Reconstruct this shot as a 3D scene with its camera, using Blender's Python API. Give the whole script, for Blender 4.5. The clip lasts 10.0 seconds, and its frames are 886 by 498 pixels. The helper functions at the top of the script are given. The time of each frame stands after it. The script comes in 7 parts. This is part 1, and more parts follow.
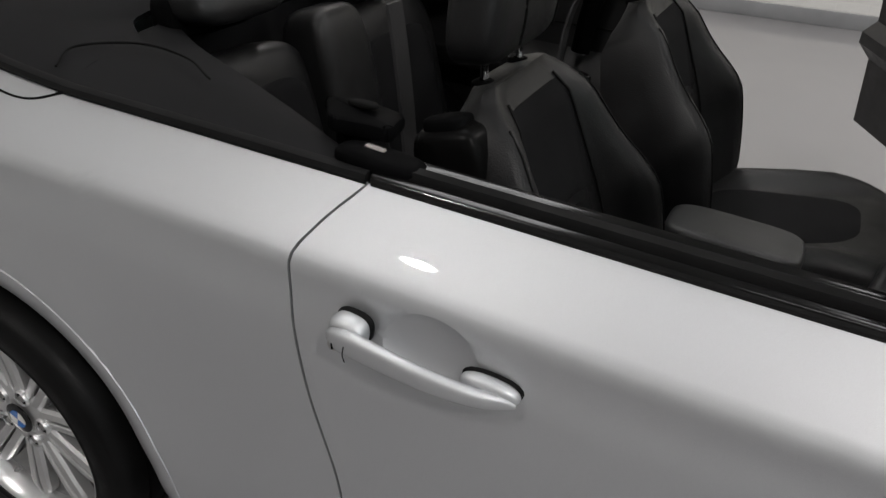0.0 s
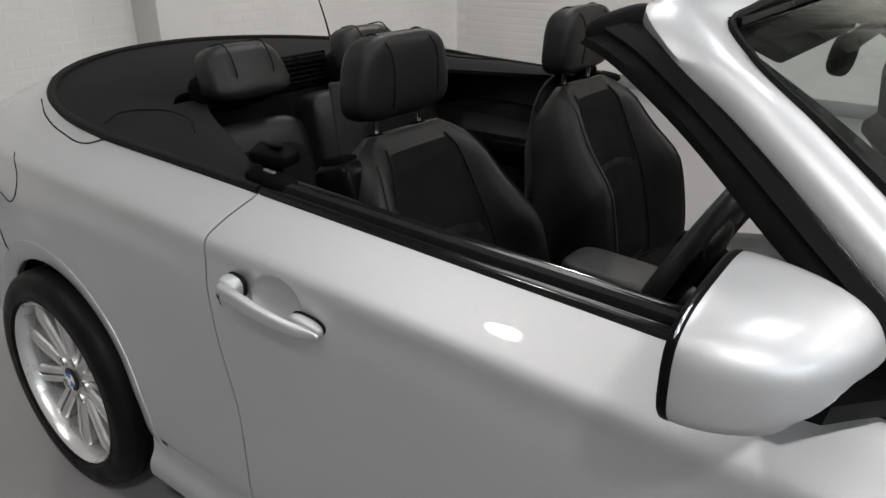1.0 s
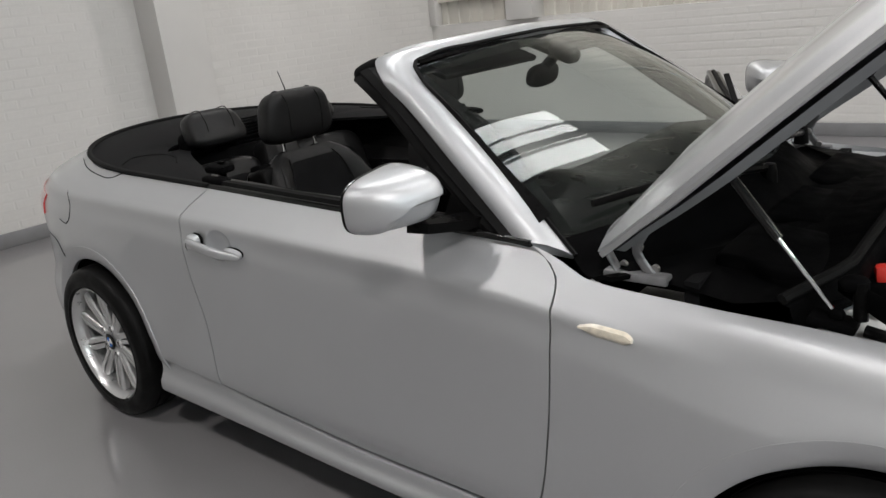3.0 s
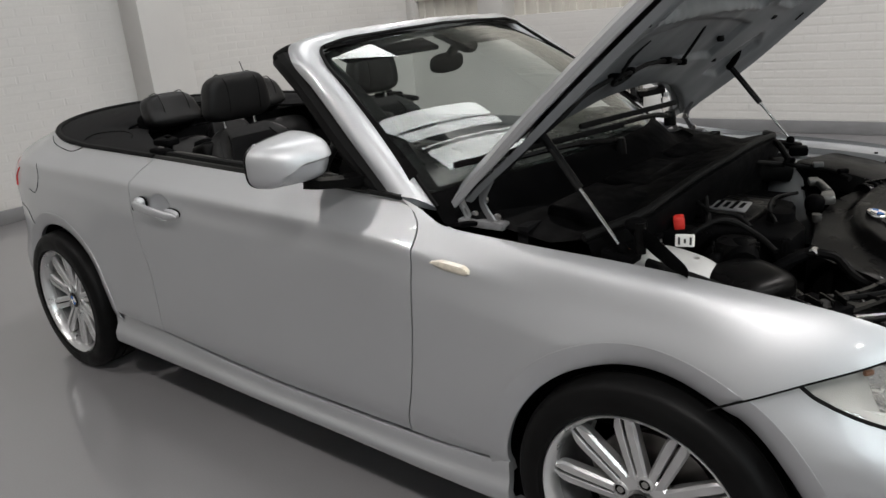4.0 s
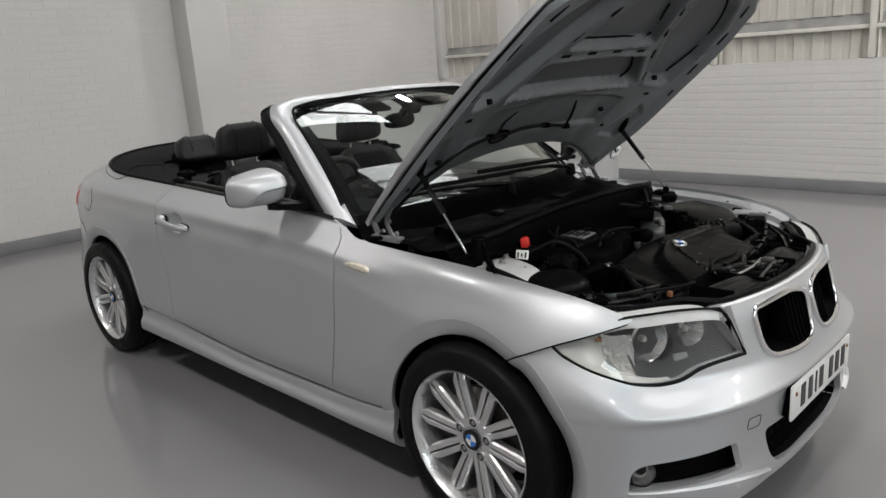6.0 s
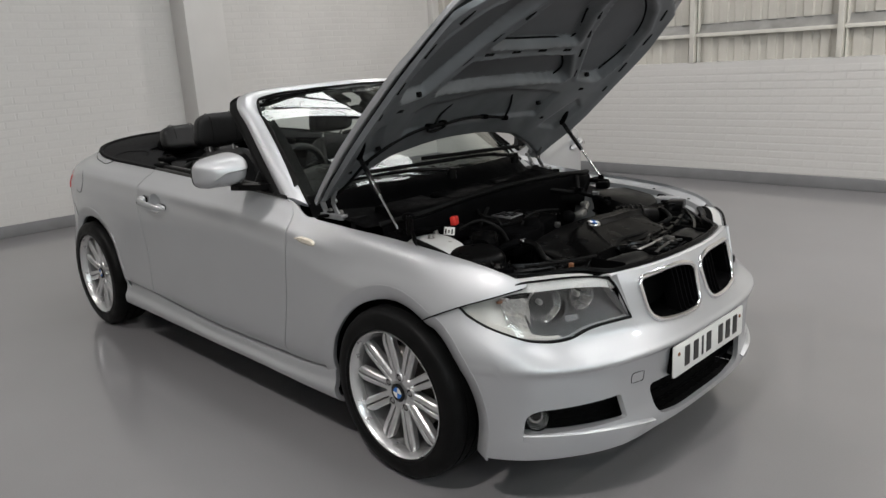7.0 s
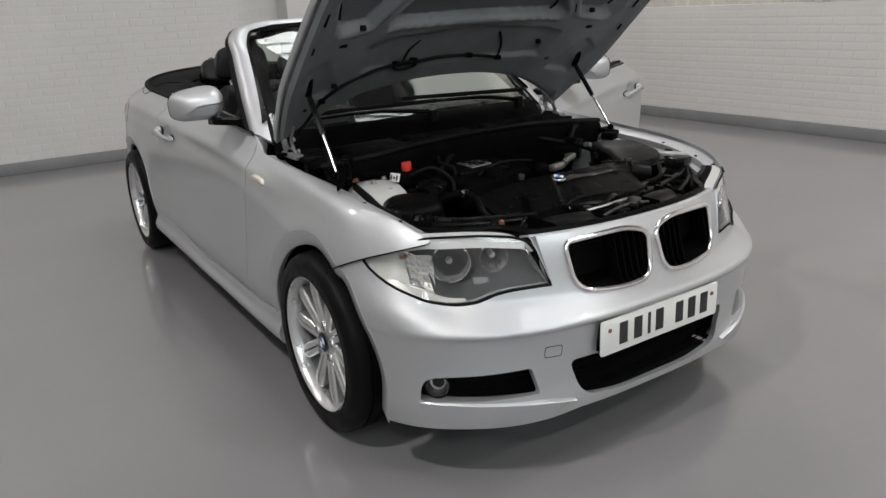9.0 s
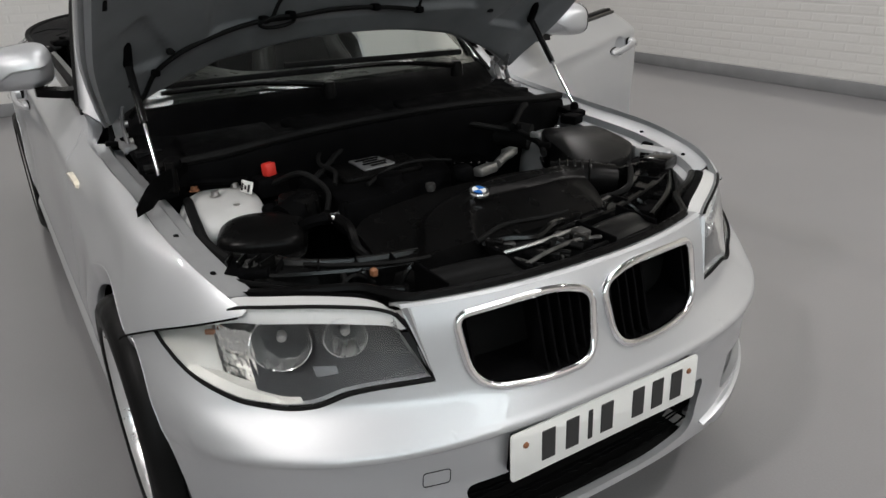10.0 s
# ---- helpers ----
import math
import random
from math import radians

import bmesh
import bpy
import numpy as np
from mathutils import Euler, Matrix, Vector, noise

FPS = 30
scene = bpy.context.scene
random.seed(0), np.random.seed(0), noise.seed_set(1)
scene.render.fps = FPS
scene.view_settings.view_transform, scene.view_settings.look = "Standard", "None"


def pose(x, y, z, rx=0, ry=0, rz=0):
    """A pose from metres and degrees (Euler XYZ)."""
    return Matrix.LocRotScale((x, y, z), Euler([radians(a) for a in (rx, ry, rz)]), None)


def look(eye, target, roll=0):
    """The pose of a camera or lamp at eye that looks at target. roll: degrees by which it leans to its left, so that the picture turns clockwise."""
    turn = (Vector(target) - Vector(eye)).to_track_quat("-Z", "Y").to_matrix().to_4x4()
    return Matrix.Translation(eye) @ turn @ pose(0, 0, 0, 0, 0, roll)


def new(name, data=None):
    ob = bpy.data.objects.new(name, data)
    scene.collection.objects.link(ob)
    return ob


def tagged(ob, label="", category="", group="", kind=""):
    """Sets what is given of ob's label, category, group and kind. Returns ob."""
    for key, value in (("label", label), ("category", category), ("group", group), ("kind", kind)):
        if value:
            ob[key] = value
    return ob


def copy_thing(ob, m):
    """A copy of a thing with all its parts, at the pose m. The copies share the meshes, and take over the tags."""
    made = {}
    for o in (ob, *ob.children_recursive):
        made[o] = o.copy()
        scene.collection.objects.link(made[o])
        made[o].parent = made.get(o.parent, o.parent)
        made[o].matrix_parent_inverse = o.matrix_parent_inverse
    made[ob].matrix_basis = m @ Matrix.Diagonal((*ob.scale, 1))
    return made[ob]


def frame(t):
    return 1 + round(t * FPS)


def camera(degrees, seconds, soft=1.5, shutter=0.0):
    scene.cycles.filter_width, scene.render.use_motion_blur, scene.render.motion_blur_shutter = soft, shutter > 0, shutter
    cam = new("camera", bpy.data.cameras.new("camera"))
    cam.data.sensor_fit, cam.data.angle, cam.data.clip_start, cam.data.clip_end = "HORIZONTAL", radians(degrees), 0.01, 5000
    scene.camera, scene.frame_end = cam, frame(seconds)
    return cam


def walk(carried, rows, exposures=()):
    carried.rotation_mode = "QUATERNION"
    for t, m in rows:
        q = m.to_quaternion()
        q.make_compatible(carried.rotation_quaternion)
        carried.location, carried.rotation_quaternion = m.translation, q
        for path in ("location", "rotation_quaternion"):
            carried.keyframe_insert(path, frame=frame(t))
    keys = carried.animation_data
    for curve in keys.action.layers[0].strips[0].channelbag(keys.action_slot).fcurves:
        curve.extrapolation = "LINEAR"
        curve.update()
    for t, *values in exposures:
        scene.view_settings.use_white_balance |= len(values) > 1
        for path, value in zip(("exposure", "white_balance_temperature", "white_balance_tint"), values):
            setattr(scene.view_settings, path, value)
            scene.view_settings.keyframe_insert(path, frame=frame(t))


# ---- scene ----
cam = camera(61.5, 10.0)
PATH = [
    (0, (1.196, -1.424, 1.373), (0.454, 0.126, 0.349), 2.4),
    (0.5, (1.46, -1.514, 1.401), (0.459, -0.086, 0.422), -0.4),
    (1, (1.825, -1.537, 1.418), (0.696, -0.089, 0.624), -0.3),
    (1.5, (2.103, -1.722, 1.392), (0.958, -0.254, 0.664), 0.0),
    (2, (2.307, -1.814, 1.426), (1.122, -0.361, 0.728), -0.5),
    (2.2, (2.403, -1.818, 1.418), (1.18, -0.372, 0.775), -0.8),
    (3.3, (2.944, -2.088, 1.435), (1.714, -0.637, 0.816), -7.5),
    (3.5, (3.025, -2.122, 1.425), (1.806, -0.664, 0.801), -7.6),
    (4, (3.262, -2.093, 1.39), (2.021, -0.651, 0.773), -5.4),
    (4.5, (3.491, -2.163, 1.413), (2.205, -0.753, 0.814), -5.0),
    (5, (3.676, -2.274, 1.437), (2.377, -0.869, 0.855), -4.8),
    (5.5, (3.877, -2.282, 1.451), (2.537, -0.882, 0.959), -3.9),
    (6.8, (4.437, -2.387, 1.448), (3.051, -1.034, 0.948), -3.9),
    (7, (4.512, -2.356, 1.442), (3.126, -1.004, 0.942), -3.5),
    (7.5, (4.674, -2.235, 1.417), (3.239, -0.933, 0.923), -2.0),
    (8, (4.813, -2.236, 1.426), (3.343, -0.994, 0.88), -2.4),
    (8.5, (4.871, -2.037, 1.399), (3.32, -0.91, 0.828), -4.0),
    (9, (4.831, -1.69, 1.379), (3.227, -0.672, 0.754), -3.0),
    (9.5, (4.623, -1.308, 1.366), (3.047, -0.314, 0.638), -2.6),
    (10, (4.344, -0.959, 1.363), (2.767, -0.006, 0.587), -2.4),
]
walk(cam, [(t, look(eye, target, roll)) for t, eye, target, roll in PATH],
     exposures=[(0, 0.06), (0.5, 0.17), (1, 0.18), (2, 0.11), (4.5, -0.01), (6, -0.07), (8.5, -0.07), (10, -0.02)])


# ---- world and lights: a windowless hall with round high-bay lamps and two roof lights ----
world = bpy.data.worlds.new("world")
scene.world = world
world.use_nodes = True
_nt = world.node_tree
_sky = _nt.nodes.new("ShaderNodeTexSky")
_sky.sky_type = "NISHITA"
_sky.sun_disc = False
_sky.sun_elevation, _sky.sun_rotation = radians(35), radians(120)
_nt.links.new(_sky.outputs[0], _nt.nodes["Background"].inputs[0])
_nt.nodes["Background"].inputs[1].default_value = 0.08

ROOF = 5.0
WALL_A, WALL_B = -3.42, 5.2          # hall walls: behind the boot, beside the passenger side
HALL_X, HALL_Y = 9.0, -6.0
LAMPS = [(-0.7, -3.1), (3.6, -3.0), (7.0, -3.4), (-1.0, 3.7), (4.3, 3.4), (7.4, 2.2)]
SKYLIGHTS = [(-1.1, -0.2, 0.2, 2.5), (1.9, -0.2, 3.2, 2.2), (4.7, -0.2, 6.0, 2.2), (-0.75, -2.6, 0.05, -1.8), (1.4, -2.7, 2.2, -1.9)]


def area_lamp(name, where, target, sx, sy, watts, colour=(1, 1, 1), round_=False):
    data = bpy.data.lights.new(name, "AREA")
    data.shape, data.size, data.energy, data.color = ("ELLIPSE" if round_ else "RECTANGLE"), sx, watts, colour
    data.size_y = sy
    ob = new(name, data)
    ob.matrix_world = look(where, target)
    return ob


for _x, _y in LAMPS:
    area_lamp("high_bay_light", (_x, _y, ROOF - 0.62), (_x, _y + 0.001, 0), 0.26, 0.26, (54 if _x < 0 else 110 if _x < 5 else 42) if _y < 0 else (58 if _x < 0 else 96), (1.0, 0.955, 0.935), True)
for _x0, _y0, _x1, _y1 in SKYLIGHTS:
    area_lamp("roof_daylight", ((_x0 + _x1) / 2, (_y0 + _y1) / 2, ROOF - 0.02), ((_x0 + _x1) / 2, (_y0 + _y1) / 2 + 0.001, 0), _x1 - _x0, _y1 - _y0, 14.5 * (_x1 - _x0) * (_y1 - _y0), (1.0, 0.985, 0.975))
# cool daylight assumed from ahead; unseen band added high to brighten the nose
FILL_BAND = (-5.8, 1.6, 3.2, 4.5)
area_lamp("doorway_daylight", (HALL_X - 0.06, (FILL_BAND[0] + FILL_BAND[1]) / 2, (FILL_BAND[2] + FILL_BAND[3]) / 2), (0, (FILL_BAND[0] + FILL_BAND[1]) / 2, (FILL_BAND[2] + FILL_BAND[3]) / 2), FILL_BAND[1] - FILL_BAND[0], FILL_BAND[3] - FILL_BAND[2], 152, (0.80, 0.95, 1.0))

# ---- small tools ----
def pchip(xs, ys, x):
    """Smooth curve through a few knots, without overshoot."""
    xs, ys = np.asarray(xs, float), np.asarray(ys, float)
    x = np.clip(np.asarray(x, float), xs[0], xs[-1])
    h, d = np.diff(xs), np.diff(ys) / np.diff(xs)
    m = np.zeros(len(xs))
    m[0], m[-1] = d[0], d[-1]
    for i in range(1, len(xs) - 1):
        if d[i - 1] * d[i] > 0:
            w1, w2 = 2 * h[i] + h[i - 1], h[i] + 2 * h[i - 1]
            m[i] = (w1 + w2) / (w1 / d[i - 1] + w2 / d[i])
    i = np.clip(np.searchsorted(xs, x) - 1, 0, len(xs) - 2)
    t = (x - xs[i]) / h[i]
    return ((1 + 2 * t) * (1 - t) ** 2 * ys[i] + t * (1 - t) ** 2 * h[i] * m[i]
            + t * t * (3 - 2 * t) * ys[i + 1] + t * t * (t - 1) * h[i] * m[i + 1])


def smooth_line(points, n):
    """n points on a smooth curve through the given ones."""
    p = np.asarray(points, float)
    s = np.r_[0, np.cumsum(np.linalg.norm(np.diff(p, axis=0), axis=1))]
    t = np.linspace(0, s[-1], n)
    m = np.gradient(p, s, axis=0)
    i = np.clip(np.searchsorted(s, t) - 1, 0, len(s) - 2)
    h = (s[i + 1] - s[i])[:, None]
    u = ((t - s[i])[:, None]) / h
    return ((1 + 2 * u) * (1 - u) ** 2 * p[i] + u * (1 - u) ** 2 * h * m[i]
            + u * u * (3 - 2 * u) * p[i + 1] + u * u * (u - 1) * h * m[i + 1])


def smoothstep(a, b, x):
    t = np.clip((np.asarray(x, float) - a) / (b - a), 0, 1)
    return t * t * (3 - 2 * t)


def finish(me, angle=35, smooth=True):
    bm = bmesh.new()
    bm.from_mesh(me)
    bmesh.ops.remove_doubles(bm, verts=bm.verts, dist=1e-5)
    bmesh.ops.recalc_face_normals(bm, faces=bm.faces)
    bm.to_mesh(me)
    bm.free()
    if smooth:
        me.polygons.foreach_set("use_smooth", [True] * len(me.polygons))
        me.set_sharp_from_angle(angle=radians(angle))
    me.update()
    return me


def mesh_of(verts, faces, angle=35, smooth=True):
    me = bpy.data.meshes.new("mesh")
    me.from_pydata([tuple(map(float, v)) for v in verts], [], [tuple(map(int, f)) for f in faces])
    return finish(me, angle, smooth)


def bm_mesh(bm, angle=35, smooth=True):
    me = bpy.data.meshes.new("mesh")
    bm.to_mesh(me)
    bm.free()
    return finish(me, angle, smooth)


def joined(meshes, angle=35):
    bm = bmesh.new()
    for me in meshes:
        bm.from_mesh(me)
    return bm_mesh(bm, angle)


def moved(me, m):
    me = me.copy()
    me.transform(m)
    if m.determinant() < 0:
        me.flip_normals()
    return me


MIRROR = Matrix.Diagonal((1, -1, 1, 1))


def part(name, me, material, parent=None, label=""):
    ob = new(name, me)
    me.name = name
    if material and not me.materials:
        me.materials.append(material)
    if parent:
        while parent.parent and parent.parent.parent:
            parent = parent.parent
        ob.parent = parent
    if label:
        ob["label"] = label
    return ob


def thing(name, label, category, at=(0, 0, 0), group="", kind="", turn=0.0):
    ob = new(name)
    ob.empty_display_size = 0.1
    ob.matrix_basis = pose(*at, 0, 0, turn)
    return tagged(ob, label, category, group, kind)


def shell(p, d=0.02, angle=35, direction=None):
    """A closed sheet of thickness d from a grid of points p[i, j], laid behind its face."""
    p = np.asarray(p, float)
    nu, nv = p.shape[:2]
    du, dv = np.gradient(p, axis=0), np.gradient(p, axis=1)
    n = np.cross(du, dv)
    n /= np.linalg.norm(n, axis=-1, keepdims=True) + 1e-12
    if direction is not None and (n * np.asarray(direction)).sum(-1).mean() < 0:
        n = -n
    q = p - d * n
    idx = lambda i, j, k: (k * nu + i) * nv + j
    verts = np.concatenate([p.reshape(-1, 3), q.reshape(-1, 3)])
    faces = []
    for i in range(nu - 1):
        for j in range(nv - 1):
            faces.append((idx(i, j, 0), idx(i + 1, j, 0), idx(i + 1, j + 1, 0), idx(i, j + 1, 0)))
            faces.append((idx(i, j, 1), idx(i, j + 1, 1), idx(i + 1, j + 1, 1), idx(i + 1, j, 1)))
    for i in range(nu - 1):
        for j in (0, nv - 1):
            faces.append((idx(i, j, 0), idx(i + 1, j, 0), idx(i + 1, j, 1), idx(i, j, 1)))
    for j in range(nv - 1):
        for i in (0, nu - 1):
            faces.append((idx(i, j, 0), idx(i, j + 1, 0), idx(i, j + 1, 1), idx(i, j, 1)))
    return mesh_of(verts, faces, angle)


def sheet(p, angle=35):
    p = np.asarray(p, float)
    nu, nv = p.shape[:2]
    return mesh_of(p.reshape(-1, 3), [(i * nv + j, (i + 1) * nv + j, (i + 1) * nv + j + 1, i * nv + j + 1)
                                      for i in range(nu - 1) for j in range(nv - 1)], angle)


def loft(rings, closed=True, caps=True, angle=40):
    r = np.asarray(rings, float)
    n, k = r.shape[:2]
    faces = []
    for i in range(n - 1):
        for j in range(k if closed else k - 1):
            a, b = i * k + j, i * k + (j + 1) % k
            faces.append((a, b, b + k, a + k))
    if caps:
        faces += [tuple(range(k)), tuple(range((n - 1) * k, n * k))]
    return mesh_of(r.reshape(-1, 3), faces, angle)


def tube(points, radius, seg=8, n=None, flat=1.0):
    p = smooth_line(points, n or 6 * len(points)) if n != 0 else np.asarray(points, float)
    t = np.gradient(p, axis=0)
    t /= np.linalg.norm(t, axis=1, keepdims=True) + 1e-9
    up = np.array([0, 0, 1.0])
    if abs(t[:, 2]).mean() > 0.8:
        up = np.array([0, 1.0, 0])
    a = np.cross(t, up)
    a /= np.linalg.norm(a, axis=1, keepdims=True) + 1e-9
    b = np.cross(a, t)
    rad = np.broadcast_to(np.asarray(radius, float), (len(p),))
    rings = [[p[i] + rad[i] * (math.cos(w) * a[i] + flat * math.sin(w) * b[i]) for w in np.linspace(0, 2 * np.pi, seg, endpoint=False)]
             for i in range(len(p))]
    return loft(rings)


def loop_tube(points, radius, seg=8):
    """A closed ring of round section along a closed line of points."""
    p = np.asarray(points, float)
    t = np.roll(p, -1, 0) - np.roll(p, 1, 0)
    t /= np.linalg.norm(t, axis=1, keepdims=True)
    c = p - p.mean(0)
    n = np.cross(c, t).mean(0)
    n /= np.linalg.norm(n)
    a = np.cross(t, n)
    rings = [[p[i] + radius[0] * math.cos(w) * a[i] + radius[1] * math.sin(w) * n for w in np.linspace(0, 2 * np.pi, seg, endpoint=False)]
             for i in range(len(p))]
    rings.append(rings[0])
    return loft(rings, caps=False)


def lathe(profile, seg=48, axis="y", caps=False):
    """Turned about the local axis: rows of radius and height along it."""
    rings = []
    for r, h in profile:
        ring = []
        for w in np.linspace(0, 2 * np.pi, seg, endpoint=False):
            c, s = r * math.cos(w), r * math.sin(w)
            ring.append({"y": (c, h, s), "z": (c, s, h), "x": (h, c, s)}[axis])
        rings.append(ring)
    return loft(rings, caps=caps)


def rbox(sx, sy, sz, r=0.01, seg=3, at=(0, 0, 0), rot=(0, 0, 0)):
    bm = bmesh.new()
    bmesh.ops.create_cube(bm, size=1, matrix=Matrix.Diagonal((sx, sy, sz, 1)))
    if r > 0:
        bmesh.ops.bevel(bm, geom=list(bm.edges), offset=min(r, 0.49 * min(sx, sy, sz)), segments=seg, profile=0.5, affect="EDGES")
    bm.transform(pose(*at, *rot))
    return bm_mesh(bm)


def soft_box(sx, sy, sz, n=4.0, at=(0, 0, 0), rot=(0, 0, 0), k=20, fn=None):
    """A padded, pillow-like block: a superellipsoid, shaped further by fn."""
    u = np.linspace(-np.pi / 2, np.pi / 2, k)
    v = np.linspace(-np.pi, np.pi, 2 * k, endpoint=False)
    e = 2 / n
    c = lambda a: np.sign(np.cos(a)) * np.abs(np.cos(a)) ** e
    s = lambda a: np.sign(np.sin(a)) * np.abs(np.sin(a)) ** e
    rings = np.array([[(c(a) * c(b), c(a) * s(b), s(a)) for b in v] for a in u]) * np.array([sx, sy, sz]) / 2
    if fn:
        rings = fn(rings)
    me = loft(rings, angle=60)
    me.transform(pose(*at, *rot))
    return me


def prism(outline, axis, lo, hi, bevel=0.0):
    """An outline in the two other axes, drawn out along axis from lo to hi."""
    o = np.asarray(outline, float)
    put = {"x": lambda a, b, h: (h, a, b), "y": lambda a, b, h: (a, h, b), "z": lambda a, b, h: (a, b, h)}[axis]
    bm = bmesh.new()
    rows = [[bm.verts.new(put(a, b, h)) for a, b in o] for h in (lo, hi)]
    n = len(o)
    for i in range(n):
        bm.faces.new((rows[0][i], rows[0][(i + 1) % n], rows[1][(i + 1) % n], rows[1][i]))
    bm.faces.new(rows[0])
    bm.faces.new(rows[1])
    if bevel:
        bmesh.ops.recalc_face_normals(bm, faces=bm.faces)
        bmesh.ops.bevel(bm, geom=list(bm.edges), offset=bevel, segments=2, profile=0.5, affect="EDGES")
    return bm_mesh(bm)


def rounded(corners, r=0.02, seg=5):
    """A closed outline with rounded corners."""
    c = np.asarray(corners, float)
    out = []
    for i in range(len(c)):
        a, b, d = c[i - 1], c[i], c[(i + 1) % len(c)]
        u, v = (a - b), (d - b)
        lu, lv = np.linalg.norm(u), np.linalg.norm(v)
        rr = r[i] if isinstance(r, (list, tuple)) else r
        s = min(rr, lu * 0.48, lv * 0.48)
        p, q = b + u / lu * s, b + v / lv * s
        for t in np.linspace(0, 1, seg):
            out.append((1 - t) ** 2 * p + 2 * t * (1 - t) * b + t * t * q)
    return np.array(out)


def carve(me, cutters, angle=35):
    """The mesh with the cutters taken away."""
    ob = new("tmp", me)
    temps = [ob]
    for c in cutters:
        t = new("tmp", c)
        temps.append(t)
        mod = ob.modifiers.new("cut", "BOOLEAN")
        mod.operation, mod.object, mod.solver = "DIFFERENCE", t, "EXACT"
    bpy.context.view_layer.update()
    out = bpy.data.meshes.new_from_object(ob.evaluated_get(bpy.context.evaluated_depsgraph_get()))
    for t in temps:
        bpy.data.objects.remove(t)
    out.materials.clear()
    out.polygons.foreach_set("use_smooth", [True] * len(out.polygons))
    out.set_sharp_from_angle(angle=radians(angle))
    return out

# ---- materials ----
def material(name, colour, rough=0.5, metal=0.0, coat=0.0, coat_rough=0.03, vary=0.0, vary_scale=8.0, bump=0.0, bump_scale=200.0,
             rough_vary=0.0, spec=0.5, fine=0.0, fine_scale=900.0, per_piece=0.0):
    m = bpy.data.materials.new(name)
    m.use_nodes = True
    nt = m.node_tree
    b = nt.nodes["Principled BSDF"]
    b.inputs["Base Color"].default_value = (*colour, 1)
    b.inputs["Roughness"].default_value = rough
    b.inputs["Metallic"].default_value = metal
    b.inputs["Coat Weight"].default_value = coat
    b.inputs["Coat Roughness"].default_value = coat_rough
    b.inputs["Specular IOR Level"].default_value = spec
    tc = nt.nodes.new("ShaderNodeTexCoord")

    def noise_node(scale, detail=4.0):
        n = nt.nodes.new("ShaderNodeTexNoise")
        n.inputs["Scale"].default_value = scale
        n.inputs["Detail"].default_value = detail
        nt.links.new(tc.outputs["Object"], n.inputs["Vector"])
        return n

    def ranged(sock, lo, hi):
        r = nt.nodes.new("ShaderNodeMapRange")
        r.inputs["From Min"].default_value, r.inputs["From Max"].default_value = 0.3, 0.7
        r.inputs["To Min"].default_value, r.inputs["To Max"].default_value = lo, hi
        nt.links.new(sock, r.inputs["Value"])
        return r.outputs[0]

    factor = None
    if vary:
        factor = ranged(noise_node(vary_scale).outputs[0], 1 - vary, 1 + vary)
    if fine:
        f2 = ranged(noise_node(fine_scale, 2).outputs[0], 1 - fine, 1 + fine)
        if factor is None:
            factor = f2
        else:
            mul = nt.nodes.new("ShaderNodeMath")
            mul.operation = "MULTIPLY"
            nt.links.new(factor, mul.inputs[0])
            nt.links.new(f2, mul.inputs[1])
            factor = mul.outputs[0]
    if per_piece:
        oi = nt.nodes.new("ShaderNodeObjectInfo")
        geo = nt.nodes.new("ShaderNodeNewGeometry")
        add = nt.nodes.new("ShaderNodeMath")
        add.operation = "ADD"
        nt.links.new(oi.outputs["Random"], add.inputs[0])
        nt.links.new(geo.outputs["Random Per Island"], add.inputs[1])
        r = nt.nodes.new("ShaderNodeMapRange")
        r.inputs["From Max"].default_value = 2.0
        r.inputs["To Min"].default_value, r.inputs["To Max"].default_value = 1 - per_piece, 1 + per_piece
        nt.links.new(add.outputs[0], r.inputs["Value"])
        if factor is None:
            factor = r.outputs[0]
        else:
            mul = nt.nodes.new("ShaderNodeMath")
            mul.operation = "MULTIPLY"
            nt.links.new(factor, mul.inputs[0])
            nt.links.new(r.outputs[0], mul.inputs[1])
            factor = mul.outputs[0]
    if factor is not None:
        vm = nt.nodes.new("ShaderNodeVectorMath")
        vm.operation = "SCALE"
        vm.inputs[0].default_value = colour
        nt.links.new(factor, vm.inputs["Scale"])
        nt.links.new(vm.outputs[0], b.inputs["Base Color"])
    if rough_vary:
        nt.links.new(ranged(noise_node(vary_scale * 1.7, 6).outputs[0], max(0.02, rough - rough_vary), rough + rough_vary), b.inputs["Roughness"])
    if bump:
        bp = nt.nodes.new("ShaderNodeBump")
        bp.inputs["Strength"].default_value = bump
        bp.inputs["Distance"].default_value = 0.002
        nt.links.new(noise_node(bump_scale, 5).outputs[0], bp.inputs["Height"])
        nt.links.new(bp.outputs[0], b.inputs["Normal"])
    return m


def clear_glass(name, tint, ior=1.45):
    m = bpy.data.materials.new(name)
    m.use_nodes = True
    b = m.node_tree.nodes["Principled BSDF"]
    b.inputs["Base Color"].default_value = (*tint, 1)
    b.inputs["Roughness"].default_value = 0.0
    b.inputs["Transmission Weight"].default_value = 1.0
    b.inputs["IOR"].default_value = ior
    return m


def glow(name, colour, strength):
    m = bpy.data.materials.new(name)
    m.use_nodes = True
    b = m.node_tree.nodes["Principled BSDF"]
    b.inputs["Base Color"].default_value = (*colour, 1)
    b.inputs["Emission Color"].default_value = (*colour, 1)
    b.inputs["Emission Strength"].default_value = strength
    return m


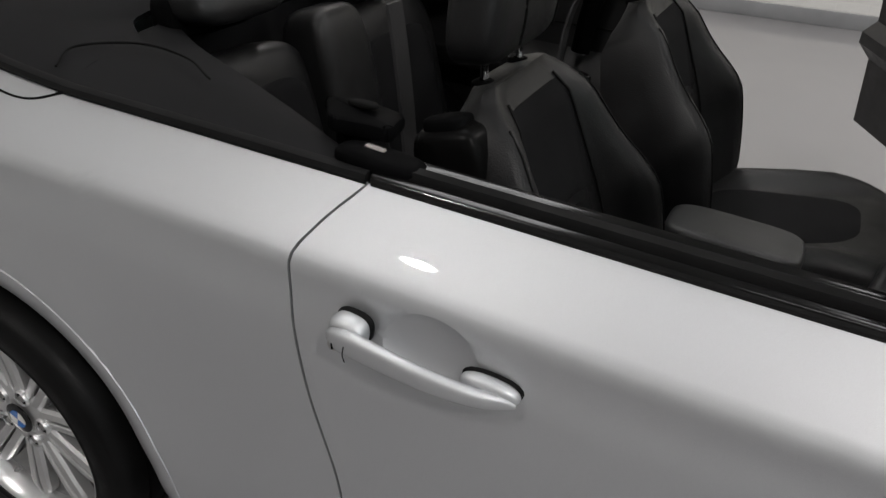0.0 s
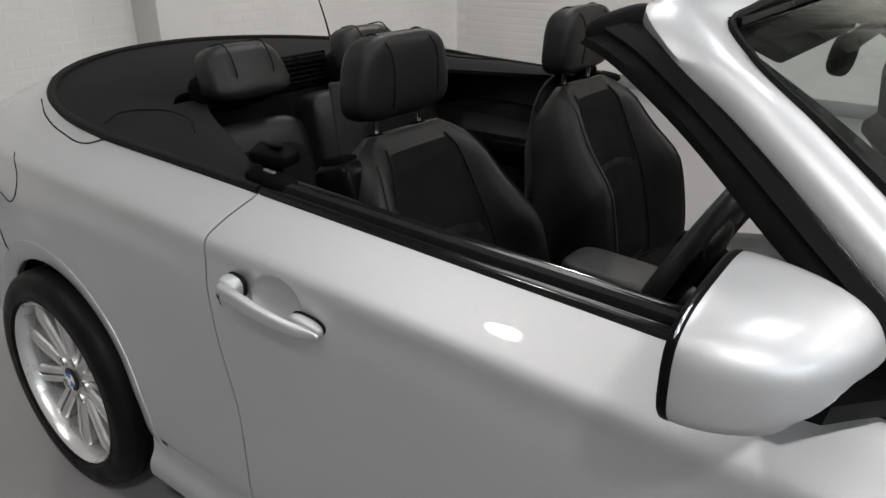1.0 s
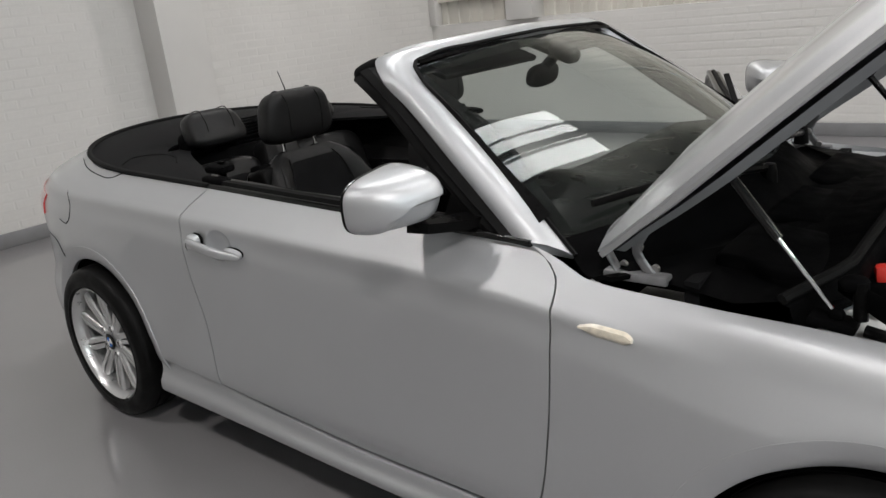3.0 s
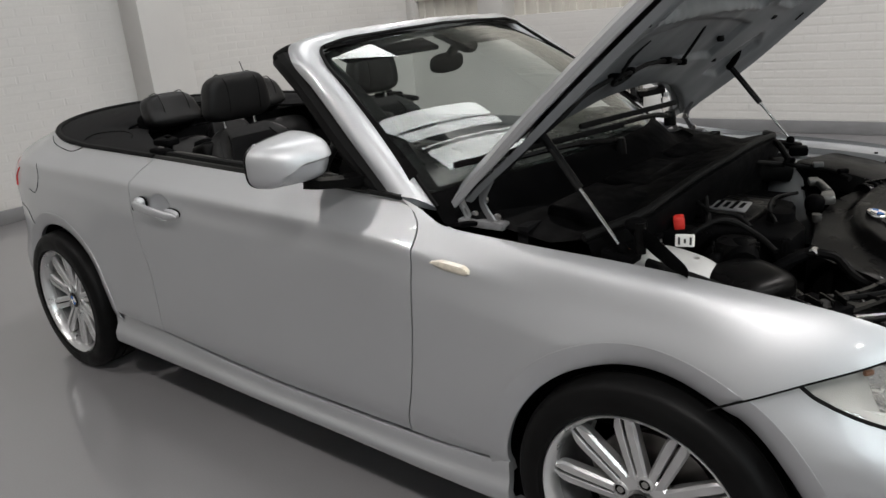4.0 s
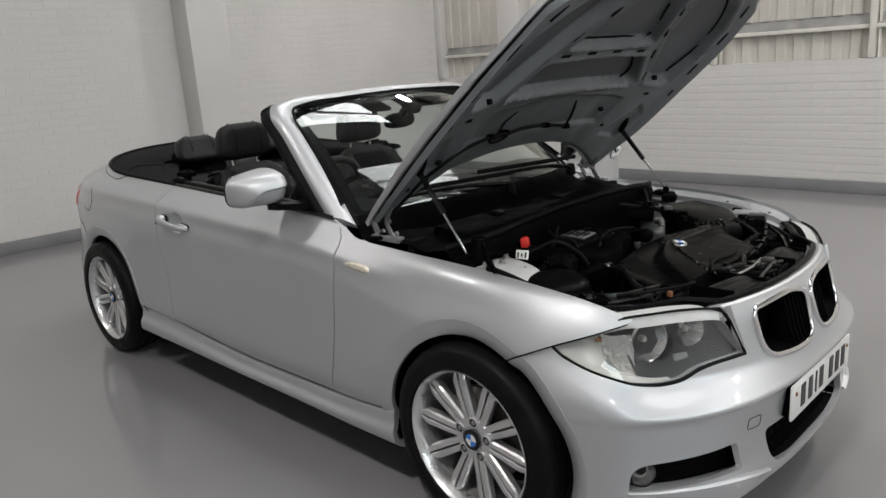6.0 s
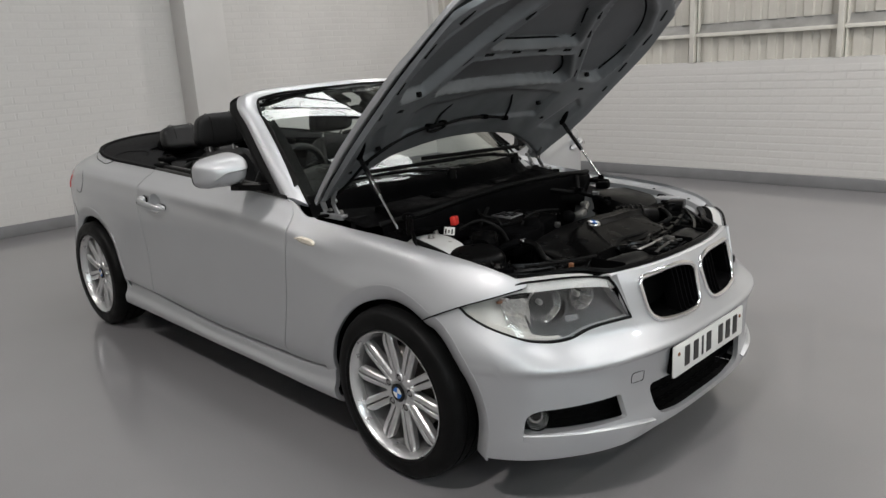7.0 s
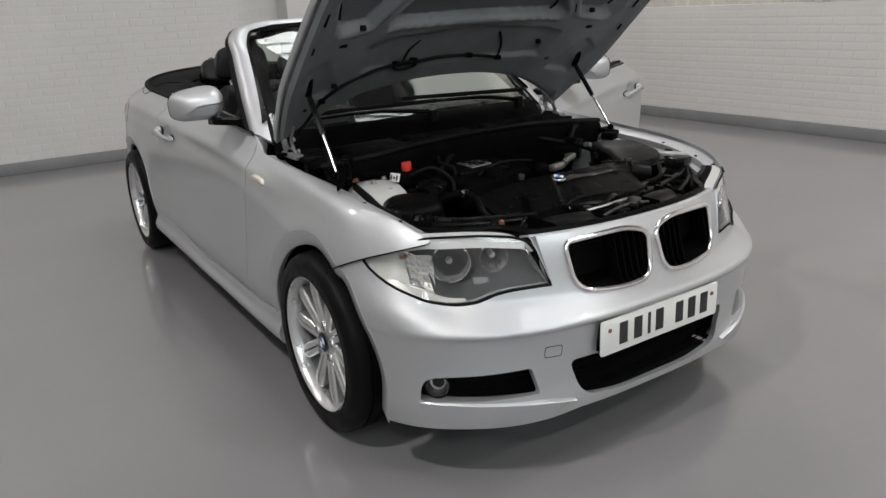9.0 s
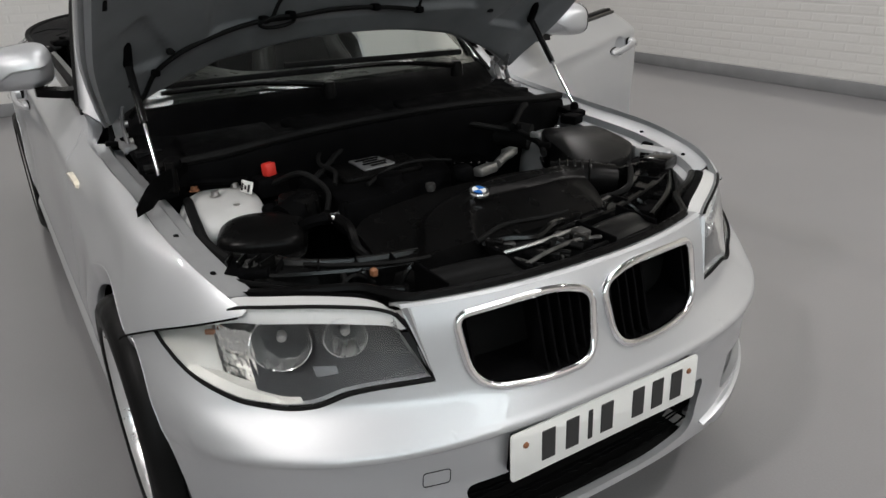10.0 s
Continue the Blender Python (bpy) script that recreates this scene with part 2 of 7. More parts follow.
M_PAINT = material("silver_paint", (0.53, 0.54, 0.552), 0.50, 0.80, coat=0.75, coat_rough=0.02, vary=0.02, vary_scale=3, fine=0.05, fine_scale=1500)
M_INNER = material("silver_inner_paint", (0.42, 0.425, 0.43), 0.45, 0.5, vary=0.08, vary_scale=6, bump=0.05)
# bonnet underside: greys well below the outer paint, recess floor darkest
M_UNDERSKIN = material("dark_grey_skin", (0.115, 0.120, 0.126), 0.55, 0.2, vary=0.10, vary_scale=7)
M_UNDERHOOD = material("grey_underhood_paint", (0.17, 0.178, 0.186), 0.5, 0.25, vary=0.10, vary_scale=7, rough_vary=0.08)
M_BLACK = material("black_plastic", (0.0028, 0.0028, 0.0030), 0.55, spec=0.012, vary=0.25, vary_scale=14, bump=0.12, bump_scale=500, rough_vary=0.1)
M_SATIN = material("satin_black_plastic", (0.0036, 0.0035, 0.0035), 0.30, spec=0.06, vary=0.15, vary_scale=9, bump=0.06, bump_scale=900, rough_vary=0.06)
M_DUCT = material("worn_grey_black_plastic", (0.0075, 0.0075, 0.0075), 0.36, spec=0.12, vary=0.15, vary_scale=14, bump=0.08, bump_scale=600, rough_vary=0.06)
M_BAYGLOSS = material("glossy_moulded_black", (0.003, 0.003, 0.003), 0.20, spec=0.22, vary=0.2, vary_scale=30)
M_GLOSSBLACK = material("gloss_black_trim", (0.006, 0.006, 0.006), 0.12, spec=0.35)
M_RUBBER = material("black_rubber", (0.006, 0.006, 0.006), 0.62, spec=0.08, vary=0.2, vary_scale=20, bump=0.1, bump_scale=400)
M_TYRE = material("tyre_rubber", (0.0050, 0.0050, 0.0050), 0.46, spec=0.10, vary=0.25, vary_scale=12, bump=0.15, bump_scale=300, rough_vary=0.1)
M_LEATHER = material("black_leather", (0.009, 0.009, 0.0092), 0.40, spec=0.22, vary=0.2, vary_scale=10, bump=0.35, bump_scale=420, rough_vary=0.07)
M_ARMREST = material("grey_black_vinyl", (0.030, 0.030, 0.030), 0.5, spec=0.25, vary=0.15, vary_scale=12, bump=0.3, bump_scale=420)
M_CLOTH = material("black_cloth", (0.0070, 0.0070, 0.0074), 0.9, spec=0.08, vary=0.2, vary_scale=12, bump=0.5, bump_scale=1200)
M_TOP = material("black_soft_top_cover", (0.0065, 0.0065, 0.007), 0.75, spec=0.10, vary=0.2, vary_scale=5, bump=0.25, bump_scale=700)
# near-black for cavities, holes and gaps: their shade is put into the colour
M_DARK = material("gap_shade_black", (0.004, 0.004, 0.004), 0.9, spec=0.1)
M_ALLOY = material("silver_alloy", (0.66, 0.66, 0.66), 0.32, 0.8, coat=0.4, vary=0.06, vary_scale=10, rough_vary=0.06)
M_CHROME = material("chrome", (0.85, 0.85, 0.86), 0.07, 1.0)
M_STEEL = material("worn_steel", (0.45, 0.44, 0.43), 0.38, 0.9, vary=0.2, vary_scale=25)
M_HINGE = material("grey_painted_steel", (0.20, 0.20, 0.205), 0.45, 0.4, vary=0.15, vary_scale=30)
M_BRACKET = material("dull_zinc_bracket", (0.09, 0.088, 0.085), 0.45, 0.7, vary=0.3, vary_scale=40)
M_BARREL = material("dull_wheel_barrel", (0.36, 0.36, 0.36), 0.45, 0.5, vary=0.2, vary_scale=15)
M_DISC = material("brake_disc", (0.20, 0.19, 0.18), 0.4, 0.8, vary=0.25, vary_scale=20)
M_GREYMET = material("grey_badge_plate", (0.38, 0.38, 0.39), 0.35, 0.7)
M_DOME = material("pale_dome_white", (0.46, 0.46, 0.45), 0.45, vary=0.08, vary_scale=12)
M_GREYPLASTIC = material("grey_plastic", (0.16, 0.16, 0.16), 0.45, vary=0.1, vary_scale=12)
M_WHITE = material("white_plastic", (0.74, 0.74, 0.72), 0.4, vary=0.05, vary_scale=15)
M_PLATE = material("plate_white", (0.78, 0.78, 0.75), 0.35, vary=0.04, vary_scale=12)
M_PLATEBAR = material("plate_black", (0.02, 0.02, 0.02), 0.4)
M_ALLOYCAST = material("cast_alloy", (0.30, 0.30, 0.29), 0.34, 0.8, vary=0.2, vary_scale=40)
M_RED = material("red_plastic", (0.62, 0.035, 0.025), 0.45)
M_BLUE = material("badge_blue", (0.03, 0.16, 0.52), 0.25, coat=0.6)
M_TAIL = material("red_lamp_glass", (0.55, 0.03, 0.03), 0.12, coat=1.0)
M_AMBER = material("aged_clear_marker", (0.78, 0.71, 0.58), 0.25, coat=0.8, vary=0.15, vary_scale=60)
M_RUST = material("brown_sensor", (0.22, 0.09, 0.04), 0.6)
M_REFLECT = material("lamp_reflector", (0.80, 0.80, 0.795), 0.14, 0.92)
M_LAMPGREY = material("lamp_housing_grey", (0.020, 0.021, 0.023), 0.40, 0.2)
M_LAMPBRIGHT = material("lamp_housing_silver", (0.85, 0.85, 0.83), 0.12, 0.95)
M_BROW = material("lamp_brow_silver", (0.72, 0.72, 0.71), 0.3, 0.35)
M_LAMPSATIN = material("lamp_satin_silver", (0.42, 0.42, 0.41), 0.30, 0.7)
M_LAMPCREAM = material("lamp_aged_white_wall", (0.36, 0.357, 0.335), 0.35, 0.15)
M_LAMPWALL = material("lamp_inner_wall", (0.16, 0.165, 0.17), 0.5, 0.2)
M_BELT = material("seat_belt_webbing", (0.015, 0.015, 0.016), 0.7, bump=0.5, bump_scale=900)
M_WINDSCREEN = clear_glass("windscreen_glass", (0.80, 0.87, 0.84))
M_FOGBOWL = material("fog_lamp_bowl", (0.36, 0.36, 0.355), 0.16, 0.90)
M_LENS = clear_glass("lamp_lens", (0.88, 0.89, 0.89))
M_MIRROR = material("mirror_glass", (0.8, 0.8, 0.8), 0.02, 1.0)

M_FLOOR = material("grey_epoxy_floor", (0.208, 0.202, 0.206), 0.30, coat=0.7, coat_rough=0.05, vary=0.05, vary_scale=1.2, fine=0.03, fine_scale=160, bump=0.012, bump_scale=14)
M_WALL = material("white_painted_brick", (0.61, 0.597, 0.575), 0.55, vary=0.05, vary_scale=1.5, bump=0.25, bump_scale=60, fine=0.02, fine_scale=40, per_piece=0.01)
M_WALLPLAIN = material("white_painted_wall", (0.61, 0.597, 0.575), 0.6, vary=0.06, vary_scale=1.2, bump=0.3, bump_scale=40)
M_WALLGREY = material("grey_unseen_wall", (0.42, 0.42, 0.415), 0.6, vary=0.06, vary_scale=1.2, bump=0.3, bump_scale=40)
M_SKIRT = material("grey_painted_skirting", (0.20, 0.20, 0.205), 0.45, vary=0.1, vary_scale=4, bump=0.15, bump_scale=50)
M_CLAD = material("cream_cladding", (0.52, 0.50, 0.45), 0.5, vary=0.08, vary_scale=3, rough_vary=0.1)
M_CLADFRAME = material("cream_steel_frame", (0.66, 0.64, 0.58), 0.5, vary=0.08, vary_scale=6)
M_LEDGE = material("shaded_steel_ledge", (0.27, 0.265, 0.25), 0.6, vary=0.25, vary_scale=5)
M_ROOF = material("grey_roof_sheet", (0.24, 0.24, 0.235), 0.6, vary=0.1, vary_scale=1)
M_BEAM = material("dark_steel_beam", (0.06, 0.06, 0.06), 0.5)
M_LAMPBODY = material("lamp_body", (0.45, 0.45, 0.45), 0.4, 0.6)

# ---- the hall ----
def slab(name, lo, hi, mat, label, kind="structure", parent=None):
    c = [(a + b) / 2 for a, b in zip(lo, hi)]
    s = [b - a for a, b in zip(lo, hi)]
    me = rbox(*s, 0.0, at=c)
    me.polygons.foreach_set("use_smooth", [False] * len(me.polygons))
    ob = part(name, me, mat, parent)
    return tagged(ob, label, "", "", kind) if not parent else ob


floor = slab("floor", (-5, HALL_Y - 0.3, -0.2), (HALL_X + 0.3, WALL_B + 1.5, 0), M_FLOOR, "glossy mid-grey epoxy-painted concrete floor with faint scuffs")
tagged(floor, category="floor")
roof = slab("ceiling", (-5, HALL_Y - 0.3, ROOF), (HALL_X + 0.3, WALL_B + 1.0, ROOF + 0.15), M_ROOF, "grey sheet roof of the hall")
tagged(roof, category="ceiling")

TILT_A = math.atan(0.04)


def wall_a_x(y):
    return -3.43 + 0.04 * y


wall_a = thing("wall_west", "white painted brick wall behind the car", "wall", (wall_a_x(0), 0, 0), kind="structure", turn=-math.degrees(TILT_A))
wall_b = thing("wall_north", "low white painted brick wall under cream cladding", "wall", (0, WALL_B, 0), kind="structure")
slab("wall_body", (-0.25, -7.0, 0), (-0.0004, 6.6, ROOF), M_WALLPLAIN, "", parent=wall_a)
slab("wall_body", (-3.4, 0.002, 0), (HALL_X + 0.3, 0.25, 1.22), M_WALLPLAIN, "", parent=wall_b)
# unseen closing wall on the south, grey to lower the bounce on the flank
tagged(slab("wall_south", (-5, HALL_Y - 0.25, 0), (HALL_X + 0.3, HALL_Y, ROOF), M_WALLGREY, "unseen grey closing wall, toned down to dim the car flank"), category="wall")
tagged(slab("wall_east", (HALL_X, HALL_Y, 0), (HALL_X + 0.25, WALL_B, ROOF), M_WALLPLAIN, "plain white painted wall of the hall"), category="wall")

# grey skirting
skirt_a = thing("skirting", "grey painted skirting band at the wall foot", "skirting", (wall_a_x(0), 0, 0), kind="structure", turn=-math.degrees(TILT_A))
part("skirting_board", rbox(0.025, 13.0, 0.115, 0.006, 2, at=(0.0115, -0.4, 0.0575)), M_SKIRT, skirt_a)
skirt_b = thing("skirting", "grey painted skirting band at the wall foot", "skirting", (0, WALL_B, 0), kind="structure")
part("skirting_board", rbox(12.4, 0.025, 0.115, 0.006, 2, at=(2.95, -0.0115, 0.0575)), M_SKIRT, skirt_b)

# pier on the rear wall
pier = thing("pier", "white painted square wall pier", "pier", (wall_a_x(1.73), 1.728, 0), kind="structure", turn=-math.degrees(TILT_A))
part("shaft", rbox(0.35, 0.435, ROOF, 0.008, 2, at=(0.155, 0, ROOF / 2)), M_WALLPLAIN, pier)
part("plinth", rbox(0.38, 0.465, 0.115, 0.006, 2, at=(0.155, 0, 0.0575)), M_SKIRT, pier)

# cladding over the low wall: frame, posts and ribbed sheets
cladding = thing("cladding", "cream ribbed sheet cladding in a steel frame above the brick wall", "cladding", (0, WALL_B, 0), kind="structure")


def ribbed(x0, x1, z0, z1, depth=0.02, pitch=0.11):
    xs, k = [], 0
    x = x0
    while x < x1 - 1e-6:
        for dx, d in ((0, 0), (0.30, 0), (0.38, 1), (0.86, 1), (0.94, 0)):
            if x + dx * pitch < x1:
                xs.append((x + dx * pitch, d * depth))
        x += pitch
    xs.append((x1, 0))
    return sheet(np.array([[(a, 0.10 - d, z) for z in (z0, z1)] for a, d in xs]), angle=20)


SILL, RAIL = 1.218, 1.494
POSTS = [-1.87, 0.668, 2.105, 3.54, 4.975, 6.41, 7.845]
part("rail", rbox(12.4, 0.05, 0.036, 0.004, 2, at=(2.95, 0.055, RAIL)), M_CLADFRAME, cladding)
part("rail", rbox(12.4, 0.05, 0.05, 0.004, 2, at=(2.95, 0.055, 2.7)), M_CLADFRAME, cladding)
# sloping strip above the rail; the shadow band is put into its grey
part("dusty_ledge", sheet(np.array([[(x, 0.034, RAIL + 0.018), (x, 0.070, RAIL + 0.050), (x, 0.099, RAIL + 0.115)] for x in (-3.2, HALL_X)])), M_LEDGE, cladding)
for _x in POSTS:
    if _x < -1:
        part("post", rbox(0.34, 0.28, ROOF - SILL - 0.003, 0.006, 2, at=(_x, 0.0, (ROOF + SILL) / 2)), M_WALLPLAIN, cladding)
    else:
        part("post", rbox(0.05, 0.09, ROOF - SILL - 0.003, 0.005, 2, at=(_x, 0.035, (ROOF + SILL) / 2 + 0.002)), M_CLADFRAME, cladding)
        part("post_flange", rbox(0.016, 0.05, ROOF - SILL - 0.003, 0.003, 1, at=(_x + 0.045, 0.070, (ROOF + SILL) / 2 + 0.002)), M_CLADFRAME, cladding)
_edges = [-3.2] + POSTS + [HALL_X]
for _a, _b in zip(_edges, _edges[1:]):
    for _z0, _z1 in ((SILL + 0.004, RAIL - 0.018), (RAIL + 0.112, 2.68), (2.72, ROOF)):
        part("sheet", ribbed(_a + (0.17 if _a == POSTS[0] else 0.028), _b - (0.17 if _b == POSTS[0] else 0.026), _z0, _z1, pitch=0.165), M_CLAD, cladding)
part("reveal", rbox(0.10, 0.16, ROOF - SILL, 0.004, 2, at=(-3.17, 0.05, (ROOF + SILL) / 2)), M_WALLPLAIN, cladding)

# lamps and roof lights
def high_bay():
    t = thing("high_bay_lamp", "round metal high-bay lamp hanging from the roof", "ceiling lamp", (LAMPS[0][0], LAMPS[0][1], ROOF), "high-bay lamps")
    part("stem", lathe([(0.012, -0.40), (0.012, 0.0)], 12, "z"), M_LAMPBODY, t)
    part("shade", lathe([(0.05, -0.38), (0.09, -0.40), (0.12, -0.47), (0.24, -0.60), (0.245, -0.605), (0.235, -0.60), (0.11, -0.475), (0.08, -0.41)], 40, "z"), M_LAMPBODY, t)
    return t


_hb = high_bay()
for _x, _y in LAMPS[1:]:
    copy_thing(_hb, pose(_x, _y, ROOF))
M_PANE = glow("daylit_roof_pane", (0.86, 0.9, 0.92), 1.6)
_g = M_PANE.node_tree
_tc, _n1, _rmp = _g.nodes.new("ShaderNodeTexCoord"), _g.nodes.new("ShaderNodeTexNoise"), _g.nodes.new("ShaderNodeMapRange")
_n1.inputs["Scale"].default_value, _n1.inputs["Detail"].default_value = 3.2, 8.0
_rmp.inputs["From Min"].default_value, _rmp.inputs["From Max"].default_value = 0.36, 0.47
_rmp.inputs["To Min"].default_value, _rmp.inputs["To Max"].default_value = 0.22, 1.6
_g.links.new(_tc.outputs["Object"], _n1.inputs["Vector"])
_g.links.new(_n1.outputs[0], _rmp.inputs["Value"])
_g.links.new(_rmp.outputs[0], _g.nodes["Principled BSDF"].inputs["Emission Strength"])
for _x0, _y0, _x1, _y1 in SKYLIGHTS:
    t = thing("roof_light", "translucent daylit roof panel with dark glazing bars", "roof light", ((_x0 + _x1) / 2, (_y0 + _y1) / 2, ROOF), "roof lights")
    part("pane", rbox(_x1 - _x0, _y1 - _y0, 0.012, 0, at=(0, 0, -0.012)), M_PANE, t)
    for k in range(4):
        part("glazing_bar", rbox(0.05, _y1 - _y0 + 0.1, 0.06, 0.004, 1, at=((k / 3 - 0.5) * (_x1 - _x0), 0, -0.05)), M_BEAM, t)
    for k in range(2):
        part("glazing_bar", rbox(_x1 - _x0 + 0.1, 0.05, 0.06, 0.004, 1, at=(0, (k - 0.5) * (_y1 - _y0), -0.052)), M_BEAM, t)
for _x in (-1.5, 2.6, 6.4):
    t = thing("roof_beam", "dark steel roof beam", "beam", (_x, 0, ROOF), "roof beams", kind="structure")
    part("web", rbox(0.02, 11.2, 0.22, 0, at=(0, -0.4, -0.13)), M_BEAM, t)
    part("flange", rbox(0.14, 11.2, 0.02, 0.002, 1, at=(0, -0.4, -0.25)), M_BEAM, t)

# glowing body of the added nose fill, out of view
dw = thing("window_1", "high frosted glowing band, unseen, added to light the nose", "window", (HALL_X - 0.02, (FILL_BAND[0] + FILL_BAND[1]) / 2, 0), kind="structure")
_w, _h = FILL_BAND[1] - FILL_BAND[0], FILL_BAND[3] - FILL_BAND[2]
part("frosted_panel", rbox(0.02, _w, _h, 0, at=(0, 0, (FILL_BAND[2] + FILL_BAND[3]) / 2)), M_PANE, dw)
for k in range(5):
    part("mullion", rbox(0.10, 0.06, _h + 0.1, 0.005, 1, at=(-0.06, (k / 4 - 0.5) * _w, (FILL_BAND[2] + FILL_BAND[3]) / 2)), M_BEAM, dw)
for k in range(4):
    part("transom", rbox(0.10, _w, 0.05, 0.005, 1, at=(-0.06, 0, FILL_BAND[2] + k / 3 * _h)), M_BEAM, dw)

# ---- the car: x ahead from the rear axle, y to its left, z up ----
car = thing("convertible_car", "silver two-door convertible, roof folded, bonnet raised, passenger door open", "car")
AXLE_R, AXLE_F, HUB = 0.0, 2.66, 0.312
NOSE_N = 2.2

# key lines of the flank
TOP_X = [0.20, 0.75, 1.25, 1.90, 1.95, 2.02, 2.11, 2.30, 2.55, 2.75, 2.97, 3.05, 3.12]
TOP_Z = [0.984, 0.966, 0.948, 0.930, 0.926, 0.902, 0.872, 0.856, 0.842, 0.829, 0.800, 0.778, 0.744]
TOP_W = [0.706, 0.710, 0.712, 0.724, 0.724, 0.712, 0.700, 0.702, 0.716, 0.718, 0.696, 0.675, 0.641]
SHO_X = [0.20, 0.75, 1.25, 1.70, 2.00, 2.30, 2.55, 2.75, 2.97, 3.05, 3.12]
SHO_Z = [0.984, 0.966, 0.948, 0.933, 0.906, 0.866, 0.844, 0.829, 0.800, 0.778, 0.744]
SHO_W = [0.706, 0.710, 0.712, 0.718, 0.718, 0.713, 0.716, 0.718, 0.696, 0.675, 0.641]
SILL_X, SILL_Z = [0.36, 0.80, 1.48, 2.00, 2.36], [0.360, 0.342, 0.296, 0.300, 0.332]


def top_z(x):
    return pchip(TOP_X, TOP_Z, x)


def sill_z(x):
    return pchip(SILL_X, SILL_Z, x)


def nose_reach(z):
    return pchip([0.10, 0.16, 0.20, 0.25, 0.31, 0.37, 0.43, 0.478, 0.492, 0.498, 0.515, 0.55, 0.60, 0.70, 0.745, 0.80, 0.90],
                 [0.66, 0.70, 0.728, 0.735, 0.728, 0.728, 0.734, 0.742, 0.756, 0.757, 0.748, 0.733, 0.714, 0.686, 0.666, 0.640, 0.60], z)


def nose_n(z):
    return NOSE_N + 0.60 * smoothstep(0.575, 0.485, z)


def nose_x(y, z):
    """How far ahead the nose surface lies at y and z."""
    y, z = np.broadcast_arrays(np.abs(np.asarray(y, float)), np.asarray(z, float))
    b = pchip([0.10, 0.20, 0.30, 0.42, 0.55, 0.65, 0.70, 0.80, 0.9], [0.80, 0.838, 0.843, 0.846, 0.846, 0.842, 0.840, 0.83, 0.80], z)
    n = nose_n(z)
    n = n + (2.95 - n) * smoothstep(0.62, 0.82, y) * smoothstep(0.68, 0.52, z)
    return AXLE_F + nose_reach(z) * (1 - np.minimum(y / b, 0.9995) ** n) ** (1 / n)


def nose_half(x, z):
    """Half width of the nose at x and z: the same surface, read the other way."""
    x, z = np.broadcast_arrays(np.asarray(x, float), np.asarray(z, float))
    out = np.zeros(x.shape)
    ys = 0.862 * np.sin(np.linspace(0, np.pi / 2, 60))
    for k in np.ndindex(x.shape):
        line = nose_x(ys, z[k])
        out[k] = np.interp(-x[k], -line, ys)
    bmax = pchip([0.10, 0.20, 0.30, 0.42, 0.55, 0.65, 0.70, 0.80, 0.9], [0.80, 0.838, 0.843, 0.846, 0.846, 0.842, 0.840, 0.83, 0.80], z)
    return np.minimum(out, bmax)


def arch_flare(d):
    """Extra width round a wheel arch: an even band, a crease, then a soft run-out."""
    if d < 0.058:
        return 0.012 - 0.004 * (0.058 - max(d, 0)) / 0.058
    return 0.012 * math.exp(-((d - 0.058) / 0.075) ** 1.35)


def flank(x, z):
    """Half width of the body at x and z."""
    x, z = np.broadcast_arrays(np.asarray(x, float), np.asarray(z, float))
    out = np.zeros(x.shape)
    for i in np.ndindex(x.shape):
        xi, zi = float(x[i]), float(z[i])
        zt, wt = float(pchip(SHO_X, SHO_Z, xi)), float(pchip(SHO_X, SHO_W, xi))
        hollow = 0.010 * math.exp(-((xi - 1.35) / 0.5) ** 2)
        zs = [0.10, 0.22, 0.30, 0.345, 0.375, 0.42, 0.55]
        ws = [0.790, 0.812, 0.825, 0.8415, 0.8445, 0.8415, 0.831 - hollow * 0.5]
        k4 = max(zt - 0.175, 0.585)
        zs += [k4, zt - 0.120, zt - 0.093, zt - 0.083, zt - 0.075, zt - 0.050, zt - 0.022, zt]
        ws += [0.818 - hollow, 0.806 - 0.6 * hollow, 0.8015, 0.7985, 0.7905, 0.766, wt + 0.024, wt]
        for n in range(8, len(zs)):
            zs[n] = max(zs[n], zs[n - 1] + 0.006)
        w = float(pchip(zs, ws, zi))
        shrink = 1.0
        if xi > AXLE_F:
            q = min((xi - AXLE_F) / float(nose_reach(zi)), 0.999)
            shrink = (1 - q ** NOSE_N) ** (1 / NOSE_N)
        w *= shrink
        if xi > AXLE_F and zi < k4:
            w += float(smoothstep(2.64, 2.93, xi)) * max(0.0, float(nose_half(xi, zi)) - 0.002 - w)
        ahead = float(smoothstep(2.05, 2.50, xi))
        if ahead > 0 and zi > k4:
            # a tight crest, then a hollow wing side that swells towards the arch
            u = min((zi - k4) / (zt - k4), 1.0)
            wb = float(pchip(zs, ws, k4)) * shrink
            if xi > AXLE_F:
                wb += float(smoothstep(2.64, 2.93, xi)) * max(0.0, float(nose_half(xi, k4)) - 0.002 - wb)
            crest = float(pchip([0, 0.07, 0.17, 0.31, 0.51, 0.74, 1], [0, 0.28, 0.47, 0.59, 0.70, 0.84, 1], 1 - u))
            plain = (1 - u ** 1.8) ** (1 / 1.3)
            w += ahead * (wt + (wb - wt) * (crest + (plain - crest) * float(smoothstep(2.68, 2.98, xi))) - w)
        for cx, r in ((AXLE_F + 0.005, 0.345), (0.045, 0.36)):
            d = math.hypot(xi - cx, zi - 0.305) - r
            if zi < 0.9:
                w += arch_flare(d) * float(smoothstep(0.86, 0.72, zi)) * float(smoothstep(0.34, 0.50, zi))
        out[i] = w
    return out


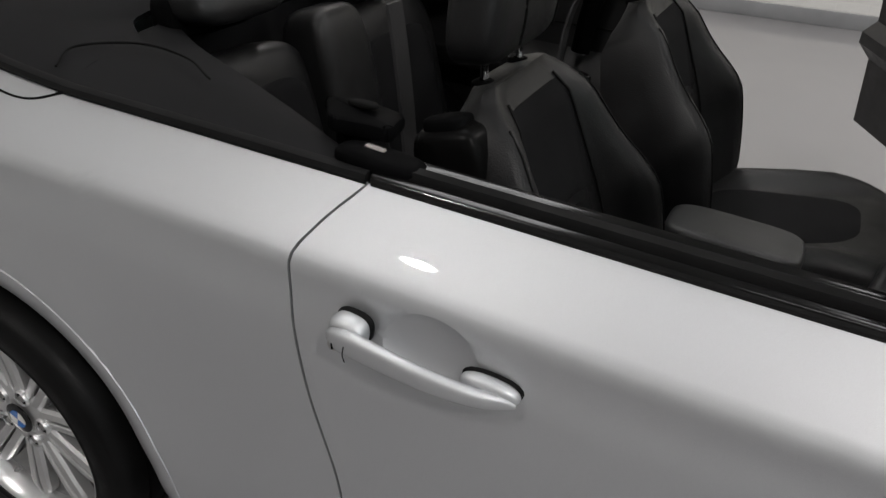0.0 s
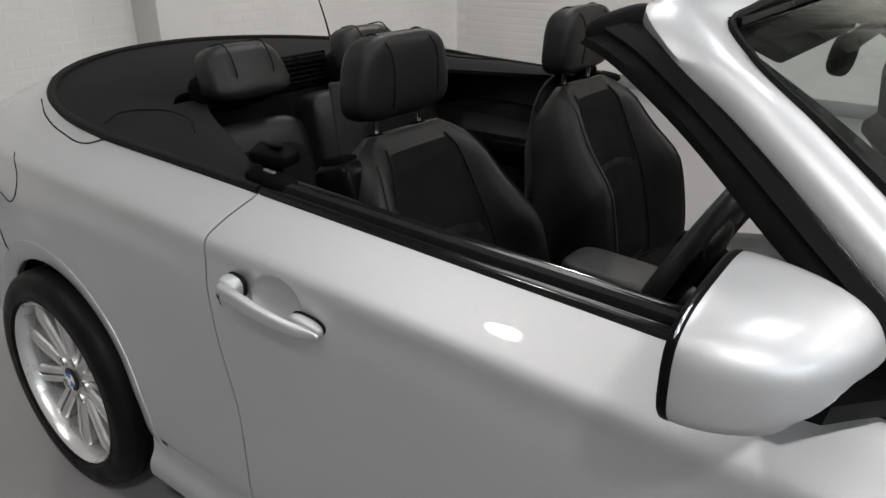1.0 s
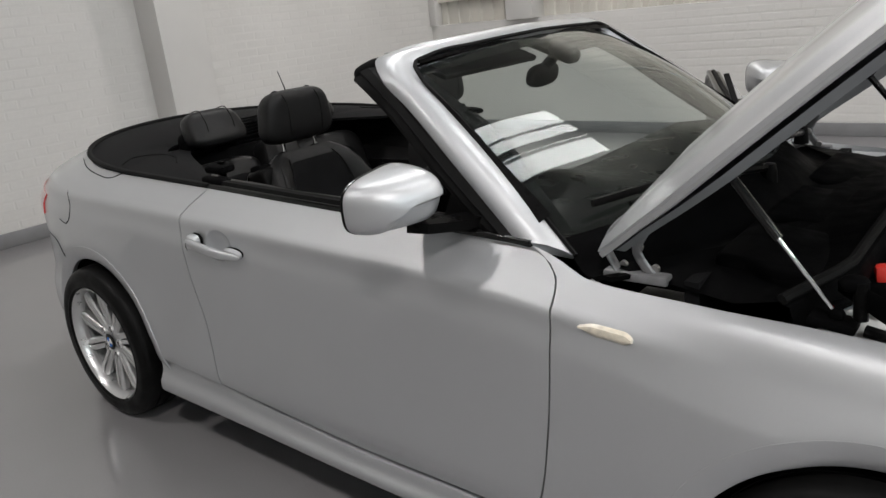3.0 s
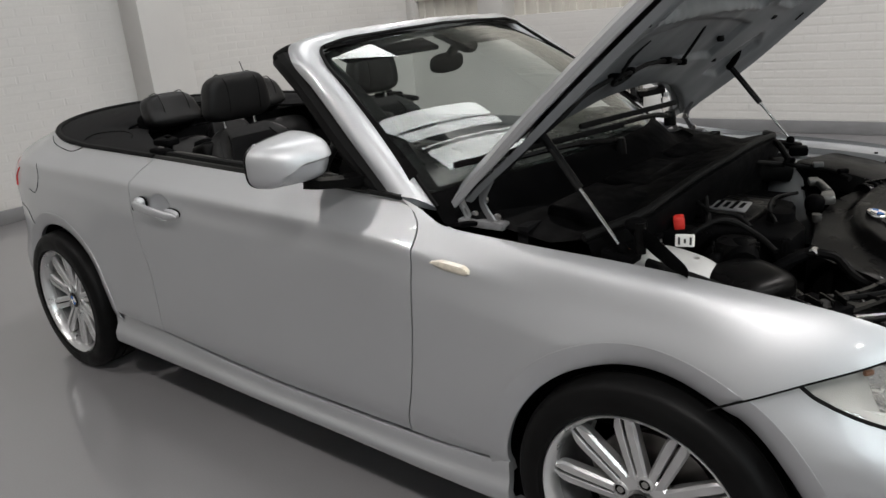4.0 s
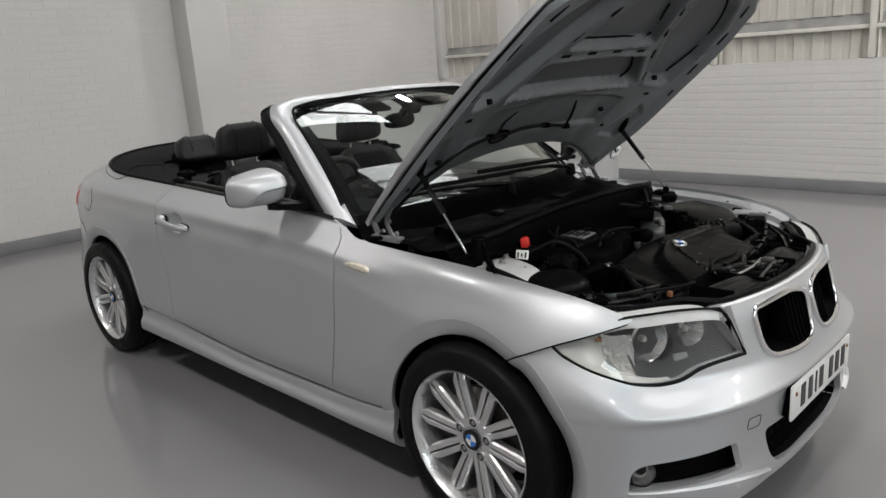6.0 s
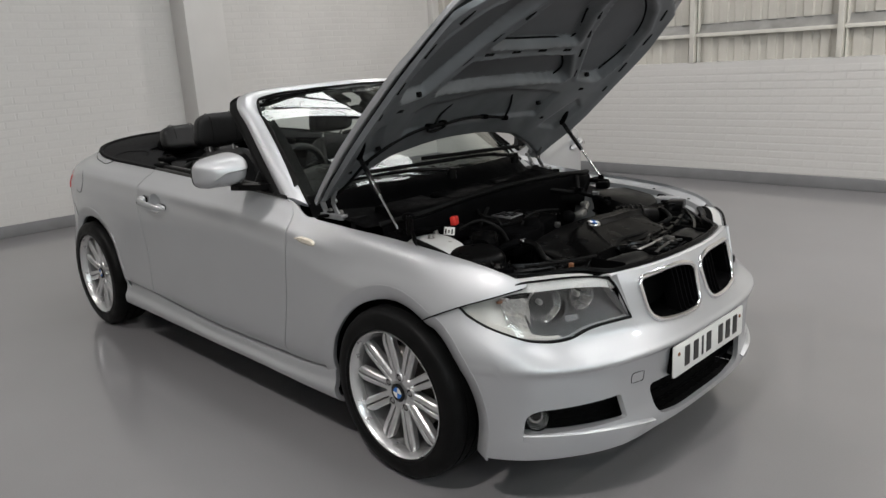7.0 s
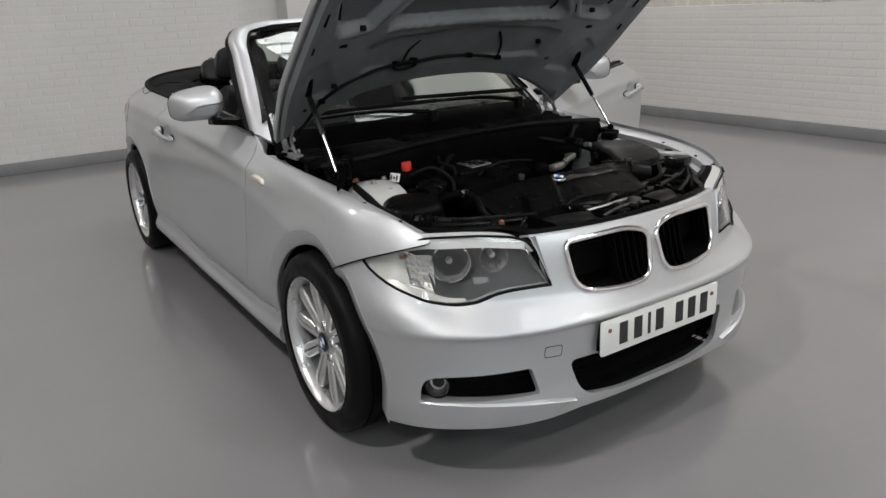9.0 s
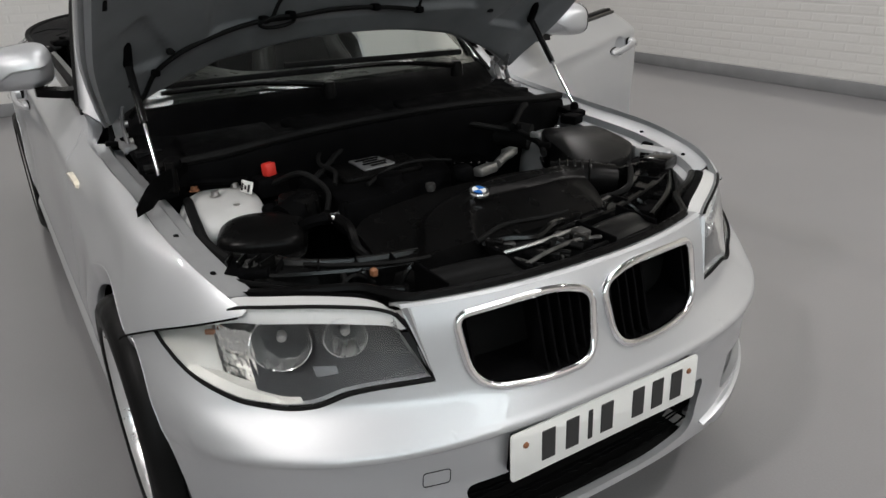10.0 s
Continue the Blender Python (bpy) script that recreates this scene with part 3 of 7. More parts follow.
def side_panel(x_lo, x_hi, z_lo, z_hi, nu, nv, d=0.014, ease=None):
    """A piece of the right flank between two upright edges and two long edges."""
    s, t = np.meshgrid(np.linspace(0, 1, nu), np.linspace(0, 1, nv), indexing="ij")
    x = 0.5 * (x_lo(0.6) + x_hi(0.6)) + 0 * s
    x = x_lo(0.6) + s * (x_hi(0.6) - x_lo(0.6))
    for _ in range(6):
        z = z_lo(x) + t * (z_hi(x) - z_lo(x))
        x = x_lo(z) + s * (x_hi(z) - x_lo(z))
    p = np.stack([x, -flank(x, z), z], -1)
    return p


const = lambda v: (lambda a: v + 0 * np.asarray(a, float))
DOOR_R = lambda z: pchip([0.30, 0.36, 0.54, 0.70, 0.80, 0.885, 0.92, 0.965], [0.803, 0.796, 0.768, 0.718, 0.697, 0.686, 0.706, 0.748], z)
DOOR_F = lambda z: pchip([0.28, 0.46, 0.71, 0.83, 0.87, 0.90, 0.93], [1.995, 2.030, 2.045, 2.040, 2.030, 1.995, 1.945], z)
GAP = 0.0045


def arch_cutter(cx, r):
    me = lathe([(r, -1.2), (r, -0.5)], 96, "y", True)
    me.transform(pose(cx, 0, 0.305))
    return me


# doors
P_DOOR = side_panel(lambda z: DOOR_R(z) + GAP / 2, lambda z: DOOR_F(z) - GAP / 2, lambda x: sill_z(x) + GAP, top_z, 70, 56)
_scoop = soft_box(0.150, 0.072, 0.112, 2.0, at=(0.890, -0.826, 0.826), rot=(0, 6, 0), k=18)
me_door = carve(shell(P_DOOR, 0.050, direction=(0, -1, 0)), [_scoop])
P_FEN = side_panel(lambda z: DOOR_F(z) + GAP / 2, const(3.118),
                   lambda x: pchip([1.9, 2.05, 2.36, 2.50, 2.72, 2.83, 2.962, 3.05, 3.12], [0.302, 0.302, 0.334, 0.42, 0.55, 0.624, 0.684, 0.715, 0.739], x),
                   top_z, 84, 48)
me_fender = carve(shell(P_FEN, 0.016, direction=(0, -1, 0)), [arch_cutter(AXLE_F + 0.005, 0.398)])
# side skirt
def skirt_grid():
    xs, ts = np.linspace(0.34, 2.392, 60), np.linspace(0, 1, 16)
    p = np.zeros((60, 16, 3))
    for i, x in enumerate(xs):
        zt = float(sill_z(x)) - 0.007
        for j, t in enumerate(ts):
            z = zt + (0.186 - 0.012 * float(smoothstep(1.6, 2.3, x)) - zt) * t
            w = float(pchip([0, 0.06, 0.35, 0.6, 0.8, 0.93, 1], [0.806, 0.824, 0.830, 0.846, 0.842, 0.818, 0.790], t))
            p[i, j] = (x, -w, z)
    return p


me_skirt = carve(shell(skirt_grid(), 0.02, direction=(0, -1, 0)), [arch_cutter(AXLE_F + 0.005, 0.3465), arch_cutter(0.045, 0.3615)])


# rear quarter and tail: stacked outlines from the soft-top well outwards and down
def rear_grid(nu_side=26, nu=46, nv=54, u_lo=0.0, u_hi=1.0):
    knot_d = [0, 0.024, 0.052, 0.088, 0.175]
    a_ = [0.84, 0.93, 1.04, 1.13, 1.17, 1.16, 1.20, 1.18, 1.13, 1.08]
    n_ = [2.0, 2.1, 2.2, 2.35, 2.6, 2.7, 2.8, 2.8, 2.8, 2.8]
    cols = []
    xs = list(np.linspace(0, 1, nu_side))
    tt = np.linspace(0, 1, nv)
    for s in xs[:-1]:
        xz = lambda z: DOOR_R(z) - GAP / 2 + s * (0.20 - DOOR_R(z) + GAP / 2)
        col = []
        for t in tt:
            x = 0.5
            for _ in range(5):
                zt = float(top_z(x))
                low = 0.20 + max(0.0, float(sill_z(max(x, 0.36))) - 0.20) * float(smoothstep(0.30, 0.36, x))
                z = zt + (low - zt) * float(pchip([0, 0.12, 0.3, 1], [0, 0.05, 0.19, 1], t))
                x = float(xz(z))
            col.append((x, -float(flank(x, z)), z))
        cols.append(col)
    zt0 = float(top_z(0.20))
    for s in np.linspace(0, 1, nu):
        w = s * np.pi / 2
        rise = float(smoothstep(0, 1, s))
        col = []
        for t in tt:
            z0 = zt0 + (0.20 - zt0) * float(pchip([0, 0.12, 0.3, 1], [0, 0.05, 0.19, 1], t))
            b = float(flank(0.20, z0))
            d = zt0 - z0
            kz = [0, 0.024, 0.052, 0.088, 0.175, 0.43, 0.55, 0.66, 0.76, 0.80]
            a, n = float(pchip(kz, a_, d)), float(pchip(kz, n_, d))
            z = z0 + rise * float(pchip([0, 0.03, 0.09, 0.2, 0.45, 0.8], [0.052, 0.048, 0.038, 0.045, 0.0, 0.0], d))
            x = 0.20 - a * abs(math.sin(w)) ** (2 / n)
            y = -b * abs(math.cos(w)) ** (2 / n)
            # flare over the wheel
            dd = math.hypot(x - 0.045, z - 0.305) - 0.36
            if s > 0 and z < 0.9 and y < -0.5:
                y -= (arch_flare(dd) - arch_flare(math.hypot(0.155, z - 0.305) - 0.36)) * float(smoothstep(0.86, 0.72, z)) * float(smoothstep(0.34, 0.50, z))
            col.append((x, y, z))
        cols.append(col)
    return np.array(cols)


P_REAR = rear_grid()
me_rear = carve(shell(P_REAR, 0.016, direction=(-0.2, -1, 0.2)), [arch_cutter(0.045, 0.413)])

# front bumper
LAMP_Y = [0.36, 0.407, 0.45, 0.577, 0.70, 0.784, 0.80]
LAMP_BOT = lambda y: pchip([0.36, 0.39, 0.46, 0.51, 0.575, 0.62, 0.665, 0.72, 0.75, 0.772, 0.784], [0.604, 0.603, 0.600, 0.593, 0.570, 0.566, 0.573, 0.599, 0.621, 0.654, 0.690], y)
LAMP_TOP = lambda y: pchip([0.40, 0.42, 0.47, 0.56, 0.64, 0.716, 0.786], [0.714, 0.732, 0.746, 0.753, 0.751, 0.723, 0.692], y)


def bumper_top(y, x):
    if y <= 0.3662:
        return 0.738
    if y <= 0.407:
        return 0.598
    if y <= 0.784:
        return float(LAMP_BOT(y)) - 0.004
    return 0.0


def bumper_bottom(y):
    return float(pchip([0, 0.20, 0.30, 0.36, 0.41, 0.60, 0.80], [0.210, 0.210, 0.209, 0.202, 0.195, 0.192, 0.190], y))


def bumper_grid(nv=90):
    ys = np.r_[np.linspace(0, 0.355, 30), [0.361, 0.3660, 0.3664, 0.372], np.linspace(0.38, 0.784, 40)]
    cols = []
    for y in ys:
        zt, zb = bumper_top(y, 0), bumper_bottom(y)
        zm = 0.590 if y < 0.3662 else zt
        z = np.r_[zb + (zm - zb) * np.linspace(0, 1, nv), zm + (max(zt, zm) - zm) * np.linspace(0, 1, 25)[1:]] if y < 0.3662 else np.r_[zb + (zt - zb) * np.linspace(0, 1, nv), np.full(24, zt)]
        yy = y + 0.036 * np.clip((z - 0.592) / 0.14, 0, 1) * float(smoothstep(0.33, 0.366, y)) * (y < 0.3662)
        cols.append(np.stack([nose_x(yy, z), -yy, z], -1))
    # side wing of the bumper, back to the wheel arch
    x_start = float(nose_x(0.784, 0.42))
    for s in np.linspace(0, 1, 26)[1:]:
        zt = 0.686 + (0.605 - 0.686) * s
        zb = 0.190
        z = np.r_[zb + (zt - zb) * np.linspace(0, 1, nv), np.full(24, zt)]
        x0 = nose_x(0.784, z)
        x = x0 + (2.79 - x0) * s
        cols.append(np.stack([x, -nose_half(x, z), z], -1))
    return np.array(cols)


P_BUMP = bumper_grid()
FOG = rounded([(-0.733, 0.284), (-0.727, 0.362), (-0.462, 0.374), (-0.436, 0.288)], [0.010, 0.045, 0.012, 0.010], 6)
GRILLE = rounded([(-0.345, 0.372), (-0.30, 0.250), (-0.16, 0.232), (0.16, 0.232), (0.30, 0.250), (0.345, 0.372)], [0.03, 0.05, 0.03, 0.03, 0.05, 0.03], 6)
KIDNEY_R = rounded([(-0.316, 0.714), (-0.302, 0.572), (-0.15, 0.558), (-0.030, 0.565), (-0.012, 0.700), (-0.10, 0.724)], [0.03, 0.06, 0.06, 0.05, 0.035, 0.05], 7)
KIDNEY_L = np.array([(-a, b) for a, b in KIDNEY_R])[::-1]


def both_halves(p):
    q = p[::-1].copy()
    q[..., 1] *= -1
    return np.concatenate([q[:-1], p])


me_bumper = shell(both_halves(P_BUMP), 0.018, direction=(1, 0, 0), angle=22)
me_bumper = carve(me_bumper, [arch_cutter(AXLE_F + 0.005, 0.398), moved(arch_cutter(AXLE_F + 0.005, 0.398), MIRROR),
                              prism(FOG, "x", 2.9, 3.6), prism(FOG * (-1, 1), "x", 2.9, 3.6), prism(GRILLE, "x", 3.2, 3.6),
                              prism(KIDNEY_R, "x", 3.2, 3.6), prism(KIDNEY_L, "x", 3.2, 3.6)])


# flat bands round the wheel arches
def rear_half(x, z):
    if x > 0.20:
        return float(flank(x, z))
    d = float(top_z(0.20)) - z
    kz = [0, 0.024, 0.052, 0.088, 0.175, 0.43, 0.55, 0.66, 0.76, 0.80]
    a = float(pchip(kz, [0.84, 0.93, 1.04, 1.13, 1.17, 1.16, 1.20, 1.18, 1.13, 1.08], d))
    n = float(pchip(kz, [2.0, 2.1, 2.2, 2.35, 2.6, 2.7, 2.8, 2.8, 2.8, 2.8], d))
    w = float(flank(0.20, z)) * (1 - min((0.20 - x) / a, 0.999) ** n) ** (1 / n)
    flare = arch_flare(math.hypot(x - 0.045, z - 0.305) - 0.36) - arch_flare(math.hypot(0.155, z - 0.305) - 0.36)
    return w + flare * float(smoothstep(0.86, 0.72, z)) * float(smoothstep(0.34, 0.50, z))


def front_half(x, z):
    a = float(flank(x, z))
    if x < 2.72:
        return a
    seam = 0.55 + (x - 2.72) * 0.62
    k = float(smoothstep(seam + 0.012, seam - 0.012, z))
    return a + k * (float(nose_half(x, z)) - a)


def arch_band(cx, r, half, lo, hi):
    rows = []
    for w in np.linspace(radians(lo), radians(hi), 90):
        c, s = math.cos(w), math.sin(w)
        ro = r + 0.0555
        y = half(cx + ro * c, 0.305 + ro * s)
        prof = ((ro, y - 0.004), (ro - 0.0015, y + 0.0012), (ro - 0.004, y + 0.0015), (r + 0.028, y - 0.0035), (r + 0.006, y - 0.0075), (r + 0.001, y - 0.011), (r, y - 0.018), (r + 0.002, y - 0.028))
        rows.append([(cx + q * c, -v, 0.305 + q * s) for q, v in prof])
    return sheet(np.array(rows), angle=30)


for me_ in (arch_band(AXLE_F + 0.005, 0.345, front_half, -19, 184), arch_band(0.045, 0.36, rear_half, -3, 198)):
    part("wheel_arch_band", me_, M_PAINT, car)
    part("wheel_arch_band", moved(me_, MIRROR), M_PAINT, car)
part("front_bumper", me_bumper, M_PAINT, car)
part("front_wing", me_fender, M_PAINT, car)
part("front_wing", moved(me_fender, MIRROR), M_PAINT, car)
part("rear_body", me_rear, M_PAINT, car)
part("rear_body", moved(me_rear, MIRROR), M_PAINT, car)
part("side_skirt", me_skirt, M_PAINT, car)
part("side_skirt", moved(me_skirt, MIRROR), M_PAINT, car)

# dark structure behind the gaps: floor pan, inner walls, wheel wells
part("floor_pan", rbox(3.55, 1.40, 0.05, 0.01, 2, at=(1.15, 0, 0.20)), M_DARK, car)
for s in (-1, 1):
    part("inner_wing_backing", rbox(0.62, 0.03, 0.30, 0.005, 1, at=(2.36, s * 0.66, 0.55)), M_DARK, car)
    part("sill_beam", rbox(1.90, 0.10, 0.20, 0.02, 2, at=(1.35, s * 0.72, 0.28)), M_DARK, car)


def wheel_well(cx, s):
    rings = []
    for w in np.linspace(-0.35, np.pi + 0.35, 40):
        r = 0.365
        lim = 0.805 if cx < 1 or math.cos(w) < 0 else min(0.805, float(nose_half(cx + r * math.cos(w), 0.305 + r * math.sin(w))) - 0.04)
        rings.append([(cx + r * math.cos(w), s * y, 0.305 + r * math.sin(w)) for y in (0.50, 0.62, 0.70, lim)])
    a = sheet(np.array(rings))
    b = lathe([(0.37, 0.0), (0.37, 0.02)], 40, "y", True)
    b.transform(pose(cx, s * 0.49, 0.305))
    return joined([a, b])


for s in (-1, 1):
    part("wheel_well", wheel_well(AXLE_F + 0.005, s), M_BLACK, car)
    part("wheel_well", wheel_well(0.045, s), M_BLACK, car)

# ---- wheels ----
def spoke_pair():
    """Two slim straight blades with a narrow slot between them, joined at the hub."""
    out = []
    for sgn in (-1, 1):
        rings = []
        for t in np.r_[np.linspace(0, 0.84, 8), 0.90, 0.95, 0.985, 1.0]:
            r = 0.040 + t * (0.2200 - 0.040)
            inner = 0.0022 + 0.0020 * t
            outer = inner + (0.0190 + 0.0055 * t) * float(pchip([0, 0.80, 0.92, 1.0], [1, 1, 0.80, 0.38], t))
            crown = -0.058 - 0.015 * t + 0.030 * max(0, t - 0.80)
            deep = 0.036 - 0.010 * t
            row = [(sgn * inner, crown + deep, r), (sgn * inner, crown + 0.002, r), (sgn * (inner + 0.002), crown, r), (sgn * (outer - 0.005), crown + 0.0015, r), (sgn * outer, crown + 0.008, r), (sgn * (outer - 0.002), crown + deep, r)]
            rings.append(row if sgn > 0 else row[::-1])
        out.append(loft(rings, angle=18))
    return joined(out, 18)


ME_SPOKE = spoke_pair()
ME_RIM = lathe([(0.2185, 0.020), (0.2180, -0.055), (0.2195, -0.076), (0.2235, -0.086), (0.2285, -0.0955), (0.2315, -0.0985), (0.2345, -0.0960), (0.2350, -0.084), (0.2350, 0.0), (0.230, 0.06)], 96)
ME_BARREL = lathe([(0.205, 0.094), (0.214, 0.094), (0.2175, -0.050)], 72)
ME_HUB = lathe([(0.0, -0.035), (0.070, -0.035), (0.076, -0.050), (0.070, -0.0585), (0.040, -0.0605), (0.038, -0.058), (0.0, -0.058)], 40)
ME_TYRE = lathe([(0.2355, 0.060), (0.2365, 0.1005), (0.255, 0.1045), (0.285, 0.1030), (0.303, 0.090), (0.3105, 0.072), (0.3125, 0.050), (0.3125, 0.046), (0.306, 0.045),
                 (0.306, 0.039), (0.3128, 0.038), (0.3130, 0.006), (0.307, 0.005), (0.307, -0.004), (0.3130, -0.005), (0.3128, -0.038), (0.306, -0.039), (0.306, -0.045),
                 (0.3125, -0.046), (0.3125, -0.050), (0.3105, -0.072), (0.304, -0.088), (0.293, -0.0985), (0.290, -0.0990), (0.285, -0.1030), (0.270, -0.1045), (0.255, -0.1045), (0.246, -0.1030),
                 (0.244, -0.1040), (0.240, -0.1030), (0.2365, -0.0985), (0.2355, -0.090), (0.2355, 0.0)], 96)
ME_DISC = lathe([(0.06, -0.005), (0.150, -0.005), (0.150, 0.015), (0.06, 0.015)], 48)
ME_BOLT = lathe([(0.0, -0.058), (0.0085, -0.058), (0.0085, -0.0635), (0.006, -0.064), (0.0, -0.062)], 6)
ME_WELL = lathe([(0.0135, -0.058), (0.0140, -0.0650), (0.0168, -0.0655), (0.0185, -0.0610), (0.0185, -0.056)], 24)
ME_PIT = lathe([(0.0, -0.0612), (0.0142, -0.0612), (0.0142, -0.058), (0.0, -0.058)], 20)
ME_BADGE = lathe([(0.0, -0.0655), (0.0335, -0.0655), (0.0340, -0.0685), (0.0310, -0.0700), (0.0, -0.0700)], 32)


def quarter(r0, a0, y):
    pts = [(0, y, 0)] + [(r0 * math.cos(a), y, r0 * math.sin(a)) for a in np.linspace(a0, a0 + np.pi / 2, 10)]
    return mesh_of(pts + [(x, y + 0.001, z) for x, _, z in pts], [tuple(range(11)), tuple(range(11, 22))])


def wheel(at, s, phase):
    rim = part("wheel", ME_RIM, M_ALLOY, car)
    rim.matrix_basis = pose(*at) @ Matrix.Rotation(0 if s < 0 else np.pi, 4, "Z") @ Matrix.Rotation(radians(phase), 4, "Y")
    part("tyre", ME_TYRE, M_TYRE, rim, "black low-profile rubber tyre")
    part("barrel", ME_BARREL, M_BARREL, rim)
    part("hub", ME_HUB, M_ALLOY, rim)
    part("brake_disc", ME_DISC, M_DISC, rim)
    for k in range(10):
        sp = part("spoke", ME_SPOKE, M_ALLOY, rim)
        sp.matrix_basis = Matrix.Rotation((k + 0.5) * np.pi / 5, 4, "Y")
    for k in range(5):
        a = (k + 0.25) * 2 * np.pi / 5
        for nm, me, mt in (("bolt_seat", ME_WELL, M_ALLOY), ("bolt_hole", ME_PIT, M_DARK), ("wheel_bolt", ME_BOLT, M_STEEL)):
            part(nm, me, mt, rim).matrix_basis = pose(0.0575 * math.cos(a), 0.0, 0.0575 * math.sin(a))
    part("centre_badge", ME_BADGE, M_GLOSSBLACK, rim, "round blue, white and black centre cap")
    for k in range(4):
        part("badge_quarter", quarter(0.0205, k * np.pi / 2, -0.0712), M_BLUE if k % 2 else M_WHITE, rim)
    return rim


wheel((AXLE_F, -0.745, HUB), -1, 6)
wheel((AXLE_R, -0.747, HUB), -1, 20)
wheel((AXLE_F, 0.745, HUB), 1, 50)
wheel((AXLE_R, 0.747, HUB), 1, 5)

# ---- nose ----
def on_nose(outline, out=0.0):
    o = np.asarray(outline, float)
    return np.stack([nose_x(o[:, 0], o[:, 1]) + out, o[:, 0], o[:, 1]], -1)


def grow(outline, d):
    o = np.asarray(outline, float)
    c = o.mean(0)
    t = np.roll(o, -1, 0) - np.roll(o, 1, 0)
    n = np.stack([t[:, 1], -t[:, 0]], -1)
    n /= np.linalg.norm(n, axis=1, keepdims=True) + 1e-9
    if ((o - c) * n).sum() < 0:
        n = -n
    return o + d * n


for s, K in ((-1, KIDNEY_R), (1, KIDNEY_L)):
    ring = part("kidney_grille", loop_tube(on_nose(grow(K, -0.001), 0.002), (0.0095, 0.0085), 10), M_CHROME, car, "chrome-rimmed kidney grille with black slats")
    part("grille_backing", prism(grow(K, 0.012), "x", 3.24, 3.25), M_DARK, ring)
    lip, deep = on_nose(grow(K, -0.003), -0.004), on_nose(grow(K, -0.006), -0.030)
    tail = np.array([(3.245, y, z) for y, z in grow(K, -0.006)])
    part("grille_sleeve", loft([np.r_[r, r[:1]] for r in (on_nose(grow(K, 0.004), -0.003), lip, deep, tail)], closed=False, caps=False), M_BLACK, ring)
    lo, hi = K[:, 0].min(), K[:, 0].max()
    for y in np.linspace(lo, hi, 13)[1:-1]:
        zz = [b for a, b in K if abs(a - y) < 0.02]
        z0, z1 = min(zz) + 0.002, max(zz) - 0.002
        zs = np.linspace(z0, z1, 8)
        rows = [[(float(nose_x(y, z)) - 0.007 - d, y + w, z) for d, w in ((0.0, -0.0025), (0.0, 0.0025), (0.05, 0.002), (0.05, -0.002))] for z in zs]
        part("slat", loft(rows), M_BLACK, ring)

# number plate with plain bars, and its screws
plate = part("number_plate", prism(rounded([(-0.26, 0.370), (0.26, 0.370), (0.26, 0.481), (-0.26, 0.481)], 0.010), "x", 3.404, 3.409, 0.001), M_PLATE, car, "white number plate with black bars")
part("plate_holder", rbox(0.03, 0.50, 0.095, 0.004, 2, at=(3.389, 0, 0.4255)), M_BLACK, plate)
for y in (-0.168, -0.106, -0.058, -0.012, 0.078, 0.136, 0.194):
    w = 0.012 if abs(y + 0.058) < 0.02 else 0.034
    part("character_bar", rbox(0.003, w, 0.070, 0.001, 1, at=(3.4095, y, 0.426)), M_PLATEBAR, plate)
for y in (-0.225, 0.232):
    m_ = lathe([(0.0, 0.0), (0.007, 0.0), (0.006, 0.003), (0.0, 0.004)], 14, "x")
    m_.transform(pose(3.409, y, 0.447))
    part("screw", m_, M_RUST, plate)

# lower grille and fog slots: open mesh over a dark box
def mesh_insert(outline, x_back, pitch=0.020, name="lower_grille", follow=0.045):
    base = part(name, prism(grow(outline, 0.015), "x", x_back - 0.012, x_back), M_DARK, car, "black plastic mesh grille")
    lo, hi = outline.min(0), outline.max(0)
    for k in range(int((hi[1] - lo[1]) / pitch) + 1):
        z = lo[1] + (k + 0.5) * pitch * 0.9
        if z > hi[1]:
            break
        ys = np.linspace(lo[0] + 0.012, hi[0] - 0.012, 30)
        pts = np.stack([nose_x(ys, z) - follow + 0.004 * (-1) ** k, ys, z + 0.0035 * np.sin(ys / pitch * np.pi + k * np.pi)], -1)
        part("mesh_bar", tube(pts, 0.0026, 5, n=0), M_BLACK, base)
    return base


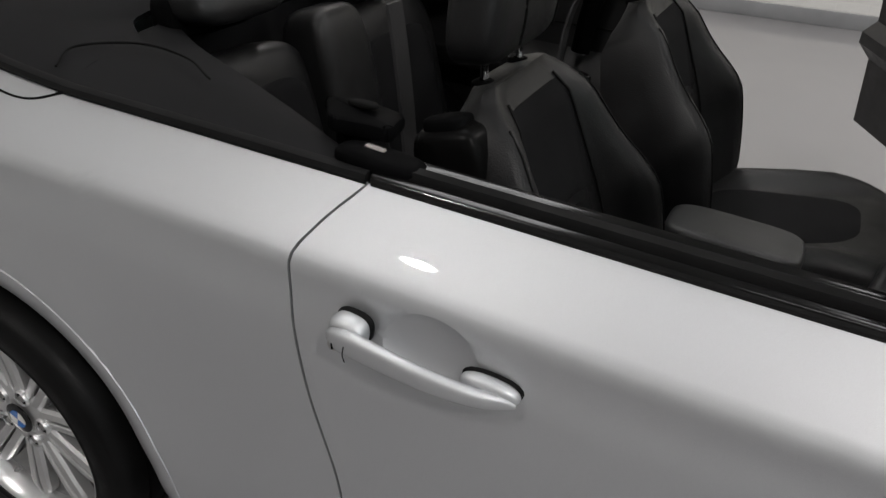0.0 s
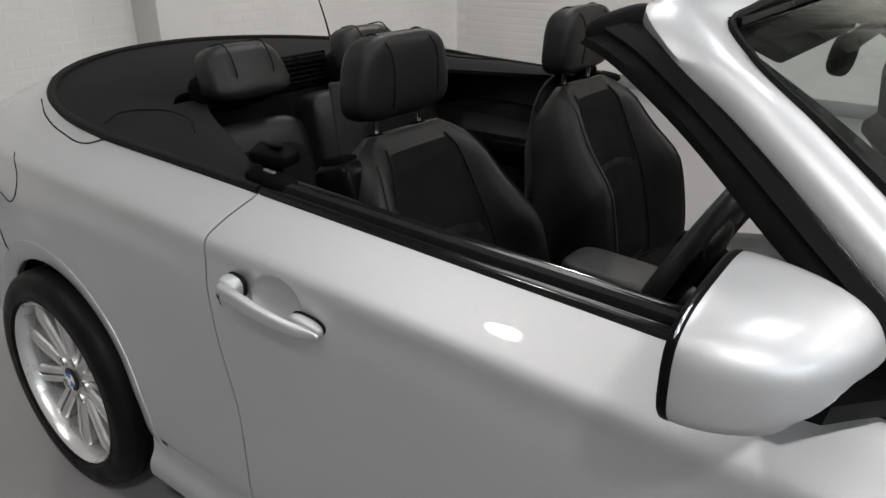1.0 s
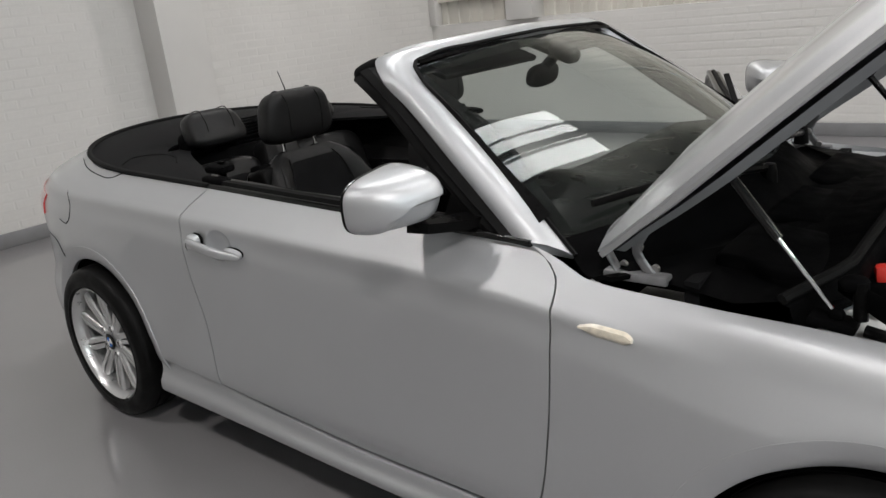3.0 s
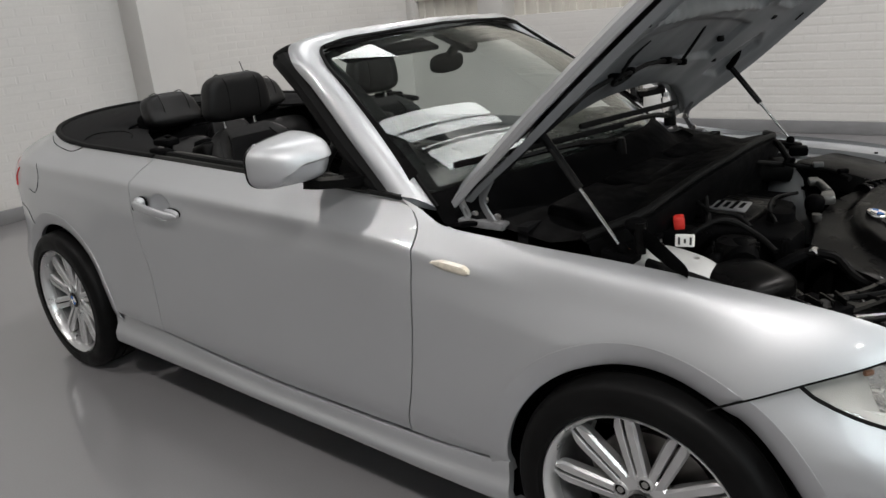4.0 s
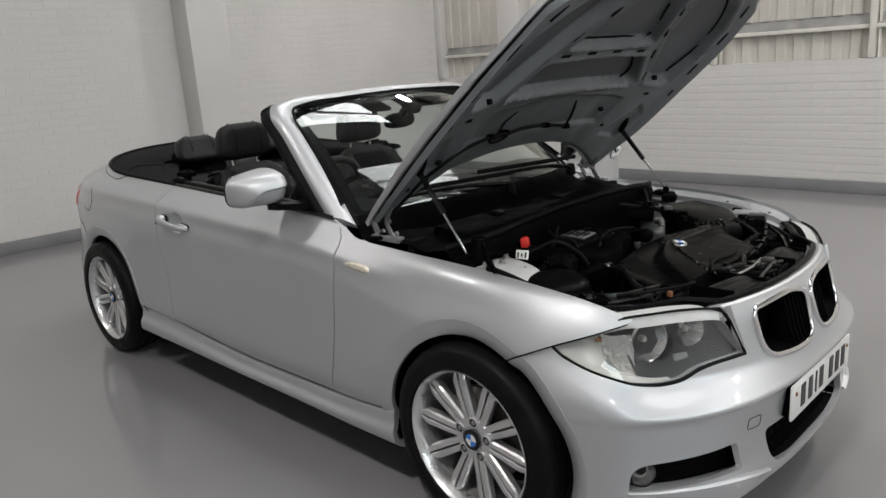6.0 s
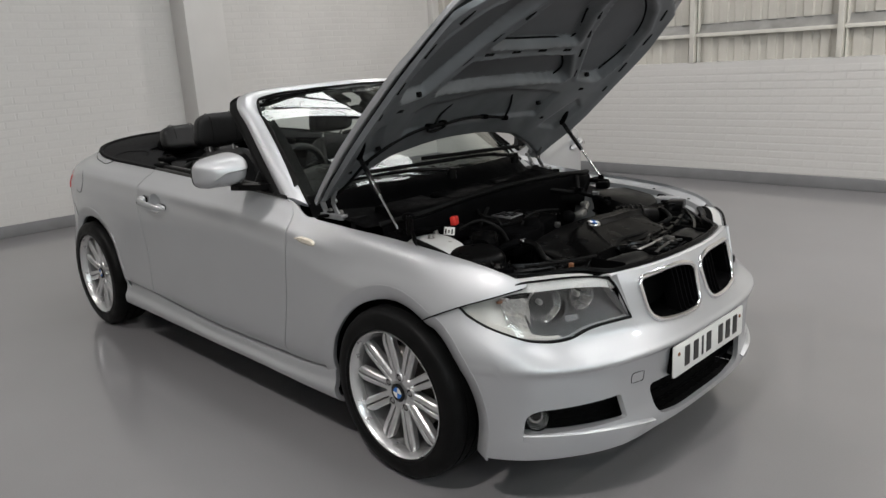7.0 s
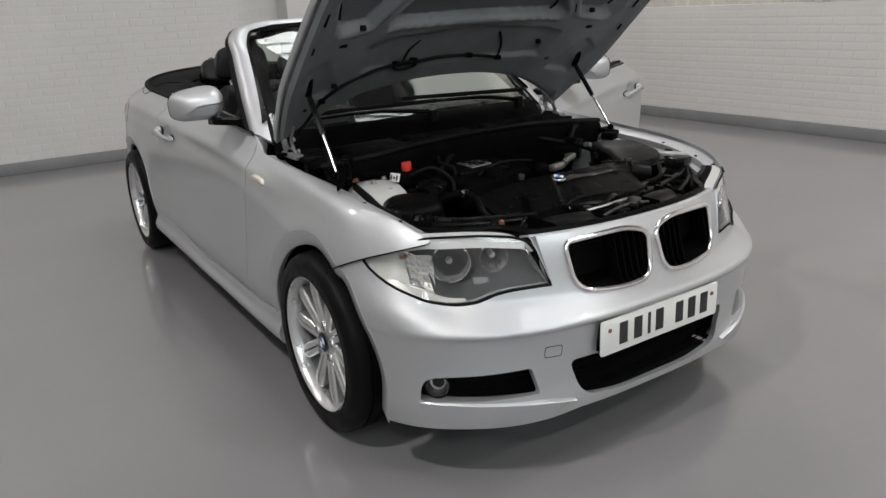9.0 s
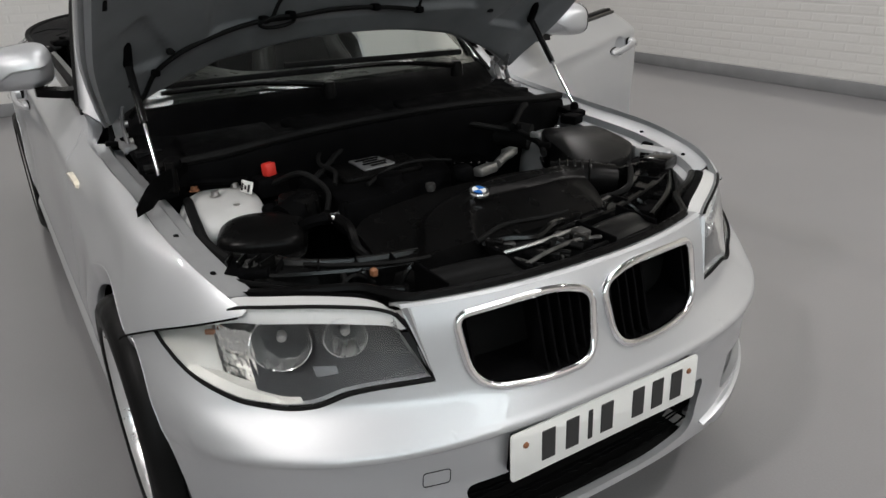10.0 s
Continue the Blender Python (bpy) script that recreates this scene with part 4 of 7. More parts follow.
mesh_insert(GRILLE, 3.30)
# near-black sheets and slab keep the inside of the intake dark
for s in (-1, 1):
    part("duct_divider", sheet(np.array([[(float(nose_x(0.372, z)) - d, s * 0.372, z) for d in (0.022, 0.16)] for z in np.linspace(0.20, 0.42, 6)])), M_DARK, car)
part("grille_floor", rbox(0.09, 0.60, 0.012, 0.003, 1, at=(3.325, 0, 0.226)), M_DARK, car)
for s in (-1, 1):
    o = FOG * (1, 1) if s < 0 else (FOG * (-1, 1))[::-1]
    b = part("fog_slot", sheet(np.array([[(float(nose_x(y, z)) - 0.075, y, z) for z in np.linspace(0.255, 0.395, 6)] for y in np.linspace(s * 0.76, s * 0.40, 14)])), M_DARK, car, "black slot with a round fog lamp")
    for k in range(4):
        z = 0.294 + 0.019 * k
        ys = np.linspace(s * 0.640, s * 0.440, 24)
        part("mesh_bar", tube(np.stack([nose_x(ys, z) - 0.040, ys, z + 0.003 * np.sin(ys / 0.018 * np.pi + k * np.pi)], -1), 0.0026, 5, n=0), M_BLACK, b)
    turn = Matrix.Rotation(s * radians(38), 4, "Z")
    c = Matrix.Translation((float(nose_x(0.680, 0.315)) - 0.037, s * 0.683, 0.322))
    bowl = lathe([(0.0, -0.035), (0.018, -0.030), (0.029, -0.014), (0.033, -0.002), (0.034, -0.035), (0.0, -0.040)], 28, "x")
    bowl.transform(c @ turn)
    part("fog_lamp", bowl, M_FOGBOWL, b, "round clear fog lamp")
    rim_ = lathe([(0.036, 0.002), (0.039, 0.003), (0.0405, -0.004), (0.040, -0.03)], 28, "x")
    rim_.transform(c @ turn)
    part("bezel", rim_, M_BLACK, b)
    gl = lathe([(0.036, 0.002), (0.028, 0.008), (0.014, 0.012), (0.0, 0.013)], 28, "x")
    gl.transform(c @ turn)
    part("lens", gl, M_LENS, b).visible_shadow = False

# towing-eye cover on the bumper
_eye = rounded([(-0.372, 0.397), (-0.372, 0.432), (-0.425, 0.434), (-0.425, 0.399)], 0.008)
part("towing_eye_cover", loop_tube(on_nose(_eye, 0.0005), (0.0009, 0.0009), 6), M_RUBBER, car)
# bumper lip crease below the fog slot and chin blade
for s in (-1, 1):
    rows = []
    for y in np.linspace(0.332, 0.735, 30):
        top = float(pchip([0.33, 0.45, 0.735], [0.250, 0.268, 0.283], y))
        low = float(pchip([0.33, 0.44, 0.60, 0.735], [0.246, 0.200, 0.193, 0.195], y))
        out = 0.004 + 0.014 * float(pchip([0.33, 0.43, 0.56, 0.735], [0.75, 1.0, 0.45, 0.0], y))
        x = float(nose_x(y, 0.235))
        rows.append([(x - 0.05, s * y, top + 0.004), (x + out - 0.008, s * y, top + 0.001), (x + out, s * y, top - 0.004), (x + out - 0.006, s * y, 0.6 * low + 0.4 * top), (x + out - 0.016, s * y, low), (x - 0.05, s * y, low - 0.002)])
    part("bumper_lip", loft(rows, angle=30), M_PAINT, car)

# ---- headlamps ----
def headlamp(s):
    ys = np.linspace(0.372, 0.782, 44)
    def grid(inset, depth, n=14, lift=0.0):
        g = []
        for y in ys:
            lean = 0.045 * float(smoothstep(0.42, 0.372, y))
            zb, zt = float(LAMP_BOT(y)) + inset, float(LAMP_TOP(max(y, 0.40))) - inset
            zt = max(zt, zb + 0.001)
            col = []
            for t in np.linspace(0, 1, n):
                z = zb + (zt - zb) * t
                yy = y + lean * t
                col.append((float(nose_x(yy, z)) - depth + lift, s * yy, z))
            g.append(col)
        return np.array(g)
    lens = shell(grid(0.003, 0.004), 0.004, direction=(1, s * 0.3, 0))
    bucket = sheet(grid(0.0, 0.085))
    lamp = part("headlamp", bucket, M_LAMPGREY, car, "slightly hazed clear headlamp with twin reflectors")
    sides = []
    gi, go = grid(0.002, 0.085), grid(0.002, 0.009)
    for a, b in ((gi[:, 0], go[:, 0]), (gi[:, -1], go[:, -1]), (gi[0], go[0]), (gi[-1], go[-1])):
        sides.append(sheet(np.stack([a, b], 0)))
    part("housing_wall", joined(sides), M_LAMPWALL, lamp)
    part("lens", lens, M_LENS, lamp).visible_shadow = False
    # silver brow along the top
    rows = []
    for y in np.linspace(0.385, 0.776, 40):
        zt = float(LAMP_TOP(max(y, 0.40)))
        h = 0.034 * float(pchip([0.385, 0.41, 0.47, 0.62, 0.68, 0.776], [0.35, 0.75, 1.0, 1.0, 0.75, 0.1], y))
        rows.append([(float(nose_x(y, zt)) - 0.042 * float(smoothstep(0.70, 0.64, y)) - 0.008, s * y, zt + 0.003), (float(nose_x(y, zt)) - 0.008, s * y, zt - 0.003), (float(nose_x(y, zt - h * 0.55)) - 0.011, s * y, zt - h * 0.55), (float(nose_x(y, zt - h)) - 0.016, s * y, zt - h), (float(nose_x(y, zt - h)) - 0.060, s * y, zt - h - 0.003)])
    part("brow", sheet(np.array(rows)), M_BROW, lamp, "bright silver brow strip")
    lid = [[(float(nose_x(y, float(LAMP_TOP(y)))) - d, s * y, float(LAMP_TOP(y)) + h) for d, h in ((0.046, 0.000), (0.052, 0.004), (0.07, 0.004), (0.10, -0.006))] for y in np.linspace(0.40, 0.625, 24)]
    part("lamp_lid", sheet(np.array(lid)), M_BLACK, lamp)
    # bright smooth outer wall, sweeping under the bowls as a thin silver lip
    wall = []
    for y in np.linspace(0.690, 0.780, 14):
        zb, zt = float(LAMP_BOT(y)) + 0.003, float(LAMP_TOP(y)) - 0.012
        d = 0.014 + 0.034 * float(smoothstep(0.745, 0.68, y))
        wall.append([(float(nose_x(y, z)) - d, s * y, z) for z in np.linspace(zb, max(zt, zb + 0.002), 8)])
    part("outer_wall", sheet(np.array(wall)), M_LAMPCREAM, lamp)
    lipg = []
    for y in np.linspace(0.585, 0.745, 24):
        zb = float(LAMP_BOT(y)) + 0.004
        hgt = 0.004 + 0.016 * float(smoothstep(0.585, 0.70, y))
        lipg.append([(float(nose_x(y, zb)) - 0.010, s * y, zb), (float(nose_x(y, zb + hgt)) - 0.018, s * y, zb + hgt), (float(nose_x(y, zb + hgt)) - 0.050, s * y, zb + hgt + 0.006)])
    part("lower_lip", sheet(np.array(lipg)), M_LAMPCREAM, lamp)
    rows = []
    for y in np.linspace(0.640, 0.724, 30):
        zb, zt = float(LAMP_BOT(y)) + 0.020, float(LAMP_TOP(y)) - 0.022 - 0.030 * float(smoothstep(0.70, 0.66, y))
        col = []
        for k, z in enumerate(np.linspace(zb, zt, 25)):
            bow = 0.026 * (1 - ((y - 0.682) / 0.044) ** 2)
            facet = 0.0022 * math.copysign(1, math.sin((y - 0.64) * 620)) * (0.5 + 0.5 * math.sin(k * 1.3 + y * 90))
            step = 0.006 * float(smoothstep(0.48, 0.52, (z - zb) / (zt - zb))) + 0.004 * float(smoothstep(0.2, 0.23, (z - zb) / (zt - zb)))
            col.append((float(nose_x(y, z)) - 0.034 - bow + facet + step, s * y, z))
        rows.append(col)
    part("indicator", sheet(np.array(rows), angle=14), M_LAMPBRIGHT, lamp, "faceted clear indicator chamber")
    for (y, z, r) in ((0.592, 0.672, 0.056), (0.492, 0.686, 0.040)):
        x = float(nose_x(y, z))
        m_ = Matrix.Translation((x - 0.036 - 0.012 * (r > 0.05), s * y, z)) @ Matrix.Rotation(s * radians(24), 4, "Z")
        rings = []
        for rr, hh in ((0.10, -0.072), (0.40, -0.062), (0.70, -0.042), (0.90, -0.016), (1.0, 0.008), (1.03, 0.010), (1.05, 0.0)):
            rings.append([(hh + 0.0050 * math.cos(9 * w) * min(1, rr) * (rr < 1), rr * r * math.cos(w), rr * r * math.sin(w)) for w in np.linspace(0, 2 * np.pi, 40, endpoint=False)])
        bowl = loft(rings, caps=False, angle=20)
        bowl.transform(m_)
        part("reflector", bowl, M_REFLECT, lamp, "chrome reflector bowl")
        bulb = lathe([(0.0, -0.010), (0.007, -0.012), (0.0095, -0.018), (0.0095, -0.03), (0.009, -0.066)], 20, "x")
        bulb.transform(m_)
        part("bulb_cap", bulb, M_STEEL, lamp)
    # grey bezel that sweeps under the bowls towards the grille
    verts, faces = [], []
    uu, vv = np.linspace(0.374, 0.648, 61), np.linspace(0, 1, 37)
    for y in uu:
        zb, zt = float(LAMP_BOT(y)) + 0.002, float(LAMP_TOP(max(y, 0.40))) - 0.036
        for v in vv:
            z = zb + (zt - zb) * v
            verts.append((float(nose_x(y, z)) - 0.042 + 0.020 * (1 - v) ** 2, s * y, z))
    for a in range(60):
        for b in range(36):
            k = a * 37 + b
            _, cy, cz = np.mean([verts[k], verts[k + 37], verts[k + 38], verts[k + 1]], 0)
            if math.hypot(abs(cy) - 0.592, cz - 0.672) > 0.055 and math.hypot(abs(cy) - 0.492, cz - 0.686) > 0.039:
                faces.append((k, k + 37, k + 38, k + 1))
    part("bezel", mesh_of(verts, faces, 60), M_LAMPGREY, lamp, "dark grey lamp bezel")
    m_ = rbox(0.010, 0.020, 0.011, 0.004, 2, at=(float(nose_x(0.695, 0.692)) - 0.034, s * 0.697, 0.690), rot=(0, 0, s * 35))
    part("amber_bulb", m_, M_RUST, lamp)
    # lighter plate on the bezel, a painted reflection
    glint = [[(float(nose_x(y, z)) - 0.030, s * (y + 0.004 * (z > 0.62)), z) for z in (0.613, 0.634)] for y in np.linspace(0.515, 0.552, 6)]
    part("bezel_window", sheet(np.array(glint)), M_LAMPWALL, lamp)
    # dark seal along the lower edge
    low = [(float(nose_x(y, float(LAMP_BOT(y)))) - 0.001, s * y, float(LAMP_BOT(y)) - 0.001) for y in np.linspace(0.37, 0.784, 40)]
    part("seal", tube(low, 0.0042, 6, n=0), M_RUBBER, lamp)
    edge = [(float(nose_x(y, float(LAMP_TOP(y)))) - 0.002, s * y, float(LAMP_TOP(y)) + 0.001) for y in np.linspace(0.40, 0.784, 40)]
    part("seal", tube(edge, 0.0035, 6, n=0), M_RUBBER, lamp)
    inn = [(float(nose_x(0.370 + 0.040 * t, 0.602 + 0.130 * t)) - 0.002, s * (0.369 + 0.012 * t + 0.032 * t ** 2.5), 0.600 + 0.130 * t) for t in np.linspace(0, 1, 12)]
    part("seal", tube(inn, 0.0045, 6, n=0), M_RUBBER, lamp)
    return lamp


headlamp(-1)
headlamp(1)

# ---- doors with handles and mirrors ----
HINGE = Vector((1.99, 0.775, 0))
SWING = Matrix.Translation(HINGE) @ Matrix.Rotation(radians(-66), 4, "Z") @ Matrix.Translation(-HINGE)


def mirror_outline(w):
    """Rim of the mirror housing seen from behind, at angle w: y and z about its middle."""
    c, q = math.cos(w), math.sin(w)
    n = 3.4
    y = 0.106 * math.copysign(abs(c) ** (2 / n), c)
    z = 0.067 * math.copysign(abs(q) ** (2 / n), q)
    return y, z * (1 + 0.10 * y / 0.106) + 0.006 * y / 0.106


def mirror_shape():
    """Domed housing with a scooped lower front, deepest towards the car."""
    rings = []
    for r in np.r_[0.0001, np.sin(np.linspace(0.04, np.pi / 2, 46))]:
        ring = []
        for w in np.linspace(0, 2 * np.pi, 112, endpoint=False):
            oy, oz = mirror_outline(w)
            y, z = oy * r, oz * r
            v = y / 0.106
            deep = float(pchip([-1, -0.6, 0, 0.5, 1], [0.084, 0.106, 0.134, 0.150, 0.156], v)) * (1 - 0.10 * max(0.0, z / 0.067))
            x = deep * (1 - r ** 3.9) ** 0.58
            crease = 0.004 - 0.022 * float(smoothstep(-0.10, -0.62, v)) + 0.010 * v
            k = float(smoothstep(crease + 0.002, crease - 0.006, z)) * float(smoothstep(-0.68, -0.42, v)) * float(smoothstep(1.0, 0.93, r))
            x -= k * (0.012 + 0.010 * float(smoothstep(crease, crease - 0.04, z))) * min(1.0, x / 0.05)
            ring.append((1.640 + x, -0.848 + y, 1.034 + z))
        rings.append(ring)
    for dx, g in ((-0.006, 1.0), (-0.010, 0.985)):
        rings.append([(1.640 + dx, -0.848 + mirror_outline(w)[0] * g, 1.034 + mirror_outline(w)[1] * g) for w in np.linspace(0, 2 * np.pi, 112, endpoint=False)])
    return loft(rings, angle=38)


def door(side):
    mv = (lambda m: m) if side < 0 else (lambda m: moved(moved(m, MIRROR), SWING))
    d = part("door", mv(me_door), M_PAINT, car, "silver door skin" if side < 0 else "silver passenger door standing open")
    line = smooth_line([(0.768, -0.838, 0.826), (0.80, -0.844, 0.825), (0.85, -0.847, 0.820), (0.91, -0.846, 0.813), (0.96, -0.838, 0.806), (1.006, -0.822, 0.799)], 30)
    rings = []
    for k, c in enumerate(line):
        t = k / 29
        hh = float(pchip([0, 0.03, 0.10, 0.5, 0.8, 0.95, 1], [0.008, 0.0140, 0.0165, 0.0145, 0.0115, 0.008, 0.003], t))
        hd = float(pchip([0, 0.05, 0.2, 0.8, 1], [0.006, 0.011, 0.010, 0.009, 0.003], t))
        rings.append([(c[0] + 0.15 * hh * math.sin(w), c[1] + hd * math.copysign(abs(math.cos(w)) ** 0.75, math.cos(w)), c[2] + hh * math.copysign(abs(math.sin(w)) ** 0.75, math.sin(w))) for w in np.linspace(0, 2 * np.pi, 20, endpoint=False)])
    h = part("door_handle", mv(loft(rings, angle=50)), M_PAINT, d, "silver bar handle")
    part("handle_end", mv(soft_box(0.050, 0.036, 0.042, 2.8, at=(0.790, -0.826, 0.829), rot=(0, 6, 0), k=14)), M_PAINT, h)
    part("handle_foot", mv(soft_box(0.075, 0.024, 0.030, 2.4, at=(0.972, -0.818, 0.808), rot=(0, 8, 4), k=12)), M_PAINT, h)
    part("handle_gasket", mv(soft_box(0.052, 0.016, 0.043, 2.8, at=(0.791, -0.814, 0.830), rot=(0, 6, 0), k=14)), M_RUBBER, h)
    part("handle_gasket", mv(soft_box(0.077, 0.012, 0.0315, 2.4, at=(0.972, -0.809, 0.8085), rot=(0, 8, 4), k=12)), M_RUBBER, h)
    lk = lathe([(0.0, -0.006), (0.0075, -0.006), (0.0085, -0.003), (0.0085, 0.006)], 20, "y")
    lk.transform(pose(0.781, -0.8435, 0.818))
    part("lock", mv(lk), M_STEEL, h)
    sl = rbox(0.002, 0.003, 0.009, 0, at=(0.781, -0.8505, 0.818))
    part("key_slot", mv(sl), M_DARK, h)
    jt = [(0.806, -0.8635, 0.835), (0.8055, -0.8655, 0.825), (0.806, -0.8625, 0.812)]
    part("seam", mv(tube(jt, 0.0008, 5)), M_DARK, h)
    # waist seal: stacked black strips along the window slot
    for dy, dz, w, hgt, mt, nm in ((0.000, 0.004, 0.010, 0.008, M_GLOSSBLACK, "waist_seal"), (0.020, 0.009, 0.012, 0.014, M_RUBBER, "waist_seal"), (0.040, 0.009, 0.014, 0.012, M_GLOSSBLACK, "waist_strip")):
        xs = np.linspace(0.752, 1.955, 40)
        rings = []
        for x in xs:
            zt, wt = float(top_z(x)), float(pchip(TOP_X, TOP_W, x))
            c = np.array([x, -(wt - 0.006 - dy), zt + dz])
            rings.append([c + (0, a * w, b * hgt) for a, b in ((-0.9, -1), (-1, 0.2), (-0.6, 0.8), (0.6, 0.9), (1, 0.3), (1, -1))])
        part(nm, mv(loft(rings, angle=50)), mt, d)
    # inner face of the door
    xs = np.linspace(0.80, 1.94, 20)
    card = []
    for x in xs:
        zt, wt = float(top_z(x)), float(pchip(TOP_X, TOP_W, x))
        card.append([(x, -(wt - 0.048), zt + 0.004), (x, -(wt - 0.066), zt + 0.002), (x, -(wt - 0.075), zt - 0.06), (x, -(wt - 0.060), zt - 0.22), (x, -(wt - 0.105), zt - 0.26), (x, -(wt - 0.105), zt - 0.30), (x, -(wt - 0.05), zt - 0.36), (x, -(wt - 0.03), 0.36)])
    part("door_card", mv(shell(np.array(card), 0.02, direction=(0, 1, 0))), M_LEATHER, d, "black leather-look door lining")
    # mirror
    mm = part("mirror_housing", mv(mirror_shape()), M_PAINT, d, "silver door mirror housing")
    ws = np.linspace(0, 2 * np.pi, 64, endpoint=False)
    rim_ = loft([[(x, -0.848 + mirror_outline(w)[0] * g, 1.034 + mirror_outline(w)[1] * g) for w in ws] for x, g in ((1.634, 0.985), (1.630, 1.008), (1.624, 1.0), (1.621, 0.97), (1.626, 0.94))], caps=False)
    part("mirror_frame", mv(rim_), M_SATIN, mm)
    part("mirror_glass", mv(soft_box(0.006, 0.198, 0.126, 4, at=(1.628, -0.848, 1.034), rot=(3, 0, 0), k=16)), M_MIRROR, mm)
    part("mirror_arm", mv(loft([[(x + a, y, z + b) for a, b in ((-0.035, -0.016), (0.03, -0.012), (0.035, 0.012), (-0.03, 0.016))] for x, y, z in ((1.715, -0.815, 0.966), (1.742, -0.775, 0.962), (1.772, -0.738, 0.960), (1.79, -0.700, 0.962))])), M_SATIN, mm)
    tri = [[(1.70, -0.712, 0.944), (1.925, -0.706, 0.938), (1.735, -0.672, 1.075)], [(1.70, -0.688, 0.944), (1.925, -0.684, 0.938), (1.735, -0.650, 1.075)]]
    part("mirror_triangle", mv(loft(tri)), M_SATIN, d)
    return d


door(-1)
door(1)
# side marker lamps
for s in (-1, 1):
    xs = np.linspace(2.110, 2.222, 16)
    rings = []
    for k, x in enumerate(xs):
        t = k / 15
        zc, h = 0.798 - 0.012 * t, 0.0135 * max(0.25, math.sin(min(1, t * 2.2 + 0.12) * np.pi / 2)) * (1 if t < 0.85 else max(0.35, 1 - ((t - 0.85) / 0.15) ** 2))
        w = float(flank(x, zc))
        rings.append([(x, s * (w - 0.004), zc - h), (x, s * (w + 0.005), zc - h * 0.8), (x, s * (w + 0.010), zc), (x, s * (w + 0.009), zc + h * 0.8), (x, s * (w - 0.004), zc + h)])
    part("side_marker", loft(rings, angle=50), M_AMBER, car, "yellowed clear side repeater lamp")

# dark joint between wing, bumper and headlamp
for s in (-1, 1):
    xs = np.linspace(2.805, 3.112, 30)
    zs = pchip([2.72, 2.83, 2.962, 3.05, 3.12], [0.55, 0.624, 0.684, 0.715, 0.739], xs)
    part("wing_joint", tube(np.stack([xs, s * (flank(xs, zs) - 0.0015), zs - 0.002], -1), 0.0026, 6, n=0), M_DARK, car)

# ---- windscreen ----
def screen_point(v, t):
    """Place on the windscreen: v from -1 (right) to 1 along it, t from 0 (foot) to 1 (head)."""
    a = abs(v)
    foot = np.array([2.235 - 0.235 * a ** 2.1, 0.662 * v, 0.945 - 0.035 * a ** 2])
    head = np.array([1.572 - 0.082 * a ** 2.2, 0.538 * v, 1.322 - 0.036 * a ** 2.2])
    p = foot + (head - foot) * t
    bow = 0.030 * math.sin(t * np.pi)
    return p + bow * np.array([0.5, 0, 0.86])


def screen_grid(v0, v1, t0, t1, nu, nv, lift=0.0):
    return np.array([[screen_point(v, t) + lift * np.array([0.5, 0, 0.86]) for t in np.linspace(t0, t1, nv)] for v in np.linspace(v0, v1, nu)])


screen = part("windscreen", shell(screen_grid(-1, 1, 0, 1, 40, 24), 0.004, direction=(1, 0, 1)), M_WINDSCREEN, car, "green-tinted curved windscreen")
screen.visible_shadow = False
# black printed borders and the darker strip at the head
for v0, v1, t0, t1 in ((-1, -0.945, 0, 1), (0.945, 1, 0, 1), (-0.945, 0.945, 0, 0.055), (-0.945, 0.945, 0.94, 1)):
    part("black_border", sheet(screen_grid(v0, v1, t0, t1, 24 if v1 - v0 > 0.1 else 4, 24 if t1 - t0 > 0.5 else 4, -0.0052)), M_SATIN, screen)
# frame: silver pillars and header in one run
def frame_line(points, n=70):
    half = smooth_line(points, n)
    left = half[::-1].copy() * np.array([1, -1, 1])
    return np.concatenate([half, left[1:]])


_in = frame_line([(2.03, -0.672, 0.892), (1.86, -0.632, 1.035), (1.66, -0.583, 1.185), (1.54, -0.553, 1.268), (1.505, -0.528, 1.298), (1.512, -0.470, 1.313), (1.535, -0.30, 1.324), (1.560, 0, 1.333)])
_out = frame_line([(1.925, -0.724, 0.925), (1.76, -0.688, 1.060), (1.57, -0.640, 1.205), (1.455, -0.608, 1.282), (1.405, -0.560, 1.318), (1.415, -0.480, 1.334), (1.440, -0.30, 1.342), (1.468, 0, 1.350)])
_n = len(_in)
rows = []
for i in range(_n):
    a, b = _in[i], _out[i]
    mid = (a + b) / 2
    up = np.array([0.45, 0.55 * np.sign(mid[1]) * float(smoothstep(0.2, 0.55, abs(mid[1]))), 0.75])
    up /= np.linalg.norm(up)
    w = float(np.linalg.norm(a - b))
    rows.append([a - up * 0.012, a + up * 0.004, a + (b - a) * 0.2 + up * w * 0.13, mid + up * w * 0.20, a + (b - a) * 0.8 + up * w * 0.14, b + up * 0.002, b - up * 0.016])
part("windscreen_frame", loft(rows, closed=True, angle=50), M_PAINT, car, "silver windscreen pillars and header")
part("screen_seal", tube(_in + np.array([0.004, 0, 0.004]), 0.006, 6, n=0), M_RUBBER, screen)
